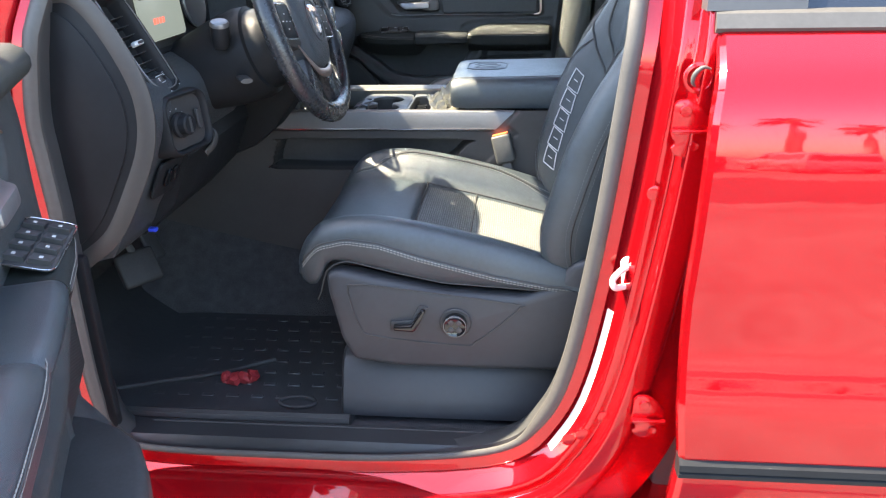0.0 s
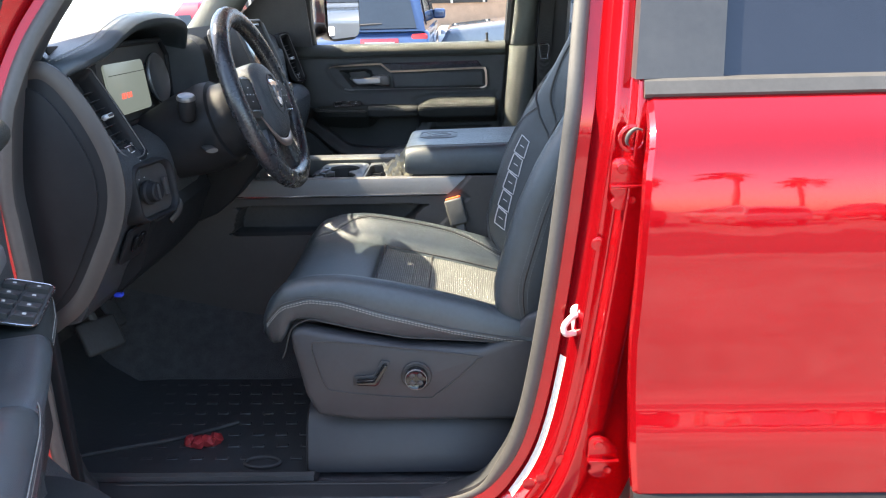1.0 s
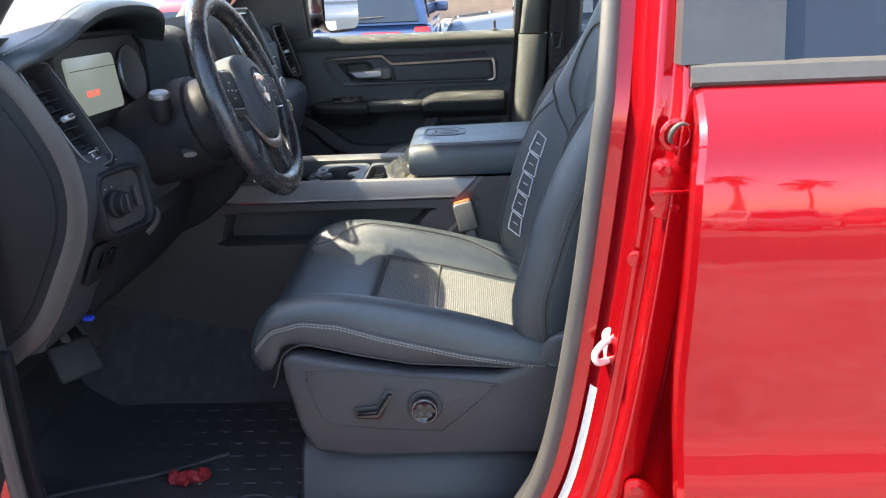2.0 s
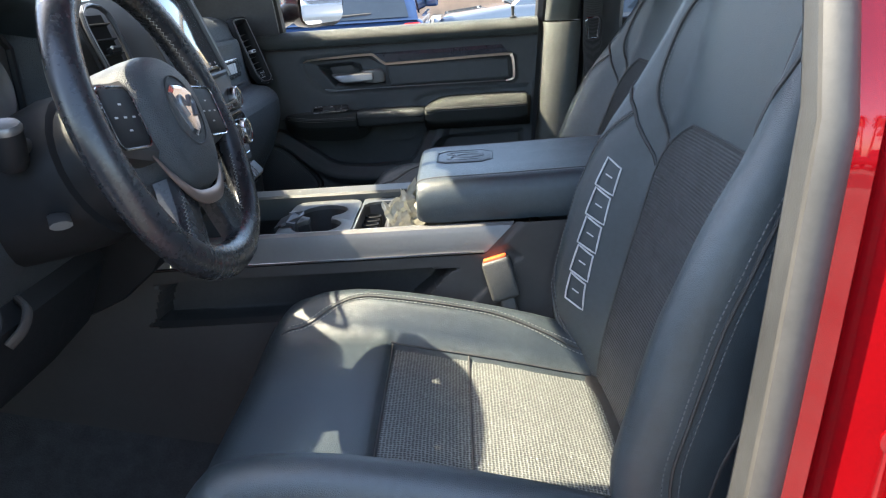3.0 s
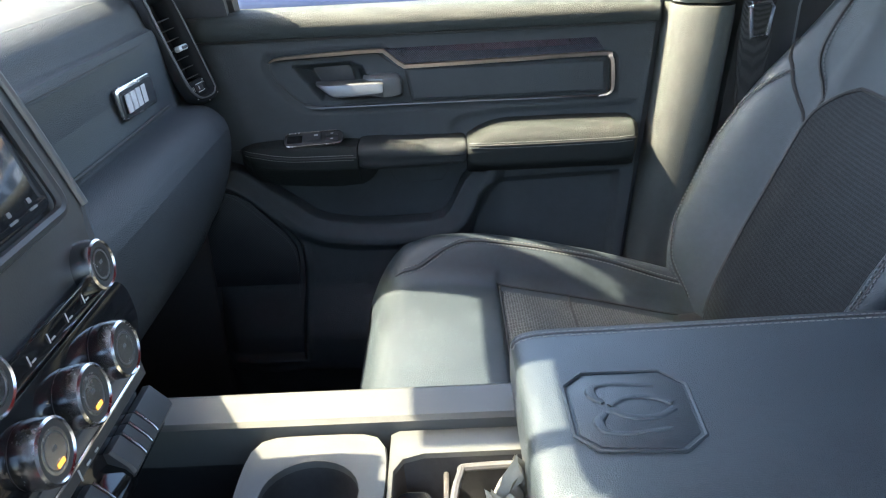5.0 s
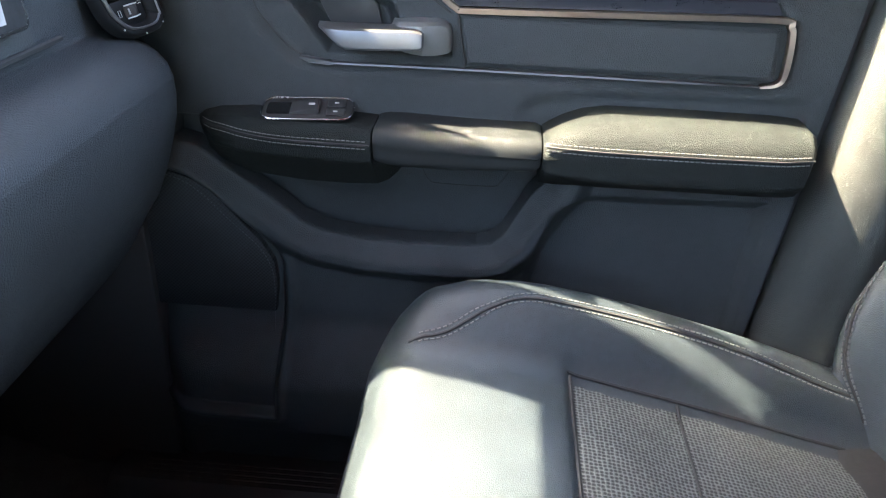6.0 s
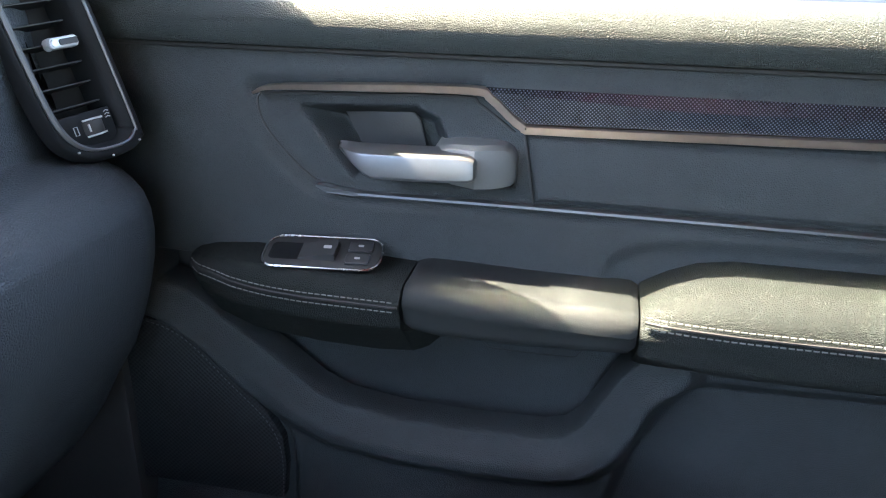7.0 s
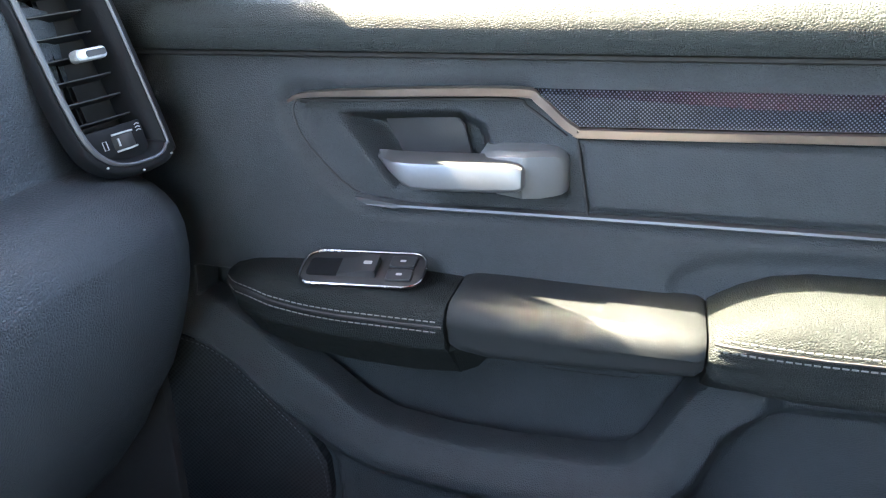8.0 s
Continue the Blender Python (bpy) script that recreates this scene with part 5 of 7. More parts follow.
for cy, r in ((1.566, 0.047),):
    dl = part("dial", revolve([(r, 0), (r + 0.003, 0.006), (r, 0.010), (r - 0.003, 0.004), (r - 0.004, 0.001), (0.001, 0.001)], 36, axis_at((CX, cy, 1.412), tilt)), DIAL, cl, "round dark dial with pale marks")
    part("dial_ring", revolve([(r - 0.001, 0.0095), (r + 0.001, 0.011), (r + 0.003, 0.0085)], 36, axis_at((CX, cy, 1.412), tilt)), SATIN, dl)
    for a in range(0, 271, 15):
        q = radians(225 - a)
        long = a % 45 == 0
        p = Vector((CX + 0.0028 - 0.12 * math.sin(q) * r * 0.82, cy + math.cos(q) * r * 0.82, 1.412 + math.sin(q) * r * 0.82))
        part("dial_mark", rbox(-0.001, 0.001, -0.0007, 0.0007, -0.002 if not long else -0.005, 0.004, 0, m=Matrix.Translation(p) @ Matrix.Rotation(q - math.pi / 2, 4, "X")), WHITEINK, dl)
    part("needle", rbox(-0.001, 0.001, -0.0012, 0.0012, -0.004, r * 0.75, 0, m=Matrix.Translation((CX + 0.006, cy, 1.412)) @ Matrix.Rotation(radians(120), 4, "X")), REDINK, dl)
# display face; its pale glow stands in for reflected glare
part("centre_display", prism(rrect(0.176, 0.092, 0.010), (CX + 0.001, 1.425, 1.408), (0, 1, 0), (-0.1, 0, 1), 0.003, 0.001), GLARESCREEN, cl, "information display with its pale glare put in as glow")
part("display_line", rbox(CX + 0.0042, CX + 0.0046, 1.345, 1.505, 1.4335, 1.4345, 0), DIAL, cl)
for i, w in enumerate((0.010, 0.008, 0.010, 0.009)):
    part("readout_bar", rbox(CX + 0.006, CX + 0.0064, 1.386 + i * 0.012, 1.386 + i * 0.012 + w * 0.8, 1.390, 1.400, 0), REDINK, cl, "small red readout")

# near end panel of the dash
ENDCAP = [(-0.79, 1.45), (-0.70, 1.462), (-0.655, 1.462), (-0.615, 1.42), (-0.578, 1.345), (-0.566, 1.285), (-0.575, 1.225), (-0.605, 1.160), (-0.655, 1.075), (-0.715, 1.025), (-0.79, 1.02)]
ec = part("dash_end", prism([(p.x, p.z) for p in smooth_path([(x, 0, z) for x, z in ENDCAP], 4, closed=True)], (0, 1.21, 0), (1, 0, 0), (0, 0, 1), 0.028, 0.006, 2), DARKPLASTIC, dash, "dark moulded end of the dash")
inner = [(-0.80 + (x + 0.80) * 0.86, 1.24 + (z - 1.24) * 0.86) for x, z in ENDCAP]
part("fuse_cover", prism([(p.x, p.z) for p in smooth_path([(x, 0, z) for x, z in inner], 4, closed=True)], (0, 1.184, 0), (1, 0, 0), (0, 0, 1), 0.006, 0.003, 2), DARKPLASTIC, ec, "black side cover")


def vent(name, label, origin, along, across, length, width, nslats, parent, knobs=(0.45, 0.80)):
    o, a, c = Vector(origin), Vector(along).normalized(), Vector(across)
    c = -(c - a * c.dot(a)).normalized()
    n = c.cross(a).normalized()
    outline = [(-0.5 * width, 0), (-0.5 * width, 0.78 * length), (-0.28 * width, 0.97 * length), (0.1 * width, length), (0.42 * width, 0.97 * length), (0.5 * width, 0.82 * length), (0.5 * width, 0)]
    # flat black sheet behind the slats in place of the duct's shade
    v = part(name, prism(outline, o - n * 0.012, c, a, 0.004, 0), DUCTSHADE, parent, label)
    ring = [o + c * x + a * y for x, y in outline]
    P = smooth_path(ring, 4, closed=True)
    part("vent_surround", tube(P, 0.0034, 8, closed=True), PLASTIC, v)
    part("vent_ring", tube([p + n * 0.003 for p in P], 0.0013, 6, closed=True), SATIN, v, "thin satin ring")
    for i in range(nslats):
        q = (i + 0.7) / (nslats + 0.6) * length
        w = width * (0.46 if q < 0.8 * length else 0.40)
        part("slat", prism([(-w, -0.0012), (w, -0.0012), (w, 0.0012), (-w, 0.0012)], o + a * q - n * 0.008, c, a, 0.006, 0.0004, 1), DARKPLASTIC, v)
        part("slat_lip", tube([o + a * q - c * w - n * 0.001, o + a * q + c * w - n * 0.001], 0.0011, 6), PLASTIC, v)
    for k in knobs:
        kb = part("vent_knob", prism(rrect(width * 0.42, 0.008, 0.003), o + a * (k * length) - n * 0.002, c, a, 0.008, 0.0015), DARKPLASTIC, v, "small vent knob with a bright edge")
        part("knob_edge", tube([o + a * (k * length - 0.0035) + n * 0.0065 + c * (width * 0.19 * e) for e in (-1, 1)], 0.0024, 8), CHROME, kb)
    return v


vent("air_vent", "tall slatted air vent beside the screen", (-0.548, 1.715, 1.490), (0.035, 0, -0.11), (0, 1, 0), 0.115, 0.075, 5, dash)


def door_vent(label, origin, up, across, mirror, nslats=7, size=1.0):
    """A tall tapering vent at the end of the dash, with a wide dark cheek, slats, a tab and a thumbwheel; origin: its foot."""
    o, a = Vector(origin), Vector(up).normalized()
    c = Vector(across)
    c = (c - a * c.dot(a)).normalized()
    n = (c.cross(a) * mirror).normalized()
    ring = [(-0.032, 0.160), (-0.0365, 0.145), (-0.0365, 0.121), (-0.0322, 0.053), (-0.0282, 0.0254), (-0.0195, 0.011), (-0.0046, 0.0036), (0.020, 0.0025), (0.031, 0.0086), (0.0333, 0.0187), (0.0294, 0.101), (0.025, 0.145), (0.019, 0.160)]

    def at(u, v, w=0.0):
        return o + (c * u + a * v) * size + n * w
    P = [(p.x, p.y) for p in smooth_path([(u, v, 0) for u, v in ring], 4, closed=True)]
    mid = (-0.003, 0.08)

    def shrunk(k, d):
        return [at(mid[0] + (u - mid[0]) * k, mid[1] + (v - mid[1]) * (1 - (1 - k) * 0.45), d) for u, v in P]
    back_w = -0.030
    # black sheet closes the vent, its colour giving the depth's shade
    vt = part("air_vent", loft([shrunk(0.72, back_w), shrunk(0.05, back_w - 0.001)], caps=False), DUCTSHADE, dash, label)
    outer = [[at(mid[0] + (u - mid[0]) * k, mid[1] + (v - mid[1]) * (1 + (k - 1) * 0.45), d) for u, v in P] for k, d in ((1.24, -0.012), (1.20, -0.002), (1.12, 0.001), (1.04, 0.0005))]
    part("vent_surround", loft(outer, caps=False), DARKPLASTIC, vt, "black outer surround", sharp=60)
    part("vent_cheek", loft([shrunk(1.03, 0.0), shrunk(0.96, -0.001), shrunk(0.80, -0.010), shrunk(0.72, back_w)], caps=False), DARKPLASTIC, vt, "dark inner cheek", sharp=60)
    part("vent_ring", tube([at(u, v, 0.0012) for u, v in P], [0.0011 + 0.0013 * ss(0.0, -0.03, u) for u, v in P], 6, closed=True), SATIN, vt, "thin satin ring")
    for i in range(nslats):
        v = 0.0365 + 0.0147 * i
        l, r = -0.0245 - 0.0045 * (v - 0.03) / 0.11, 0.0195 - 0.009 * (v - 0.03) / 0.11
        part("slat", loft([[at(u, v + b, w) for b, w in ((0.0, -0.0085), (0.0011, -0.0095), (-0.0005, -0.026), (-0.0018, -0.026))] for u in (l, r)]), DARKPLASTIC, vt)
        part("slat_lip", tube([at(l, v + 0.0003, -0.0085), at(r, v + 0.0003, -0.0085)], 0.0006, 6), PLASTIC, vt)
    part("vane", loft([[at(-0.012 + 0.012 * k, v, w) for w in (-0.020, -0.029)] for k, v in ((0, 0.035), (0, 0.135))], closed=False, caps=False), DARKPLASTIC, vt)
    tab = part("vent_tab", prism(rrect(0.024, 0.008, 0.003), at(0.003, 0.0805, -0.010), c * mirror, a, 0.010, 0.002), BRIGHTLINE, vt, "bright adjusting tab")
    part("tab_face", prism(rrect(0.015, 0.0042, 0.0015), at(0.006, 0.0805, 0.0), c * mirror, a, 0.0008, 0), DEEP, tab)
    foot = [(-0.0235, 0.031), (-0.021, 0.020), (-0.012, 0.010), (-0.001, 0.0065), (0.016, 0.006), (0.0225, 0.011), (0.0225, 0.031)]
    ft = part("vent_foot", prism([(u * mirror, v) for u, v in foot], at(0, 0, -0.014), c * mirror, a, 0.008, 0.001), DARKPLASTIC, vt, "black panel with a thumbwheel")
    wh = part("thumbwheel", revolve([(0.0085, -0.0055), (0.0095, -0.004), (0.0095, 0.004), (0.0085, 0.0055)], 24, axis_at(at(0.004, 0.0195, -0.010), a)), DEEP, ft)
    for e in (-1, 1):
        part("wheel_edge", tube([at(-0.0055, 0.0195 + 0.0058 * e, -0.003), at(0.004, 0.0195 + 0.0058 * e, -0.0008), at(0.0115, 0.0195 + 0.0055 * e, -0.003)], 0.0007, 6), BRIGHTLINE, wh)
    part("wheel_mark", prism(rrect(0.0010, 0.0055, 0.0003), at(-0.003, 0.0195, -0.0015), c * mirror, a, 0.0012, 0), WHITEINK, wh)
    part("vent_mark", tube([at(u, v, -0.0055) for u, v in ((-0.0125, 0.0165), (-0.0095, 0.0165), (-0.0095, 0.0225), (-0.0125, 0.0225))], 0.0004, 4, closed=True), WHITEINK, ft)
    for i in range(3):
        part("vent_mark", tube([at(0.0165, 0.0235 + 0.0022 * i, -0.0055), at(0.0185, 0.0243 + 0.0022 * i, -0.0055), at(0.0205, 0.0235 + 0.0022 * i, -0.0055)], 0.0004, 4), WHITEINK, ft)
    for u, v in ((-0.020, 0.0055), (0.006, -0.0035), (0.033, 0.001)):
        part("rim_dot", revolve([(0.0008, 0), (0.0008, 0.0012), (0.0003, 0.0016)], 8, axis_at(at(u, v, 0.0004), n)), BRIGHTLINE, vt)
    return vt


door_vent("tall slatted air vent at the driver's door end", (-0.565, 1.268, 1.300), (-0.055, 0, 0.114), (0.2, 0.98, 0), 1, size=1.05)
# no opening here: a black plate paints the slot's shade
part("demister_slot_shade", prism(rrect(0.040, 0.034, 0.010), (-0.669, 1.262, 1.476), (0.2, 0.98, 0), (-0.62, 0.12, 0.78), 0.004, 0.001), DUCTSHADE, dash, "black plate for the shaded demister slot above the vent")
door_vent("tall slatted air vent by the passenger door", (-0.557, 2.639, 1.303), (-0.022, 0.002, 0.076), (0.28, 0.96, 0), 1)
# lower switch panel by the door
HP = Vector((-0.553, 1.255, 1.245))
hp_n = Vector((0.97, -0.2, 0.1)).normalized()
hc = Vector((0.2, 0.98, 0)).normalized()
ha = hp_n.cross(hc).normalized()
def pod_ring(k, d):
    return [HP + hc * (0.025 + a * k) + ha * b * k + hp_n * d for a, b in rrect(0.122, 0.100, 0.024, 6)]


sp = part("light_switch_panel", loft([pod_ring(k, d) for k, d in ((1.04, -0.030), (1.02, -0.004), (0.99, 0.005), (0.94, 0.009), (0.88, 0.008), (0.84, 0.003), (0.82, -0.002))], caps=False), DARKPLASTIC, dash, "dark rounded pod with round headlight switch", sharp=50)
part("panel_recess", loft([pod_ring(0.825, -0.0015), pod_ring(0.02, -0.001)], caps=False), DEEP, sp)
ls = part("headlight_knob", revolve([(0.021, 0), (0.021, 0.006), (0.017, 0.008), (0.0165, 0.020), (0.014, 0.022), (0.002, 0.0215)], 28, axis_at(HP + hp_n * 0.005, hp_n)), DARKPLASTIC, sp, "round headlight knob with bright ring")
part("knob_ring", tube([HP + hp_n * 0.0245 + (hc * math.cos(a) + ha * math.sin(a)) * 0.0150 for a in np.linspace(0, 2 * math.pi, 29)[:-1]], 0.0008, 6, closed=True), SATINCHROME, ls)
part("knob_grip", prism(rrect(0.005, 0.026, 0.002), HP + hp_n * 0.025, hc, ha, 0.004, 0.001), PLASTIC, ls)
for a in (40, 75, 110, 145):
    part("switch_mark", revolve([(0.0011, 0), (0.0011, 0.0006)], 10, axis_at(HP + hp_n * 0.0 + (hc * math.cos(radians(a)) + ha * math.sin(radians(a))) * 0.0265, hp_n)), WHITEINK, sp)
part("dimmer_wheel", prism(rrect(0.010, 0.034, 0.004), HP + hc * 0.052 + hp_n * 0.004, hc, ha, 0.006, 0.002), PLASTIC, sp)
low = part("lower_switch_plate", prism(rrect(0.075, 0.07, 0.01), (-0.592, 1.265, 1.155), (0.1, 1, 0), (0.42, 0, 0.9), 0.006, 0.002), DARKPLASTIC, dash)
for i in range(2):
    part("small_button", prism(rrect(0.012, 0.03, 0.003), Vector((-0.583, 1.25 + 0.026 * i, 1.158)), (0.1, 1, 0), (0.42, 0, 0.9), 0.006, 0.002), GLOSSBLACK, low)
    part("button_mark", prism(rrect(0.005, 0.007, 0.001), Vector((-0.5765, 1.25 + 0.026 * i, 1.160)), (0.1, 1, 0), (0.42, 0, 0.9), 0.0006, 0), WHITEINK, low)
part("knee_panel", loft([[Vector((x, y, z)) for x, z in ((-0.60, 1.24), (-0.575, 1.17), (-0.615, 1.08), (-0.68, 1.02), (-0.74, 1.02), (-0.74, 1.24))] for y in (1.33, 1.36, 1.62, 1.66)]), DARKPLASTIC, dash, "dark knee panel under the column")
part("parking_release", tube(smooth_path([(-0.580, 1.452, 1.192), (-0.566, 1.442, 1.182), (-0.566, 1.426, 1.166), (-0.578, 1.412, 1.152)], 5), 0.0085, 10, flat=0.5, side=(1, 0, 0)), WARMGREY, dash, "small release handle")
part("service_plug", rbox(-0.660, -0.644, 1.30, 1.313, 1.036, 1.044, 0.003), BLUE, dash, "blue connector under the dash")
# passenger side
part("passenger_trim", grid(lambda u, v: (-0.597 + 0.012 * u - 0.004 * math.sin(math.pi * u), 2.09 + 0.44 * v - 0.02 * u, 1.402 - 0.083 * u), 6, 20, True), TRIM, dash, "smooth dark trim panel")
part("trim_edge", tube([(-0.583, 2.07, 1.318), (-0.582, 2.3, 1.3175), (-0.583, 2.545, 1.3165)], 0.0025, 6), DEEP, dash)
part("trim_edge", tube([(-0.602, 2.09, 1.404), (-0.602, 2.54, 1.404)], 0.0025, 6), DEEP, dash)
for k in (0.0, 0.010):
    part("stitching", stitches([(-0.637 - k * 0.6, y, 1.4585 + k * 0.4) for y in np.linspace(2.04, 2.58, 20)], 0.0065, 0.6, 0.0007), THREAD, dash, "pale stitching along the dash top")
BADGE = Vector((-0.588, 2.448, 1.3545))
bd = part("name_badge", prism(rrect(0.104, 0.040, 0.008), BADGE, (0.06, 1, 0), (-0.12, 0, 1), 0.005, 0.0012), SATINCHROME, dash, "bright badge with raised pale blocks")
part("badge_field", prism(rrect(0.096, 0.032, 0.006), BADGE + Vector((0.0045, 0, 0)), (0.06, 1, 0), (-0.12, 0, 1), 0.0012, 0), DIAL, bd)
for i in range(5):
    part("badge_block", prism([(-0.0055, -0.011), (0.0065, -0.011), (0.0085, 0.011), (-0.0035, 0.011)], BADGE + Vector((0.0055, -0.036 + 0.0175 * i, 0)), (0.06, 1, 0), (-0.12, 0, 1), 0.0015, 0), LETTER, bd)

# ---- centre stack ----
stack = thing("centre_stack", (-0.5, 1.9, 1.2), "dash centre with touch screen and round control knobs", "centre stack")
SA = Vector((-0.36, 0, 0.93)).normalized()     # up the screen
SN = Vector((0.93, 0, 0.36)).normalized()
part("stack_body", loft([[Vector((x, y - (0.019 if z < 1.37 and y > 1.9 else 0), z)) for x, z in ((-0.66, 1.50), (-0.522, 1.513), (-0.512, 1.506), (-0.470, 1.385), (-0.462, 1.36), (-0.448, 1.265), (-0.444, 1.235), (-0.47, 1.205), (-0.62, 1.205), (-0.70, 1.3))]
                         for y in (1.765, 1.772, 2.008, 2.015)]), PLASTIC, stack, sharp=30)
SC = Vector((-0.4905, 1.868, 1.448))
scr = part("touch_screen", prism(rrect(0.200, 0.124, 0.01), SC - SN * 0.002, (0, 1, 0), SA, 0.006, 0.002), SCREEN, stack, "glossy touch screen reflecting sky and trees")
part("screen_frame", tube([SC + SN * 0.003 + Vector((0, 1, 0)) * a + SA * b for a, b in rrect(0.222, 0.138, 0.012)], 0.0045, 8, closed=True), PLASTIC, scr)
part("screen_edge", tube(smooth_path([(-0.512, 2.004, 1.505), (-0.488, 2.008, 1.44), (-0.466, 2.011, 1.375)], 6), 0.0035, 8), SATIN, stack)
for i in range(7):
    at = SC + SN * 0.0042 + Vector((0, -0.078 + 0.026 * i, 0)) - SA * 0.050
    part("screen_icon", prism(rrect(0.0045, 0.0035, 0.0008), at, (0, 1, 0), SA, 0.0003, 0), SATIN, scr)
    part("screen_caption", prism(rrect(0.010, 0.0016, 0.0004), at - SA * 0.0055, (0, 1, 0), SA, 0.0003, 0), SATIN, scr)
FA = Vector((-0.15, 0, 0.99)).normalized()
FN = Vector((0.99, 0, 0.15)).normalized()
part("button_strip", prism(rrect(0.13, 0.016, 0.004), (-0.4535, 1.905, 1.330), (0, 1, 0), FA, 0.004, 0.001), GLOSSBLACK, stack)
for i in range(4):
    y = 1.865 + 0.026 * i
    part("button_mark", prism(rrect(0.0012, 0.007, 0.0003), Vector((-0.4492, y, 1.331)), (0, 1, 0), FA, 0.0004, 0), WHITEINK, stack)
    part("button_mark", prism(rrect(0.005, 0.0012, 0.0003), Vector((-0.4492, y + 0.005, 1.3285)), (0, 1, 0), FA, 0.0004, 0), WHITEINK, stack)
part("control_plate", prism(rrect(0.225, 0.05, 0.02), (-0.4505, 1.897, 1.293), (0, 1, 0), FA, 0.004, 0.0015), GLOSSBLACK, stack)


def knob(p, r, lamp):
    p = Vector(p)
    k = part("control_knob", revolve([(r * 1.08, 0), (r * 1.08, 0.004), (r, 0.006), (r * 0.97, 0.022), (r * 0.90, 0.026), (r * 0.86, 0.0262), (r * 0.5, 0.0258), (0.0005, 0.0257)], 36, axis_at(p, FN)), PLASTIC, stack, "black control knob with bright ring")
    part("knob_ring", revolve([(r * 0.995, 0.010), (r * 1.03, 0.0115), (r * 1.04, 0.020), (r * 1.00, 0.0262), (r * 0.92, 0.0275), (r * 0.87, 0.026)], 36, axis_at(p, FN)), SATINCHROME, k, "bright satin chrome ring")
    part("knob_circle", revolve([(r * 0.60, 0.0258), (r * 0.58, 0.0263), (r * 0.53, 0.0263), (r * 0.51, 0.0258)], 30, axis_at(p, FN)), SATIN, k)
    part("knob_mark", prism(rrect(r * 0.22, r * 0.13, 0.0005), p + FN * 0.0259 + FA * r * 0.1, (0, 1, 0), FA, 0.0004, 0), SATIN, k)
    if lamp:
        part("knob_lamp", prism(rrect(r * 0.4, r * 0.14, 0.0005), p + FN * 0.0259 - FA * r * 0.42, (0, 1, 0), FA, 0.0005, 0), AMBER, k, "small amber lamp")


knob((-0.472, 1.825, 1.337), 0.0185, False)
knob((-0.472, 1.975, 1.338), 0.0185, False)
for y in (1.833, 1.889, 1.944):
    knob((-0.455, y, 1.286), 0.0205, y < 1.93)
part("satin_bezel", prism(rrect(0.176, 0.011, 0.003), (-0.4485, 1.905, 1.2535), (0, 1, 0), FA, 0.004, 0.001), SATIN, stack, "satin strip over the switches")
part("bezel_line", tube([(-0.4435, 1.822, 1.2475), (-0.4435, 1.986, 1.2475)], 0.0012, 6), CHROME, stack)
sb2 = part("switch_bank", loft([[Vector((x - 0.016 * e, y, z)) for x, z in ((-0.452, 1.246), (-0.446, 1.245), (-0.4425, 1.221), (-0.431, 1.216), (-0.4265, 1.210), (-0.4275, 1.203), (-0.434, 1.198), (-0.455, 1.197))] for y, e in ((1.815, 0.6), (1.820, 0.2), (1.828, 0.0), (1.972, 0.0), (1.980, 0.2), (1.986, 0.7))]), GLOSSBLACK, stack, "row of toggle switches on a ledge", sharp=40)
def toggle(y0, y1):
    return part("toggle", loft([[Vector((x - e, yy, z - e * 0.6)) for x, z in ((-0.4435, 1.2300), (-0.438, 1.2310), (-0.4265, 1.2185), (-0.4235, 1.2130), (-0.4255, 1.2085), (-0.440, 1.2100))] for yy, e in ((y0, 0.002), (y0 + 0.0015, 0.0), (y1 - 0.0015, 0.0), (y1, 0.002))]), PLASTIC, sb2, sharp=30)


for y0, y1 in ((1.825, 1.846), (1.852, 1.873), (1.904, 1.9245), (1.9255, 1.9375), (1.9385, 1.9505), (1.9515, 1.986)):
    tg = toggle(y0, y1)
    if y1 < 1.96:
        part("toggle_edge", tube([(-0.4375, y1, 1.2313), (-0.4265, y1, 1.2188), (-0.4237, y1, 1.2135)], 0.0008, 6), SATINCHROME, tg)
for y, w, hgt in ((1.872, 0.0014, 0.009), (1.885, 0.006, 0.0016), (1.898, 0.005, 0.0014)):
    part("switch_mark", prism(rrect(w, hgt, 0.0004), (-0.4438, y, 1.2385), (0, 1, 0), (-0.14, 0, 0.99), 0.0006, 0), WHITEINK, sb2)
part("stack_base", prism([(-0.70, 1.26), (-0.47, 1.225), (-0.475, 1.20), (-0.53, 1.13), (-0.58, 1.09), (-0.70, 1.04)], (0, 2.06, 0), (1, 0, 0), (0, 0, 1), 0.36, 0.008), DARKPLASTIC, stack, "dark lower dash panel above the console")
part("stack_cavity", rbox(-0.60, -0.50, 1.80, 2.05, 1.08, 1.22, 0.004), DEEP, stack)

# ---- steering wheel ----
WC = Vector((-0.392, 1.487, 1.372))
WN = Vector((0.945, 0, 0.326)).normalized()
TURN = Matrix.Rotation(radians(-7), 3, WN)       # the wheel stands slightly turned
WU = TURN @ Vector((-0.326, 0, 0.945)).normalized()
WR = TURN @ Vector((0, 1, 0))
wheel = thing("steering_wheel", tuple(WC), "black leather steering wheel with chrome emblem", "steering wheel")


def wp(r, deg, n=0.0):
    a = radians(deg)
    return WC + (WR * math.cos(a) + WU * math.sin(a)) * r + WN * n


def wq(x, y, n=0.0):
    return WC + WR * x + WU * y + WN * n


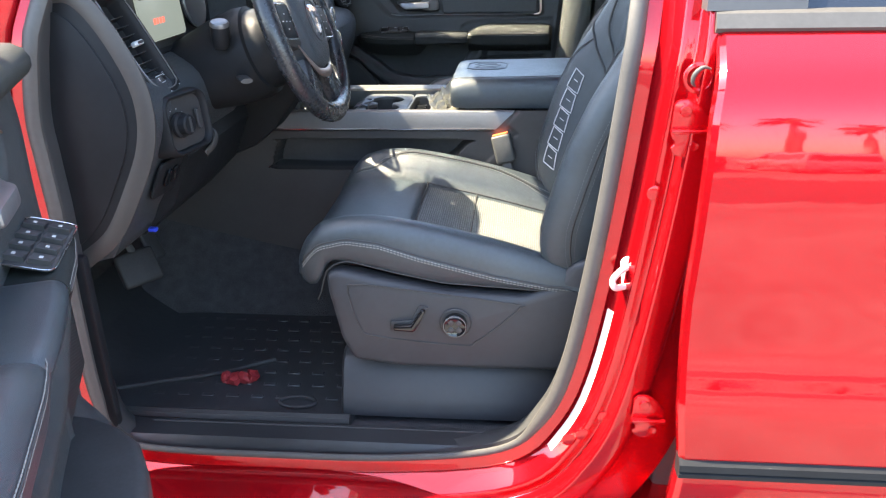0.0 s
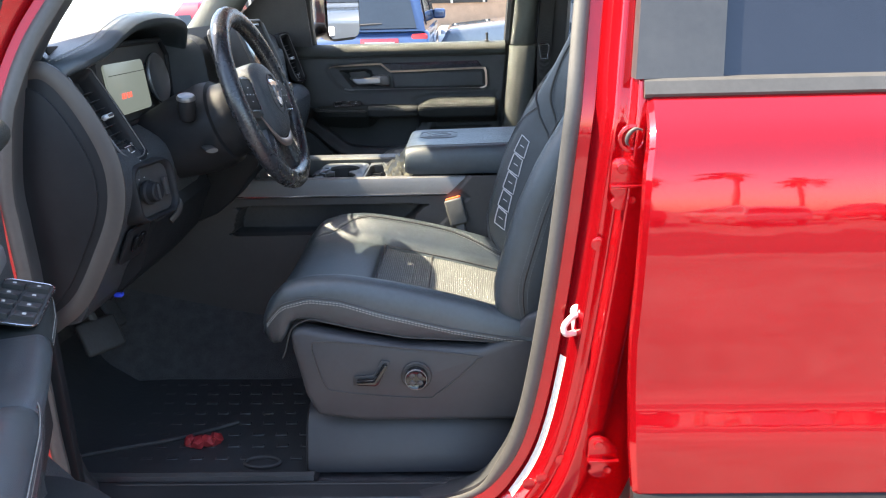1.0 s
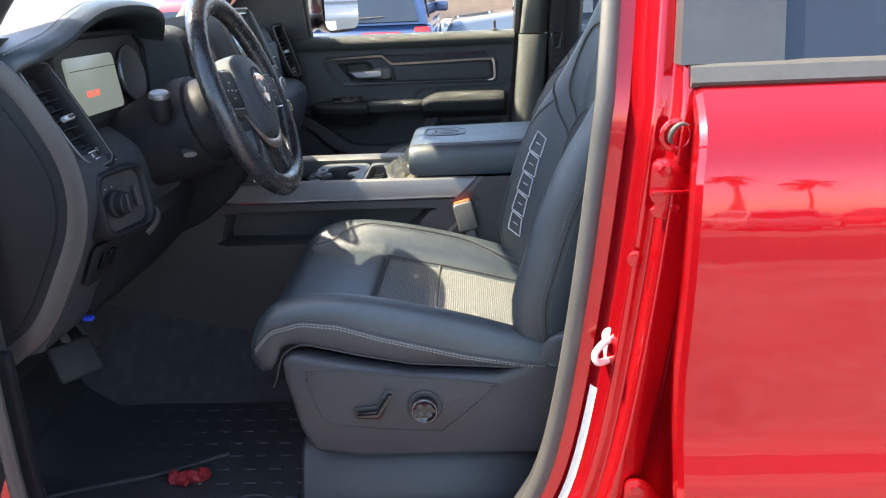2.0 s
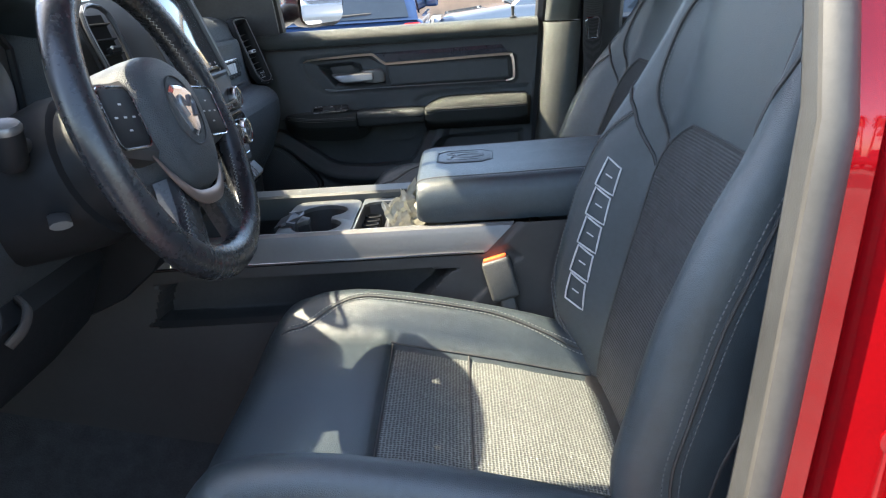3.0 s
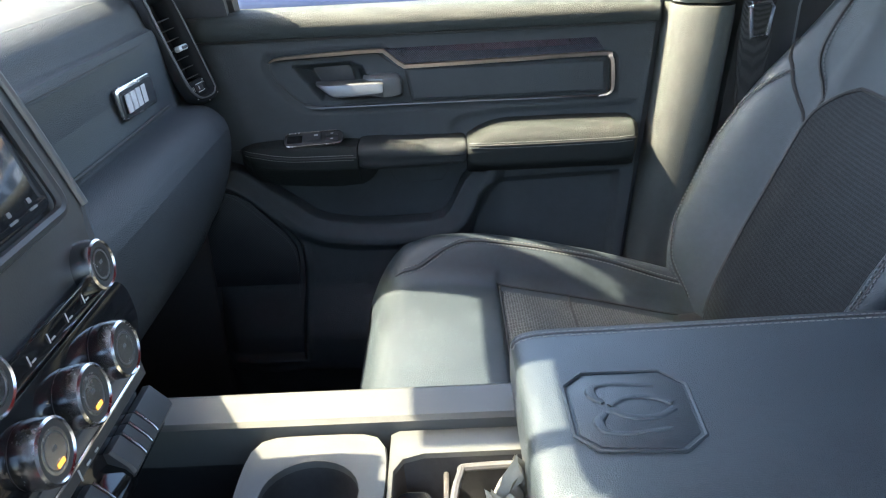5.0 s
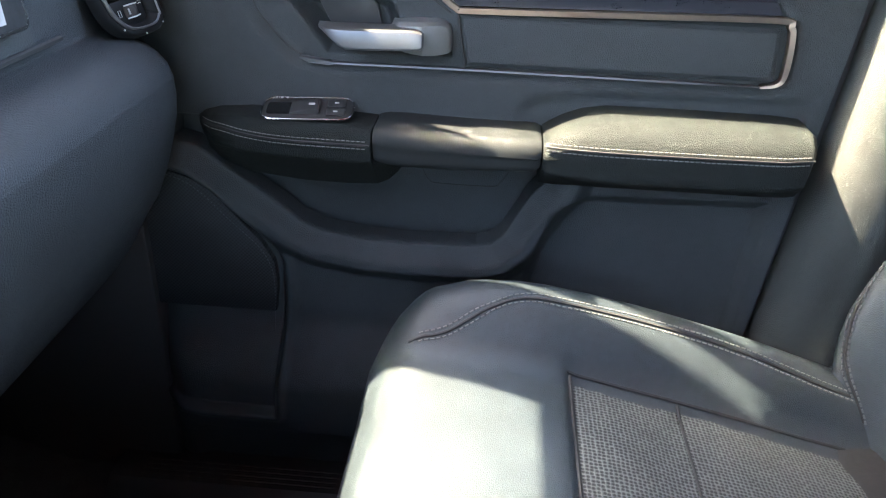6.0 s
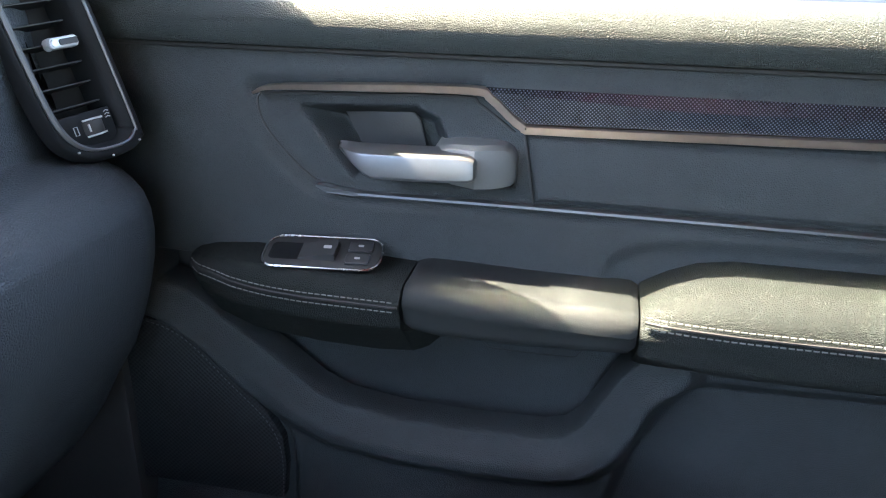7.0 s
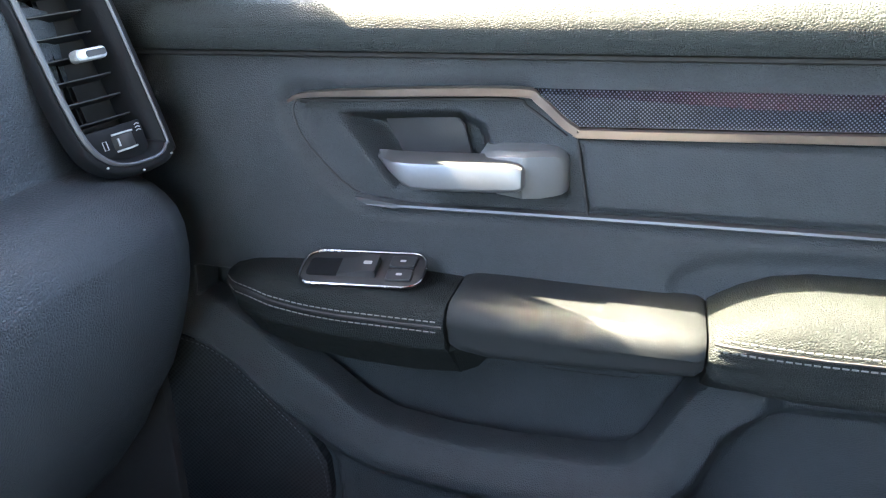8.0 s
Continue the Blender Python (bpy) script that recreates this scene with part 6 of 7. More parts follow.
RIM = 0.165
rim_path = []
for i in range(72):
    a = i * 5
    r = RIM * (1.0 if a < 235 or a > 305 else 1 - 0.02 * math.sin(radians((a - 235) / 70 * 180)))
    rim_path.append(wp(r, a))
rim = part("rim", tube(rim_path, 0.0195, 14, closed=True, flat=0.85, side=WN), RIMSKIN, wheel, "black leather rim with stitching")
for a0, a1 in ((10, 60), (120, 170), (300, 340), (200, 240)):
    zig = []
    for i, a in enumerate(np.linspace(a0, a1, 40)):
        zig.append(wp(RIM - 0.0188, a, 0.0045 if i % 2 else -0.0045 + 0.006))
    part("stitching", tube(zig, 0.0007, 4), THREAD, rim, "pale cross stitching")
for a in (65, 115, 190, 350, 250, 290):
    part("rim_joint", tube([wp(RIM, a) + (WN * math.cos(q) * 0.0152 + (wp(1, a) - WC) * math.sin(q) * 0.0178) for q in np.linspace(0, 2 * math.pi, 19)[:-1]], 0.0009, 5, closed=True), DEEP, rim)
pad_shape = smooth_path([(-0.062, 0.055, 0), (0.0, 0.072, 0), (0.062, 0.055, 0), (0.076, 0.01, 0), (0.060, -0.050, 0), (0.03, -0.078, 0), (-0.03, -0.078, 0), (-0.060, -0.050, 0), (-0.076, 0.01, 0)], 5, closed=True)
hub = part("airbag_cover", loft([[wq(p.x * k, p.y * k, n) for p in pad_shape] for k, n in ((1.02, -0.045), (1.02, -0.010), (1.0, 0.006), (0.94, 0.016), (0.80, 0.022), (0.5, 0.026), (0.15, 0.027))]), DASHSKIN, wheel, "dark moulded airbag cover", sharp=50)
em = part("emblem", loft([[wq(x * k * 1.2, y * k * 1.15 + 0.006, n) for x, y in ((-0.024, 0.016), (-0.014, 0.022), (0.014, 0.022), (0.024, 0.016), (0.018, -0.004), (0.010, -0.024), (0.0, -0.028), (-0.010, -0.024), (-0.018, -0.004))] for k, n in ((1, 0.024), (1, 0.0275), (0.85, 0.0300), (0.3, 0.0305))]), CHROME, hub, "chrome shield shaped emblem", sharp=20)
part("emblem_recess", tube([wq(0.036 * math.cos(a), 0.004 + 0.039 * math.sin(a), 0.0262) for a in np.linspace(0, 2 * math.pi, 33)[:-1]], 0.0012, 6, closed=True), DEEP, hub)
for sgn in (-1, 1):
    part("emblem_relief", tube(smooth_path([wq(sgn * 0.004, 0.008, 0.031), wq(sgn * 0.012, 0.018, 0.031), wq(sgn * 0.017, 0.010, 0.031), wq(sgn * 0.010, -0.004, 0.031)], 5), 0.0022, 6), SILVER, em)
txt = bpy.data.curves.new("airbag_lettering", "FONT")
txt.body, txt.size, txt.align_x, txt.extrude = "AIRBAG", 0.0075, "CENTER", 0.0001
tob = new("airbag_lettering", txt)
tm = bpy.data.meshes.new_from_object(tob)
bpy.data.objects.remove(tob)
tb = bmesh.new()
tb.from_mesh(tm)
tb.transform(Matrix.Translation(wq(0.022, -0.052, 0.0195)) @ Matrix((WR, WU, WN)).transposed().to_4x4())
part("lettering", tb, WHITEINK, hub, "small grey safety lettering")
for sgn in (-1, 1):
    sp_ = part("spoke", loft([[wq(sgn * x, y0 + d, n) for d, n in ((-h, -0.018), (-h, 0.002), (-h * 0.8, 0.008), (h * 0.8, 0.008), (h, 0.002), (h, -0.018))] for x, y0, h in ((0.055, 0.004, 0.044), (0.09, 0.004, 0.040), (0.125, 0.006, 0.036), (0.160, 0.010, 0.032))]), PLASTIC, wheel, "spoke with control buttons", sharp=30)
    part("button_panel", prism(rrect(0.064, 0.058, 0.010), wq(sgn * 0.112, 0.006, 0.006), WR, WU, 0.005, 0.002), DARKPLASTIC, sp_, "gloss black button panel")
    part("panel_frame", tube([wq(sgn * 0.112 + a, 0.006 + b, 0.0105) for a, b in rrect(0.067, 0.061, 0.011)], 0.0013, 6, closed=True), SATINCHROME, sp_, "bright panel frame")
    for dx, dy in ((-0.018, 0), (0.018, 0), (0, 0.013), (0, -0.013), (0, 0)):
        part("button_mark", prism(rrect(0.006, 0.0018, 0.0005), wq(sgn * 0.112 + dx, 0.006 + dy, 0.0112), WR, WU, 0.0004, 0), WHITEINK, sp_)
    lo = part("lower_spoke", loft([[wq(sgn * x + d * 0.9, y, n) for d, n in ((-h, -0.014), (-h, 0.002), (-h * 0.7, 0.007), (h * 0.7, 0.007), (h, 0.002), (h, -0.014))] for x, y, h in ((0.040, -0.058, 0.030), (0.050, -0.090, 0.030), (0.062, -0.118, 0.034), (0.076, -0.140, 0.040))]), RIMSKIN, wheel, "leather covered lower spoke", sharp=40)
    part("stitching", tube([wq(sgn * (0.062 + 0.0012 * i) + (0.003 if i % 2 else -0.003), -0.080 - 0.0020 * i, 0.0075) for i in range(20)], 0.0006, 4), THREAD, lo)
bow = smooth_path([wq(-0.080, -0.030, 0.004), wq(-0.064, -0.060, 0.009), wq(-0.036, -0.084, 0.011), wq(0.0, -0.090, 0.012), wq(0.036, -0.084, 0.011), wq(0.064, -0.060, 0.009), wq(0.078, -0.034, 0.004)], 6)
part("bright_bow", tube(bow, [0.0015 + 0.0070 * math.sin(math.pi * i / (len(bow) - 1)) for i in range(len(bow))], 10, flat=0.4, side=WN), BOWTRIM, wheel, "rosy satin bow under the airbag cover")

col = thing("steering_column", (-0.55, 1.487, 1.30), "dark column shroud behind the steering wheel", "steering column")
part("shroud", loft([[WC + WN * n + WR * (w * math.cos(a)) + WU * (h * math.sin(a) - 0.012) for a in np.linspace(0, 2 * math.pi, 25)[:-1]] for n, w, h in ((-0.040, 0.062, 0.058), (-0.048, 0.072, 0.066), (-0.065, 0.078, 0.072), (-0.085, 0.080, 0.074), (-0.088, 0.088, 0.082), (-0.11, 0.092, 0.086), (-0.16, 0.088, 0.082), (-0.22, 0.076, 0.072), (-0.30, 0.060, 0.058))]), DARKPLASTIC, col, sharp=40)
part("shroud_button", prism(rrect(0.030, 0.014, 0.005), (-0.452, 1.424, 1.340), (0.8, 0.15, -0.5), (0.4, -0.2, 0.8), 0.004, 0.002), DARKPLASTIC, col)
stk = part("turn_stalk", tube([(-0.505, 1.455, 1.370), (-0.506, 1.42, 1.368), (-0.510, 1.385, 1.366)], 0.0085, 12), PLASTIC, col, "black stalk with bright end cap")
part("stalk_head", revolve([(0.012, 0), (0.0155, 0.006), (0.0165, 0.030), (0.016, 0.040)], 24, axis_at((-0.513, 1.392, 1.350), (0.12, -0.25, 0.95))), DARKPLASTIC, stk)
part("stalk_ring", revolve([(0.0165, 0), (0.0168, 0.004), (0.0145, 0.0075), (0.010, 0.0065), (0.001, 0.0062)], 24, axis_at((-0.508, 1.382, 1.388), (0.12, -0.25, 0.95))), SATIN, stk, "bright end cap")
part("tilt_lever", tube([(-0.50, 1.44, 1.300), (-0.485, 1.40, 1.297), (-0.465, 1.365, 1.296)], 0.011, 10, flat=0.4, side=(0, 0, 1)), PLASTIC, col, "flat black tilt lever")

# ---- pedals and floor ----
ped = thing("brake_pedal", (-0.86, 1.52, 0.9), "worn dark brake pedal with rubber pad", "pedal")
part("pedal_pad", rbox(-0.045, 0.045, -0.008, 0.008, -0.038, 0.038, 0.008, 3, Matrix.Translation((-0.80, 1.50, 0.875)) @ Matrix.Rotation(radians(55), 4, "Z") @ Matrix.Rotation(radians(-30), 4, "X")), RUBBER, ped)
part("pedal_arm", tube([(-0.81, 1.51, 0.89), (-0.86, 1.52, 1.00), (-0.92, 1.52, 1.12)], 0.010, 8), DEEP, ped)
acc = thing("accelerator_pedal", (-0.90, 1.66, 0.75), "narrow black accelerator pedal", "pedal")
part("pedal_pad", rbox(-0.022, 0.022, -0.008, 0.008, -0.06, 0.06, 0.008, 3, Matrix.Translation((-0.835, 1.62, 0.90)) @ Matrix.Rotation(radians(70), 4, "Z") @ Matrix.Rotation(radians(-30), 4, "X")), RUBBER, acc)
part("pedal_arm", tube([(-0.84, 1.63, 0.93), (-0.92, 1.64, 1.10)], 0.009, 8), DEEP, acc)

fm = thing("floor_mat", (-0.55, 1.45, 0.68), "black ribbed rubber floor mat in the driver's footwell", "floor mat")
part("mat_sheet", loft([[Vector((x, y, z)) for x, z in ((-0.96, 0.80), (-0.88, 0.730), (-0.80, 0.692), (-0.30, 0.688), (-0.295, 0.68), (-0.80, 0.68), (-0.97, 0.79))] for y in (1.235, 1.45, 1.70)]), MATRUB, fm)
part("mat_lip", tube(smooth_path([(-0.90, 1.243, 0.735), (-0.80, 1.235, 0.702), (-0.72, 1.228, 0.698), (-0.5, 1.226, 0.698), (-0.295, 1.226, 0.698)], 6), 0.012, 8), RUBBER, fm, "raised mat edge")
part("mat_rib", tube(smooth_path([(-0.80, 1.30, 0.697), (-0.72, 1.335, 0.695), (-0.60, 1.38, 0.694), (-0.50, 1.44, 0.694)], 6), 0.005, 8), RUBBER, fm)
for i in range(9):
    for j in range(8):
        part("mat_tread", rbox(-0.76 + 0.05 * i + (0.012 if j % 2 else 0), -0.735 + 0.05 * i + (0.012 if j % 2 else 0), 1.30 + 0.045 * j, 1.312 + 0.045 * j, 0.688, 0.6915, 0.0015, 1), MATRUB, fm)
part("mat_anchor", tube([(-0.41 + 0.035 * math.cos(a), 1.285 + 0.018 * math.sin(a), 0.6935) for a in np.linspace(0, 2 * math.pi, 25)[:-1]], 0.004, 6, closed=True), RUBBER, fm, "oval mat fastener")
wr = random.Random(4)
scrap = bmesh.new()
for cx, cy in ((-0.575, 1.352), (-0.555, 1.345), (-0.540, 1.350), (-0.525, 1.358)):
    s = bmesh.ops.create_icosphere(scrap, subdivisions=2, radius=0.014, matrix=Matrix.Translation((cx, cy, 0.702)))
    for v in s["verts"]:
        v.co += Vector((wr.uniform(-1, 1), wr.uniform(-1, 1), wr.uniform(-0.6, 0.3))) * 0.0045
single("red_wrapper", scrap, LEAF, "crumpled red scrap lying on the floor mat", "litter")
sl = thing("sill_plate", (-0.3, 1.19, 0.68), "plain black plastic sill plate inside the doorway", "sill plate")
part("plate", loft([[Vector((x, y, z)) for y, z in ((1.146, 0.690), (1.156, 0.7035), (1.205, 0.7035), (1.215, 0.694), (1.222, 0.68), (1.146, 0.68))] for x in (-0.70, -0.5, -0.2, 0.03)]), SILLBLACK, sl)
part("rib", tube([(-0.66, 1.196, 0.7038), (0.02, 1.196, 0.7038)], 0.0014, 6), DEEP, sl)

sp2 = thing("sill_plate", (-0.3, 2.67, 0.68), "black plastic sill plate inside the passenger door", "sill plate")
part("plate", loft([[Vector((x, 2 * MID - y, z)) for y, z in ((1.125, 0.690), (1.140, 0.7035), (1.205, 0.7035), (1.215, 0.694), (1.222, 0.68), (1.125, 0.68))] for x in (-0.70, -0.5, -0.2, 0.08)]), PLASTIC, sp2)
for i in range(4):
    part("rib", tube([(-0.66, 2 * MID - 1.168 - 0.009 * i, 0.7038), (0.06, 2 * MID - 1.168 - 0.009 * i, 0.7038)], 0.0014, 6), DEEP, sp2)

# ---- centre console ----
con = thing("centre_console", (-0.2, MID, 0.68), "wide dark centre console with silver rails and cup holders", "centre console")
part("console_body", loft([[Vector((x, MID + s * w, z)) for s, w, z in ((-1, 0.06, 0.69), (-1, 0.055, h - 0.10), (-1, 0.055, h - 0.05), (1, 0.055, h - 0.05), (1, 0.165, h - 0.10), (1, 0.185, 0.69))]
                           for x, h in ((-0.66, 1.06), (-0.50, 1.10), (-0.30, 1.103), (-0.02, 1.103), (0.10, 1.14), (0.22, 1.145))]), DEEP, con, "dark console core", sharp=30)
REC = [(p.x, p.z) for p in smooth_path([(x, 0, z) for x, z in ((-0.565, 1.03), (-0.55, 1.078), (-0.53, 1.086), (-0.125, 1.086), (-0.108, 1.078), (-0.16, 1.03), (-0.19, 1.018), (-0.545, 1.016))], 4, closed=True)]


def console_side(sgn, pocket):
    zs_, xs_ = np.linspace(0.69, 1.106, 150), np.linspace(-0.95, 0.24, 330)
    X, Z = np.meshgrid(xs_, zs_)
    Z = 0.69 + (Z - 0.69) * (1 - 0.25 * np.clip((-0.60 - X) / 0.35, 0, 1))
    Z = np.where(X > -0.05, 0.69 + (Z - 0.69) * (1 + 0.115 * np.clip((X + 0.05) / 0.05, 0, 1)), Z)
    for _ in range(3):
        # points close to the pocket's edge are drawn onto it
        D, e = sdf(REC, X, Z), 0.0004
        gx, gz = (sdf(REC, X + e, Z) - D) / e, (sdf(REC, X, Z + e) - D) / e
        move = np.where(np.abs(D - 0.0015) < 0.0019, D - 0.0015, 0.0)
        X, Z = X - move * gx, Z - move * gz
    W = 0.160 + 0.022 * np.clip((1.08 - Z) / 0.35, 0, 1) ** 1.5
    if sgn < 0:
        W = W - 0.055 * sm(sdf(REC, X, Z) - 0.002, 0.003)
    rise = [(-0.02, 1.12), (0.005, 1.10), (-0.06, 1.04), (-0.13, 0.98), (-0.20, 0.90), (0.30, 0.90), (0.30, 1.20), (0.05, 1.20)]
    W = W + 0.004 * sm(sdf(rise, X, Z), 0.003)
    inside = (sdf(REC, X, Z) > 0.0018) if sgn < 0 else np.zeros(X.shape, bool)
    bm = bmesh.new()
    vs = {}

    def v(i, j):
        if (i, j) not in vs:
            vs[i, j] = bm.verts.new((X[i, j], MID + sgn * W[i, j], Z[i, j]))
        return vs[i, j]
    for i in range(X.shape[0] - 1):
        for j in range(X.shape[1] - 1):
            if bool(inside[i:i + 2, j:j + 2].any()) == pocket:
                bm.faces.new((v(i, j), v(i, j + 1), v(i + 1, j + 1), v(i + 1, j)))
    return bm


cs = part("console_side", console_side(-1, False), WARMGREY, con, "dark grey console side with a long open pocket", sharp=50)
# the recessed cells take a darker plastic than the side round them
part("side_pocket", console_side(-1, True), DEEP, cs, "darker inner face of the open pocket", sharp=50)
part("console_side", console_side(1, False), WARMGREY, con, "dark grey console side", sharp=50)
for sgn, ri in ((-1, 0.130), (1, 0.107)):
    r = part("rail", loft([[Vector((x, MID + sgn * w, z)) for w, z in ((0.160, 1.108), (0.1585, 1.140), (0.155, 1.149), (0.148, 1.1525), (ri + 0.004, 1.150), (ri, 1.146), (ri, 1.106))] for x in (-0.70, -0.40, -0.2, -0.05)] + [[Vector((x, MID + sgn * w, z)) for x, w, z in ((-0.045, 0.160, 1.110), (-0.016, 0.1585, 1.139), (-0.006, 0.155, 1.148), (-0.002, 0.148, 1.1515), (-0.002, ri + 0.004, 1.149), (-0.006, ri, 1.145), (-0.045, ri, 1.108))]]), RAILSILVER if sgn < 0 else RAILGREY, con, "satin silver side rail", sharp=30)
    part("rail_line", tube([(-0.56, MID + sgn * 0.1615, 1.1105), (-0.05, MID + sgn * 0.1615, 1.1105)], 0.0015, 6), CHROME, r)
# cup holder plate with a figure-of-eight opening
CUPX, CUPM = -0.320, 1.914
loop_in = []
for cy_, a0, a1 in ((1.958, -62, 242), (1.870, 118, 422)):
    for k in range(25):
        a = radians(a0 + (a1 - a0) * k / 24)
        loop_in.append((CUPX + 0.0405 * math.cos(a), cy_ + 0.0405 * math.sin(a)))
ci = [Vector((x, y, 1.137)) for x, y in loop_in]
co_ = []
for p in ci:
    d_ = Vector((p.x - CUPX, p.y - CUPM, 0))
    # out to a rounded rectangle
    k = (abs(d_.x / 0.0625) ** 7 + abs(d_.y / 0.121) ** 7) ** (-1 / 7)
    co_.append(Vector((CUPX + d_.x * k, CUPM + d_.y * k, 1.137)))
rings = [[Vector((p.x, p.y, 1.110)) for p in co_], [Vector((p.x, p.y, 1.133)) for p in co_], [a.lerp(b, 0.06) + Vector((0, 0, 0.001)) for a, b in zip(co_, ci)], [a.lerp(b, 0.9) + Vector((0, 0, 0.002)) for a, b in zip(co_, ci)], [p + Vector((0, 0, 0.001)) for p in ci], [Vector((p.x, p.y, 1.131)) for p in ci]]
part("cup_plate", loft(rings, caps=False), RAILGREY, con, "satin grey cup holder surround", sharp=50)
part("cup_well", loft([[Vector((p.x, p.y, z)) for p in ci] for z in (1.131, 1.085, 1.060)] + [[Vector((CUPX + (p.x - CUPX) * 0.02, CUPM + (p.y - CUPM) * 0.02, 1.059)) for p in ci]], caps=False), DEEP, con, "deep black cup wells")
lt = part("latch", loft([[Vector((x, y, z)) for x, z in ((-0.395, 1.118), (-0.391, 1.137), (-0.370, 1.146), (-0.356, 1.142), (-0.354, 1.118))] for y in (1.872, 1.878, 1.925, 1.932)]), PLASTIC, con, "hinged latch with bright edge", sharp=30)
part("latch_edge", tube(smooth_path([(-0.378, 1.864, 1.142), (-0.362, 1.888, 1.145), (-0.352, 1.905, 1.146), (-0.351, 1.925, 1.146), (-0.360, 1.937, 1.145), (-0.378, 1.942, 1.142)], 4), 0.0025, 6), SATIN, lt)
# open tray in front of the lid


def tray_ring(grow, z):
    pts = [(0.04, 1.812 - grow), (0.04, 2.000 + grow), (-0.228, 2.000 + grow), (-0.245 - grow * 0.5, 1.994 + grow * 0.7), (-0.252 - grow, 1.980), (-0.252 - grow, 1.830), (-0.246 - grow * 0.6, 1.817 - grow * 0.6), (-0.232, 1.812 - grow)]
    return [Vector((x, y, z)) for x, y in pts]


frame_ring = [Vector(p) for p in ((0.04, 1.800, 1.137), (0.04, 2.035, 1.137), (-0.228, 2.035, 1.137), (-0.250, 2.035, 1.137), (-0.2572, 2.030, 1.137), (-0.2572, 1.806, 1.137), (-0.250, 1.800, 1.137), (-0.232, 1.800, 1.137))]
part("tray_frame", loft([[p + Vector((0, 0, -0.02)) for p in frame_ring], frame_ring, tray_ring(0.004, 1.1395), tray_ring(0.001, 1.139), tray_ring(0.0, 1.134)], caps=False), RAILGREY, con, "satin grey frame round the tray", sharp=50)
part("tray", loft([tray_ring(0.0, 1.1345), tray_ring(-0.003, 1.10), tray_ring(-0.008, 1.086), [Vector((-0.1 + (p.x + 0.1) * 0.02, 1.906 + (p.y - 1.906) * 0.02, 1.085)) for p in tray_ring(0, 0)]], caps=False), DEEP, con, "open black storage tray", sharp=30)
part("tray_divider", rbox(-0.212, -0.207, 1.850, 1.998, 1.085, 1.122, 0.002), WARMGREY, con)
for i in range(5):
    part("coin_slot", loft([[Vector((-0.236 + a * k, 1.862 + 0.025 * i + b * k, z)) for a, b in rrect(0.030, 0.0205, 0.0095, 5)] for z, k in ((1.086, 1.0), (1.120, 1.0), (1.1235, 0.94), (1.1245, 0.8), (1.116, 0.72))]), DARKPLASTIC, con, "black rounded coin holder lobe")
part("tray_rim", tube(smooth_path([(-0.20, 1.852, 1.126), (-0.205, 1.93, 1.127), (-0.198, 1.985, 1.127), (-0.18, 1.996, 1.127), (-0.05, 1.996, 1.127)], 5), 0.0035, 8), SATIN, con)
part("tray_liner", rbox(-0.20, 0.0, 1.855, 1.99, 1.086, 1.094, 0.002), BUCKLE, con)

lid = thing("armrest_lid", (0.04, MID, 1.14), "black leather console lid with embossed emblem", "armrest")
LX = ((-0.148, 0.60), (-0.147, 0.68), (-0.146, 0.75), (-0.143, 0.83), (-0.140, 0.88), (-0.134, 0.93), (-0.128, 0.96), (-0.118, 0.982), (-0.108, 0.995), (-0.10, 1.0), (-0.095, 1.0), (-0.07, 1.0), (0.0, 1.0), (0.10, 1.0), (0.19, 1.0), (0.205, 0.998), (0.22, 0.985), (0.235, 0.96), (0.245, 0.9))


def lid_ring(x, k):
    top = 1.222 - 0.030 * (1 - k) + 0.004 * ss(-0.1, 0.2, x)
    w = 0.150 + 0.0 * k
    ww = w * (0.93 + 0.07 * k)
    bot = 1.1535 + 0.022 * (1 - k)
    pts = []
    for s, z in ((-0.80, bot), (-0.975, bot + 0.002), (-1.0, bot + 0.012), (-0.99, top - 0.026), (-0.955, top - 0.011), (-0.90, top - 0.004), (-0.82, top - 0.0015), (-0.5, top + 0.001), (0, top + 0.002), (0.5, top + 0.001), (0.82, top - 0.0015), (0.90, top - 0.004), (0.955, top - 0.011), (0.99, top - 0.026), (1.0, bot + 0.012), (0.975, bot + 0.002), (0.80, bot)):
        pts.append(Vector((x, MID + s * ww, z)))
    return pts


lb = part("lid_pad", loft([lid_ring(x, k) for x, k in LX]), LEATHER, lid, "padded black leather lid", sharp=60)


def lid_line(off, lift):
    out = []
    for x in (-0.1475, -0.146, -0.143, -0.140, -0.135, -0.128, -0.115, -0.10, -0.05, 0.0, 0.05, 0.10, 0.15, 0.20, 0.23):
        k = interp(LX, x)
        out.append((x, MID + off * (0.93 + 0.07 * k), 1.222 - 0.030 * (1 - k) + 0.004 * ss(-0.1, 0.2, x) - 0.0015 + lift))
    return smooth_path(out, 3)


for sgn in (-1, 1):
    part("seam", tube(lid_line(sgn * 0.1225, -0.0008), 0.0017, 6), DEEP, lb)
    for k in (0.1183, 0.1267):
        part("stitching", stitches(lid_line(sgn * k, 0.0004 - (0.0010 if k > 0.12 else 0)), 0.006, 0.65, 0.0006), THREAD, lb, "pale double stitching")
EMB = Vector((-0.070, 1.938, 1.2238))
octa = [(-0.046, -0.030), (-0.032, -0.046), (0.026, -0.050), (0.044, -0.034), (0.047, 0.026), (0.030, 0.046), (-0.030, 0.046), (-0.046, 0.030)]
part("embossed_field", prism([(x * 0.93, y * 0.93) for x, y in octa], EMB - Vector((0, 0, 0.0012)), (1, 0, 0), (0, 1, 0), 0.0022, 0.001), LEATHER, lb, "embossed octagon field")
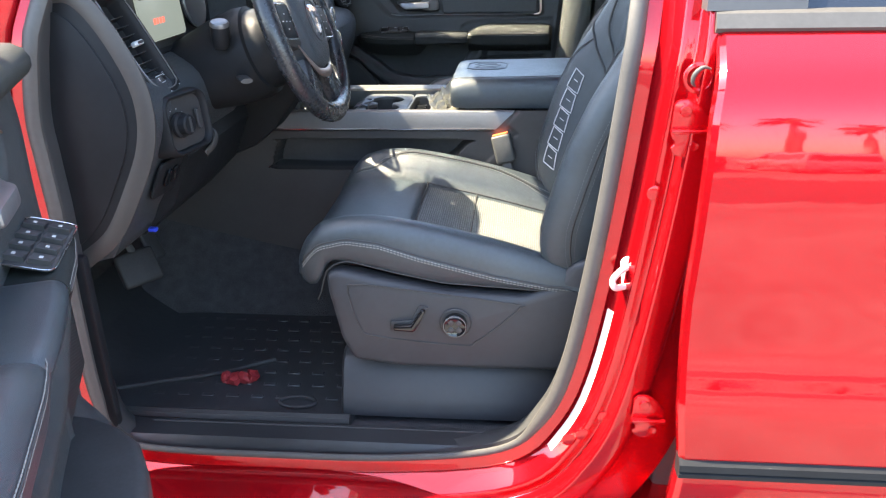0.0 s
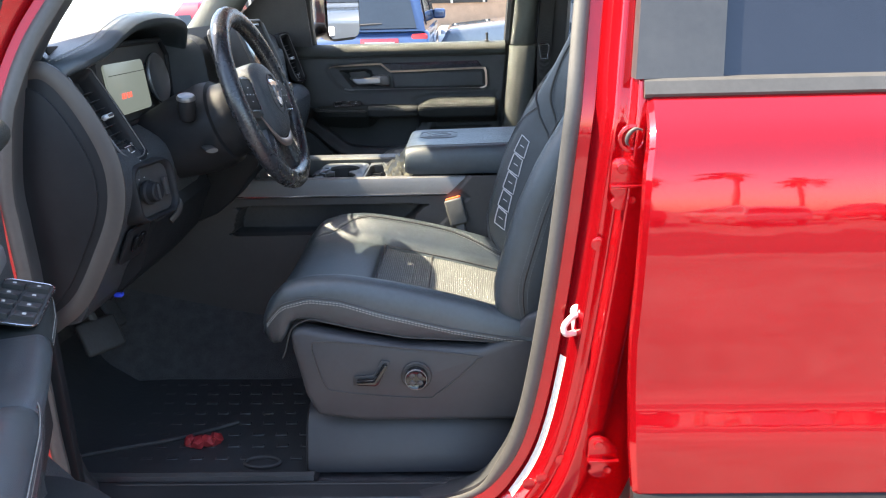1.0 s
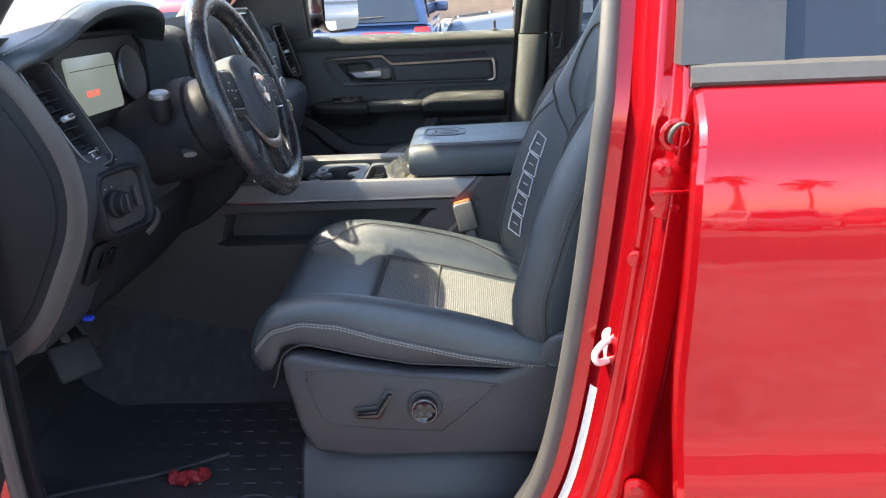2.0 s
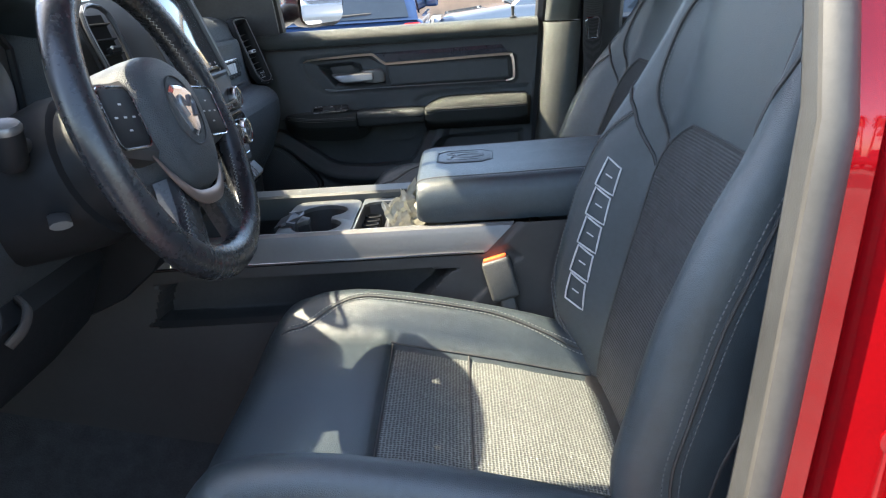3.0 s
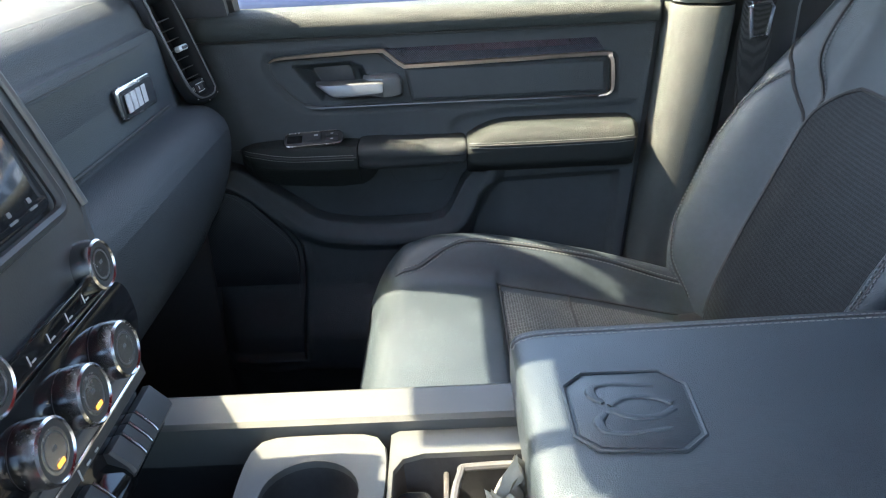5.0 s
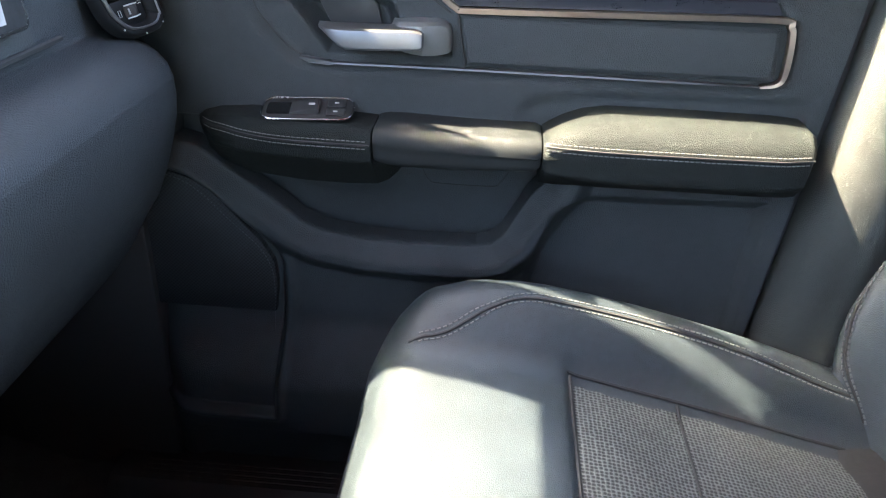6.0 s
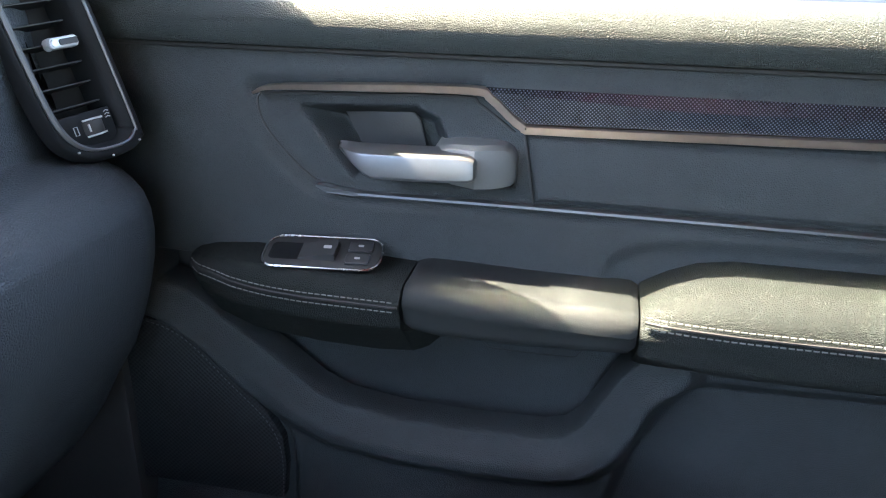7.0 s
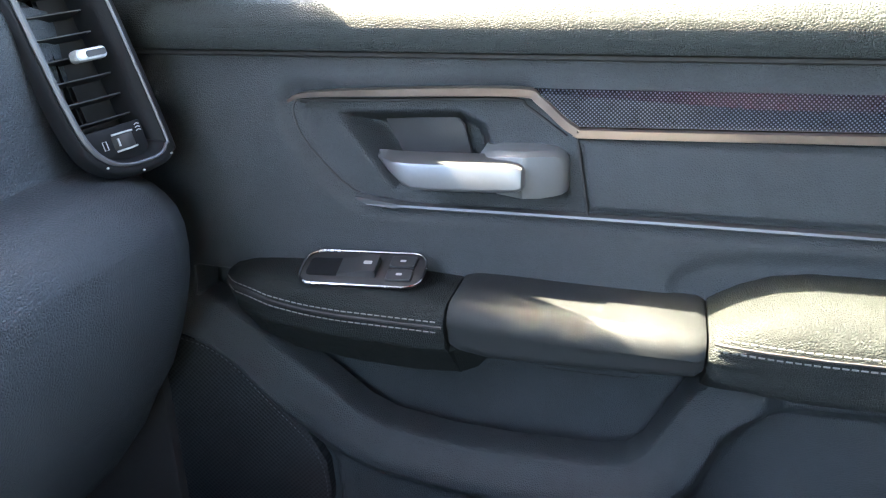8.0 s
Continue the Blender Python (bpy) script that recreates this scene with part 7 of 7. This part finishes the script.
part("embossed_outline", tube([EMB + Vector((x, y, 0)) for x, y in octa], 0.0017, 6, closed=True), LEATHER, lb, "embossed octagon outline")
for sgn in (-1, 1):
    horn = smooth_path([EMB + Vector((x, sgn * y, 0.001)) for x, y in ((-0.020, 0.006), (-0.027, 0.016), (-0.024, 0.026), (-0.010, 0.030), (0.010, 0.028), (0.022, 0.026))], 5)
    part("embossed_relief", tube(horn, [0.0022 + 0.0022 * math.sin(math.pi * min(1, i / 12)) for i in range(len(horn))], 8, flat=0.55, side=(0, 0, 1)), LEATHER, lb)
    brow = smooth_path([EMB + Vector((x, sgn * y, 0.001)) for x, y in ((-0.016, 0.002), (-0.006, 0.010), (0.008, 0.013), (0.020, 0.010), (0.030, 0.003))], 5)
    part("embossed_relief", tube(brow, 0.0030, 8, flat=0.5, side=(0, 0, 1)), LEATHER, lb)

# crumpled paper in the tray
pr = random.Random(11)
paper = thing("crumpled_paper", (-0.165, 1.925, 1.096), "crumpled white paper slips standing in the tray", "paper")
for cx, cy, ang, w, h in ((-0.172, 1.905, 0.35, 0.090, 0.078), (-0.160, 1.925, 0.9, 0.075, 0.092), (-0.150, 1.900, 1.5, 0.060, 0.066)):
    rows = []
    ph = pr.uniform(0, 6)
    tip = [0.006 * math.sin(j * 0.7 + ph) + 0.004 * math.sin(j * 1.9 + 2 * ph) - 0.010 * abs(j / 8.5 - 1) for j in range(18)]
    for i in range(16):
        row = []
        for j in range(18):
            u, v = i / 15, j / 17 - 0.5
            fold = 0.005 * math.sin(v * 14 + u * 3.1 + ang * 9) + 0.0030 * math.sin(u * 9 + v * 23 + ang) + 0.003 * math.sin(u * 21 - v * 13)
            ww = w * (0.55 + 0.45 * u)
            p = Vector((math.cos(ang) * v * ww - fold * math.sin(ang), math.sin(ang) * v * ww + fold * math.cos(ang), u * (h + tip[j])))
            p += Vector((pr.uniform(-1, 1), pr.uniform(-1, 1), pr.uniform(-1, 1))) * 0.0006
            row.append(Vector((cx, cy, 1.096)) + p)
        rows.append(row)
    part("paper_slip", loft(rows, closed=False, caps=False), PAPER, paper, sharp=40)
single("folded_card", rbox(-0.045, 0.045, -0.032, 0.032, -0.0012, 0.0012, 0.0008, 1, Matrix.Translation((-0.145, 1.862, 1.104)) @ Matrix.Rotation(radians(20), 4, "Z") @ Matrix.Rotation(radians(-12), 4, "Y")), CARDGLARE, "white folded card lying in the console tray", "card")

# ---- rear door and the fittings on the pillar ----
rd = thing("rear_door", (0.75, 1.0, 0.5), "closed glossy red rear door of the pickup truck", "car door")
RY = ((0.48, 1.020), (0.60, 0.990), (0.72, 0.968), (0.79, 0.957), (0.84, 0.955), (0.88, 0.954), (0.91, 0.953), (0.93, 0.954), (0.945, 0.956), (0.965, 0.962), (0.98, 0.967), (1.00, 0.970), (1.03, 0.972), (1.10, 0.974), (1.20, 0.979), (1.27, 0.986), (1.32, 0.9945), (1.35, 1.004), (1.375, 1.022), (1.395, 1.050), (1.41, 1.085))


def skin_y(z):
    return (interp(RY, z - 0.02) + interp(RY, z - 0.01) + 2 * interp(RY, z) + interp(RY, z + 0.01) + interp(RY, z + 0.02)) / 6


def front_x(z):
    return interp(((0.48, 0.235), (0.74, 0.228), (0.82, 0.234), (0.92, 0.224), (1.08, 0.223), (1.16, 0.228), (1.32, 0.236), (1.41, 0.250)), z)


def door_skin(u, v):
    z = 0.48 + 0.93 * v
    x = front_x(z) + (1.24 - front_x(z)) * u
    if u == 0:
        return (x + 0.006, skin_y(z) + 0.030, z)
    if u < 0.011:
        return (x, skin_y(z) + 0.006, z)
    return (x, skin_y(z), z)


us = [0, 0.005, 0.012, 0.02, 0.05, 0.1, 0.2, 0.35, 0.5, 0.7, 0.85, 1.0]
part("door_skin", loft([[Vector(door_skin(u, j / 70)) for j in range(71)] for u in us], closed=False, caps=False), RED, rd, "glossy red door skin", sharp=25)
part("door_edge", loft([[Vector((front_x(z) + a, skin_y(z) + b, z)) for z in np.linspace(0.48, 1.405, 40)] for a, b in ((0.006, 0.030), (0.012, 0.06), (0.05, 0.085))], closed=False, caps=False), RED, rd)
part("belt_moulding", loft([[Vector((x, y, z)) for y, z in ((1.075, 1.408), (1.070, 1.414), (1.078, 1.431), (1.084, 1.434), (1.12, 1.434), (1.12, 1.408))] for x in (0.250, 0.255, 1.2, 1.24)]), SEAL, rd, "grey rubber moulding under the window", sharp=30)
part("window_post", loft([[Vector((x, y + tumble(z), z)) for x, y in ((x0, 1.066), (x0 + 0.125, 1.078), (x0 + 0.125, 1.10), (x0, 1.10))] for z, x0 in ((1.434, 0.238), (1.6, 0.256), (1.9, 0.288))]), PLASTIC, rd, "grey window post")
part("rear_glass", loft([[Vector((x, 1.092 + tumble(z), z)) for x in (0.345 + 0.2 * (z - 1.434), 1.24)] for z in (1.434, 1.6, 1.88)], closed=False, caps=False), TINTED, rd, "dark tinted side window")
part("side_moulding", loft([[Vector((x, y, z)) for y, z in ((0.955, 0.818), (0.947, 0.821), (0.946, 0.828), (0.950, 0.830), (0.946, 0.832), (0.947, 0.842), (0.955, 0.847), (0.975, 0.847), (0.975, 0.818))] for x in (0.236, 0.24, 1.24)]), DARKPLASTIC, rd, "black side moulding", sharp=30)


def hinge(x, y, z):
    upper = [(-0.019, 0.0), (0.030, 0.0), (0.030, 0.016), (0.020, 0.028), (0.010, 0.037), (0.0, 0.041), (-0.011, 0.040), (-0.017, 0.034)]
    lower = [(-0.018, -0.003), (-0.016, -0.012), (-0.012, -0.016), (-0.012, -0.021), (-0.017, -0.025), (-0.013, -0.033), (-0.004, -0.038), (0.030, -0.039), (0.030, -0.003)]
    h = part("hinge", prism(upper, (x, y - 0.002, z), (1, 0, 0), (0, 0, 1), 0.007, 0.002), RED, rd, "red painted hinge")
    part("hinge_ledge", prism(rrect(0.050, 0.004, 0.0015), (x + 0.006, y - 0.003, z), (1, 0, 0), (0, 0, 1), 0.014, 0.001), RED, h)
    part("hinge_plate", prism(lower, (x, y + 0.002, z), (1, 0, 0), (0, 0, 1), 0.005, 0.002), RED, h)
    for q, d in (((x - 0.002, y - 0.006, z + 0.026), 1.0), ((x + 0.014, y - 0.001, z - 0.022), 0.8)):
        part("bolt", revolve([(0.0125 * d, 0), (0.0125 * d, 0.0015), (0.0100 * d, 0.002), (0.0082 * d, 0.0025), (0.0080 * d, 0.005), (0.0068 * d, 0.006), (0.001, 0.0056)], 18, axis_at(q, (0, -1, 0))), RED, h)


hinge(0.224, 1.076, 1.285)
hinge(0.205, 1.074, 0.835)
gr = thing("cable_grommet", (0.235, 1.07, 1.35), "round wiring grommet on the pillar", "grommet")
part("collar", revolve([(0.021, 0), (0.020, 0.0012), (0.016, 0.002), (0.013, 0.0005), (0.012, -0.003), (0.001, -0.0035)], 24, axis_at((0.236, 1.074, 1.352), (0, -1, 0))), RED, gr)
# nothing is cut out: a dark disc gives the shade of the opening
part("hole", revolve([(0.0110, -0.0005), (0.009, -0.0002), (0.001, 0.0)], 20, axis_at((0.237, 1.074, 1.351), (0, -1, 0))), DEEP, gr, "dark disc for the shaded hole behind the boot")
part("boot", tube(smooth_path([(0.248, 1.066, 1.365), (0.238, 1.066, 1.367), (0.229, 1.067, 1.359), (0.227, 1.069, 1.348), (0.231, 1.071, 1.342)], 5), [0.001 + 0.0022 * math.sin(math.pi * i / 20) for i in range(21)], 10), SEAL, gr, "grey rubber boot lip")
bt = thing("wiring_boot", (0.22, 1.07, 1.0), "ribbed rubber wiring boot at the hinge side", "wiring boot")
for i in range(7):
    part("rib", revolve([(0.0065, 0), (0.0085, 0.004), (0.0065, 0.008)], 14, axis_at((0.232, 1.085, 1.05 + 0.011 * i), (0.1, -0.1, 1))), RUBBER, bt)
sk = thing("door_striker", (0.146, 1.13, 1.05), "bare steel door striker loop on the pillar", "striker")
part("striker_plate", prism(rrect(0.030, 0.075, 0.012), (0.178, 1.1225, 1.045), (1, 0, 0.05), (-0.12, 0, 1), 0.005, 0.002), STEEL, sk)
part("striker_loop", tube(smooth_path([(0.172, 1.12, 1.066), (0.158, 1.108, 1.062), (0.148, 1.10, 1.052), (0.152, 1.10, 1.040), (0.172, 1.12, 1.034)], 5), 0.005, 10), STEEL, sk)
for z in (1.072, 1.018):
    part("bolt", revolve([(0.008, 0), (0.008, 0.004), (0.005, 0.005)], 6, axis_at((0.180, 1.117, z), (0, -1, 0))), STEEL, sk)
for x, z in ((0.196, 1.19), (0.150, 0.81), (0.118, 0.775), (0.095, 0.765)):
    single("body_plug", revolve([(0.011, 0), (0.011, 0.002), (0.008, 0.003)], 16, axis_at((x, 1.0935 if x > 0.17 else 1.103, z), (0, -1, 0))), RED, "small red body plug on the pillar", "plug", "body plugs")

# white strip along the sloped flange, with the glare put into its colour
low_edge = [(p, n) for p, n in zip(edge, outward) if p.x > 0.02 and 0.755 < p.z < 1.025]
glare_rows = []
for d, y in ((0.0420, 1.1329), (0.0460, 1.1272), (0.0500, 1.1215)):
    glare_rows.append([Vector((p.x + n.x * d, y - 0.0008 + tumble(p.z), p.z + n.z * d)) for p, n in low_edge])
single("pillar_glare", loft(glare_rows, closed=False, caps=False), CARDGLARE, "long white strip with painted glare on the door pillar below the striker", "sticker")

# ---- the parking lot ----
def paint(name, c):
    return mat(name, c, 0.25, 0.2, var=(3, 0.08), coat=1.0)


CARGLASS = mat("car_window_glass", (0.02, 0.025, 0.03), 0.05, spec=0.7, var=(2, 0.15))
TYRE = mat("tyre_rubber", (0.02, 0.02, 0.02), 0.8, var=(20, 0.2))
LAMP = mat("red_lamp", (0.4, 0.02, 0.02), 0.2, var=(20, 0.1))
CLEARLAMP = mat("clear_lamp", (0.7, 0.7, 0.72), 0.15, var=(20, 0.1))
PAINTS = {"navy": paint("navy_paint", (0.03, 0.06, 0.14)), "grey": paint("grey_paint", (0.10, 0.12, 0.15)), "red": paint("bright_red_paint", (0.45, 0.02, 0.03)), "white": paint("white_paint", (0.75, 0.75, 0.75)), "black": paint("black_paint", (0.02, 0.02, 0.022)), "silver": paint("silver_paint", (0.35, 0.36, 0.38))}
SUV = ([(-2.3, 0.35), (-2.35, 0.75), (-2.2, 0.98), (-1.15, 1.08), (2.15, 1.10), (2.3, 0.95), (2.32, 0.40), (2.1, 0.28), (-2.1, 0.28)], [(-1.2, 1.06), (-0.45, 1.62), (0.3, 1.70), (1.7, 1.66), (2.05, 1.50), (2.2, 1.06)])
TRUCK = ([(-2.7, 0.5), (-2.75, 1.0), (-2.6, 1.18), (-1.3, 1.26), (2.8, 1.24), (2.85, 0.65), (2.6, 0.45), (-2.5, 0.42)], [(-1.35, 1.22), (-0.65, 1.82), (0.2, 1.9), (0.85, 1.86), (1.0, 1.22)])


def car(name, label, kind, colour, x, y, heading, lift=0.0):
    low, top = kind
    m = Matrix.Translation((x, y, lift)) @ Matrix.Rotation(radians(heading), 4, "Z")
    c = thing(name, (x, y, 0), label, "car" if kind is SUV else "truck", "parked vehicles")
    W = 0.93
    body = prism(low, (0, W, 0), (1, 0, 0), (0, 0, 1), 2 * W, 0.07, 3)
    body.transform(m)
    part("body", body, PAINTS[colour], c, sharp=30)
    P = smooth_path([(a, 0, b) for a, b in top], 4)
    rings = []
    for s, k in ((-1, 0.0), (-0.97, 0.9), (-0.9, 1.0), (0.9, 1.0), (0.97, 0.9), (1, 0.0)):
        rings.append([m @ Vector((p.x * (1 if k else 1), s * (W - 0.06 - 0.30 * (p.z - 1.1) * 0.55), p.z + 0.03 * k)) for p in P])
    part("cabin", loft(rings), PAINTS[colour], c, sharp=30)
    x0, x1, zt = top[1][0], top[-2][0], top[1][1]
    for s in (-1, 1):
        for a, b in ((x0 - 0.35, 0.25), (0.32, x1 - 0.25)) if kind is SUV else ((x0 - 0.35, 0.10), (0.16, 0.80)):
            g = []
            for q in (0.004, 0.012):
                g.append([m @ Vector((px, s * (W - 0.06 - 0.30 * (pz - 1.1) * 0.55 + q), pz)) for px, pz in ((a, 1.14), (b, 1.14), (b, 1.56 if kind is SUV else 1.72), (max(a + 0.42, a), 1.53 if kind is SUV else 1.68))])
            part("side_window", loft(g), CARGLASS, c)
        part("mirror", rbox(x0 - 0.32, x0 - 0.18, s * (W + 0.02) - 0.10, s * (W + 0.02) + 0.10, 1.12, 1.27, 0.04, 3, m), PAINTS[colour], c)
    for (a, b), nm in (((top[0], top[1]), "windscreen"), ((top[-1], top[-2]), "rear_window")):
        dx, dz = b[0] - a[0], b[1] - a[1]
        n = Vector((-dz, 0, dx)).normalized() if nm == "windscreen" else Vector((dz, 0, -dx)).normalized()
        q = [Vector((a[0] + dx * k, s * (0.78 - 0.10 * k), a[1] + dz * k)) + n * 0.035 for k, s in ((0.12, -1), (0.12, 1), (0.92, 1), (0.92, -1))]
        part(nm, loft([[m @ p for p in q], [m @ (p + n * 0.012) for p in q]]), CARGLASS, c)
    ex = low[4][0] if kind is SUV else 2.82
    for s in (-1, 1):
        part("tail_lamp", rbox(ex - 0.10, ex + 0.10, s * 0.80 - 0.10, s * 0.80 + 0.10, 0.82, 1.06, 0.03, 2, m), LAMP, c)
        part("head_lamp", rbox(low[1][0] - 0.01, low[1][0] + 0.2, s * 0.72 - 0.16, s * 0.72 + 0.16, 0.72, 0.90, 0.03, 2, m), CLEARLAMP, c)
        for wx in (low[0][0] + 0.85, low[5][0] - 0.85):
            r = 0.36
            w = part("wheel", revolve([(0.10, -0.02), (r * 0.62, 0.0), (r * 0.66, 0.02), (r * 0.95, 0.02), (r, -0.03), (r, -0.18), (r * 0.9, -0.22), (0.1, -0.22)], 28, m @ axis_at((wx, s * (W + 0.005), 0.36), (0, s, 0))), TYRE, c)
            part("rim", revolve([(0.03, 0.02), (0.08, 0.012), (r * 0.6, 0.005), (r * 0.62, -0.02)], 20, m @ axis_at((wx, s * (W + 0.006), 0.36), (0, s, 0))), PAINTS["silver"], w)
    return c, m


# row beyond the passenger side
c1, m1 = car("parked_car", "dark blue sport utility car parked with its tail this way", SUV, "navy", -1.35, 11.6, -90)
pl = part("plate", rbox(2.37, 2.385, 0.10, 0.56, 0.87, 1.02, 0.01, 2, m1), PAINTS["red"], c1, "red dealer plate with white bars")
part("plate_bar", rbox(2.386, 2.389, 0.15, 0.51, 0.92, 0.98, 0, 1, m1), WHITEINK, pl)
part("wiper", tube([m1 @ Vector((2.22, -0.2, 1.16)), m1 @ Vector((2.20, 0.35, 1.18))], 0.015, 6), RUBBER, c1)
c2, m2 = car("parked_car", "blue grey car parked side on with a paper in its window", SUV, "grey", 1.95, 12.6, 0)
part("window_sticker", rbox(0.02 - 1.75, 0.32 - 1.75, -0.86, -0.85, 1.18, 1.50, 0, 1, m2 @ Matrix.Translation((1.25, 0.0, 0))), WHITEINK, c2, "white paper in the window")
car("parked_car", "red car parked behind the others", SUV, "red", -4.6, 13.6, -90)
car("parked_truck", "white pickup truck parked down the row", TRUCK, "white", 8.2, 11.8, -90)
car("parked_car", "black car parked down the row", SUV, "black", 5.4, 11.8, -90)
# ahead of the truck
car("parked_car", "red car parked ahead of the truck", SUV, "red", -8.5, 3.8, 80)
car("parked_truck", "white pickup truck parked ahead", TRUCK, "white", -9.5, 7.0, 85)
# behind the walker, seen in the red paint
for x, col, kd, nm, lb in ((-3.0, "white", SUV, "parked_car", "white car in the far row of the lot"), (0.4, "black", SUV, "parked_car", "black car in the far row of the lot"), (3.8, "red", TRUCK, "parked_truck", "red pickup truck in the far row of the lot"), (7.4, "silver", SUV, "parked_car", "silver car in the far row of the lot"), (11.0, "red", SUV, "parked_car", "red car in the far row of the lot")):
    car(nm, lb, kd, col, x, -19.0, 90)
car("parked_truck", "grey pickup truck standing behind", TRUCK, "grey", 13.5, 8.6, 18)
STUCCO2 = mat("sand_stucco", (0.55, 0.46, 0.34), 0.9, grain=(40, 0.4, 0.005), var=(0.8, 0.15))
ob2 = thing("low_building", (36, 20, 0), "sand coloured low building across the lot", "building")
part("wall", rbox(34, 42, 2, 32, 0, 5.0, 0.02), STUCCO2, ob2)
for i in range(5):
    part("window", rbox(33.94, 33.99, 4.5 + 5.4 * i, 7.5 + 5.4 * i, 1.0, 2.8, 0.01), CARGLASS, ob2)

BRICK = mat("tan_brick", (0.42, 0.27, 0.18), 0.85, grain=(30, 0.5, 0.01), var=(2.5, 0.2))
STUCCO = mat("cream_stucco", (0.62, 0.57, 0.50), 0.9, grain=(40, 0.4, 0.005), var=(1.2, 0.1))
bl = thing("showroom_building", (0, 34, 0), "tan brick and stucco building behind the parked cars", "building")
part("wall", rbox(-14, 26, 34, 44, 0, 7.0, 0.02), BRICK, bl, "tan brick wall")
part("parapet", rbox(-14.3, 26.3, 33.7, 44.3, 7.0, 7.6, 0.05), STUCCO, bl)
for i in range(6):
    part("pier", rbox(-12 + 7 * i, -11.2 + 7 * i, 33.7, 34.0, 0, 7.0, 0.03), STUCCO, bl)
    w = part("window", rbox(-10.4 + 7 * i, -6.0 + 7 * i, 33.92, 33.99, 0.9, 3.4, 0.01), CARGLASS, bl)
    for k in range(4):
        part("mullion", rbox(-10.4 + 7 * i + 1.4 * k, -10.3 + 7 * i + 1.4 * k, 33.86, 33.93, 0.9, 3.4, 0.005), STUCCO, w)

LEAFM = mat("palm_leaf", (0.05, 0.085, 0.03), 0.6, var=(4, 0.3))
BARK = mat("palm_bark", (0.18, 0.13, 0.09), 0.9, grain=(25, 0.7, 0.02), var=(5, 0.25))


def palm(x, y, h, seed):
    r = random.Random(seed)
    t = thing("palm_tree", (x, y, 0), "tall palm tree at the edge of the lot", "tree", "palms")
    part("trunk", tube(smooth_path([(x, y, 0), (x + r.uniform(-0.2, 0.2), y, h * 0.5), (x + r.uniform(-0.3, 0.3), y, h)], 8), [0.22 - 0.006 * i for i in range(17)], 10), BARK, t)
    bm = bmesh.new()
    for i in range(46):
        az, el = r.uniform(0, 6.28), r.uniform(-0.9, 1.2)
        d = Vector((math.cos(az) * math.cos(el), math.sin(az) * math.cos(el), math.sin(el)))
        L = r.uniform(1.3, 1.9)
        side = Vector((-math.sin(az), math.cos(az), 0))
        prev = None
        for k in range(7):
            u = k / 6
            p = Vector((x, y, h)) + d * L * u + Vector((0, 0, -0.9 * u * u * (1 - 0.3 * el)))
            w = 0.05 + 0.30 * math.sin(math.pi * min(1, u * 1.1)) * (1 - u * 0.4)
            row = [p - side * w + Vector((0, 0, -0.10 * u)), p, p + side * w + Vector((0, 0, -0.10 * u))]
            row = [bm.verts.new(q) for q in row]
            if prev and k % 2:
                bm.faces.new((prev[0], prev[1], row[1], row[0]))
                bm.faces.new((prev[1], prev[2], row[2], row[1]))
            elif prev:
                bm.faces.new((prev[1], prev[2], row[2], row[1]))
            prev = row
    part("crown", bm, LEAFM, t)


for i, (x, y, h) in enumerate(((-6, -30, 7.5), (2.5, -33, 8.5), (6.5, -31, 6.0), (12, -34, 9.0), (4.4, -40, 8.0), (9.3, -38, 8.5), (16, -36, 7.5), (-14, 14, 8.0), (14, 30, 8.0))):
    palm(x, y, h, 20 + i)
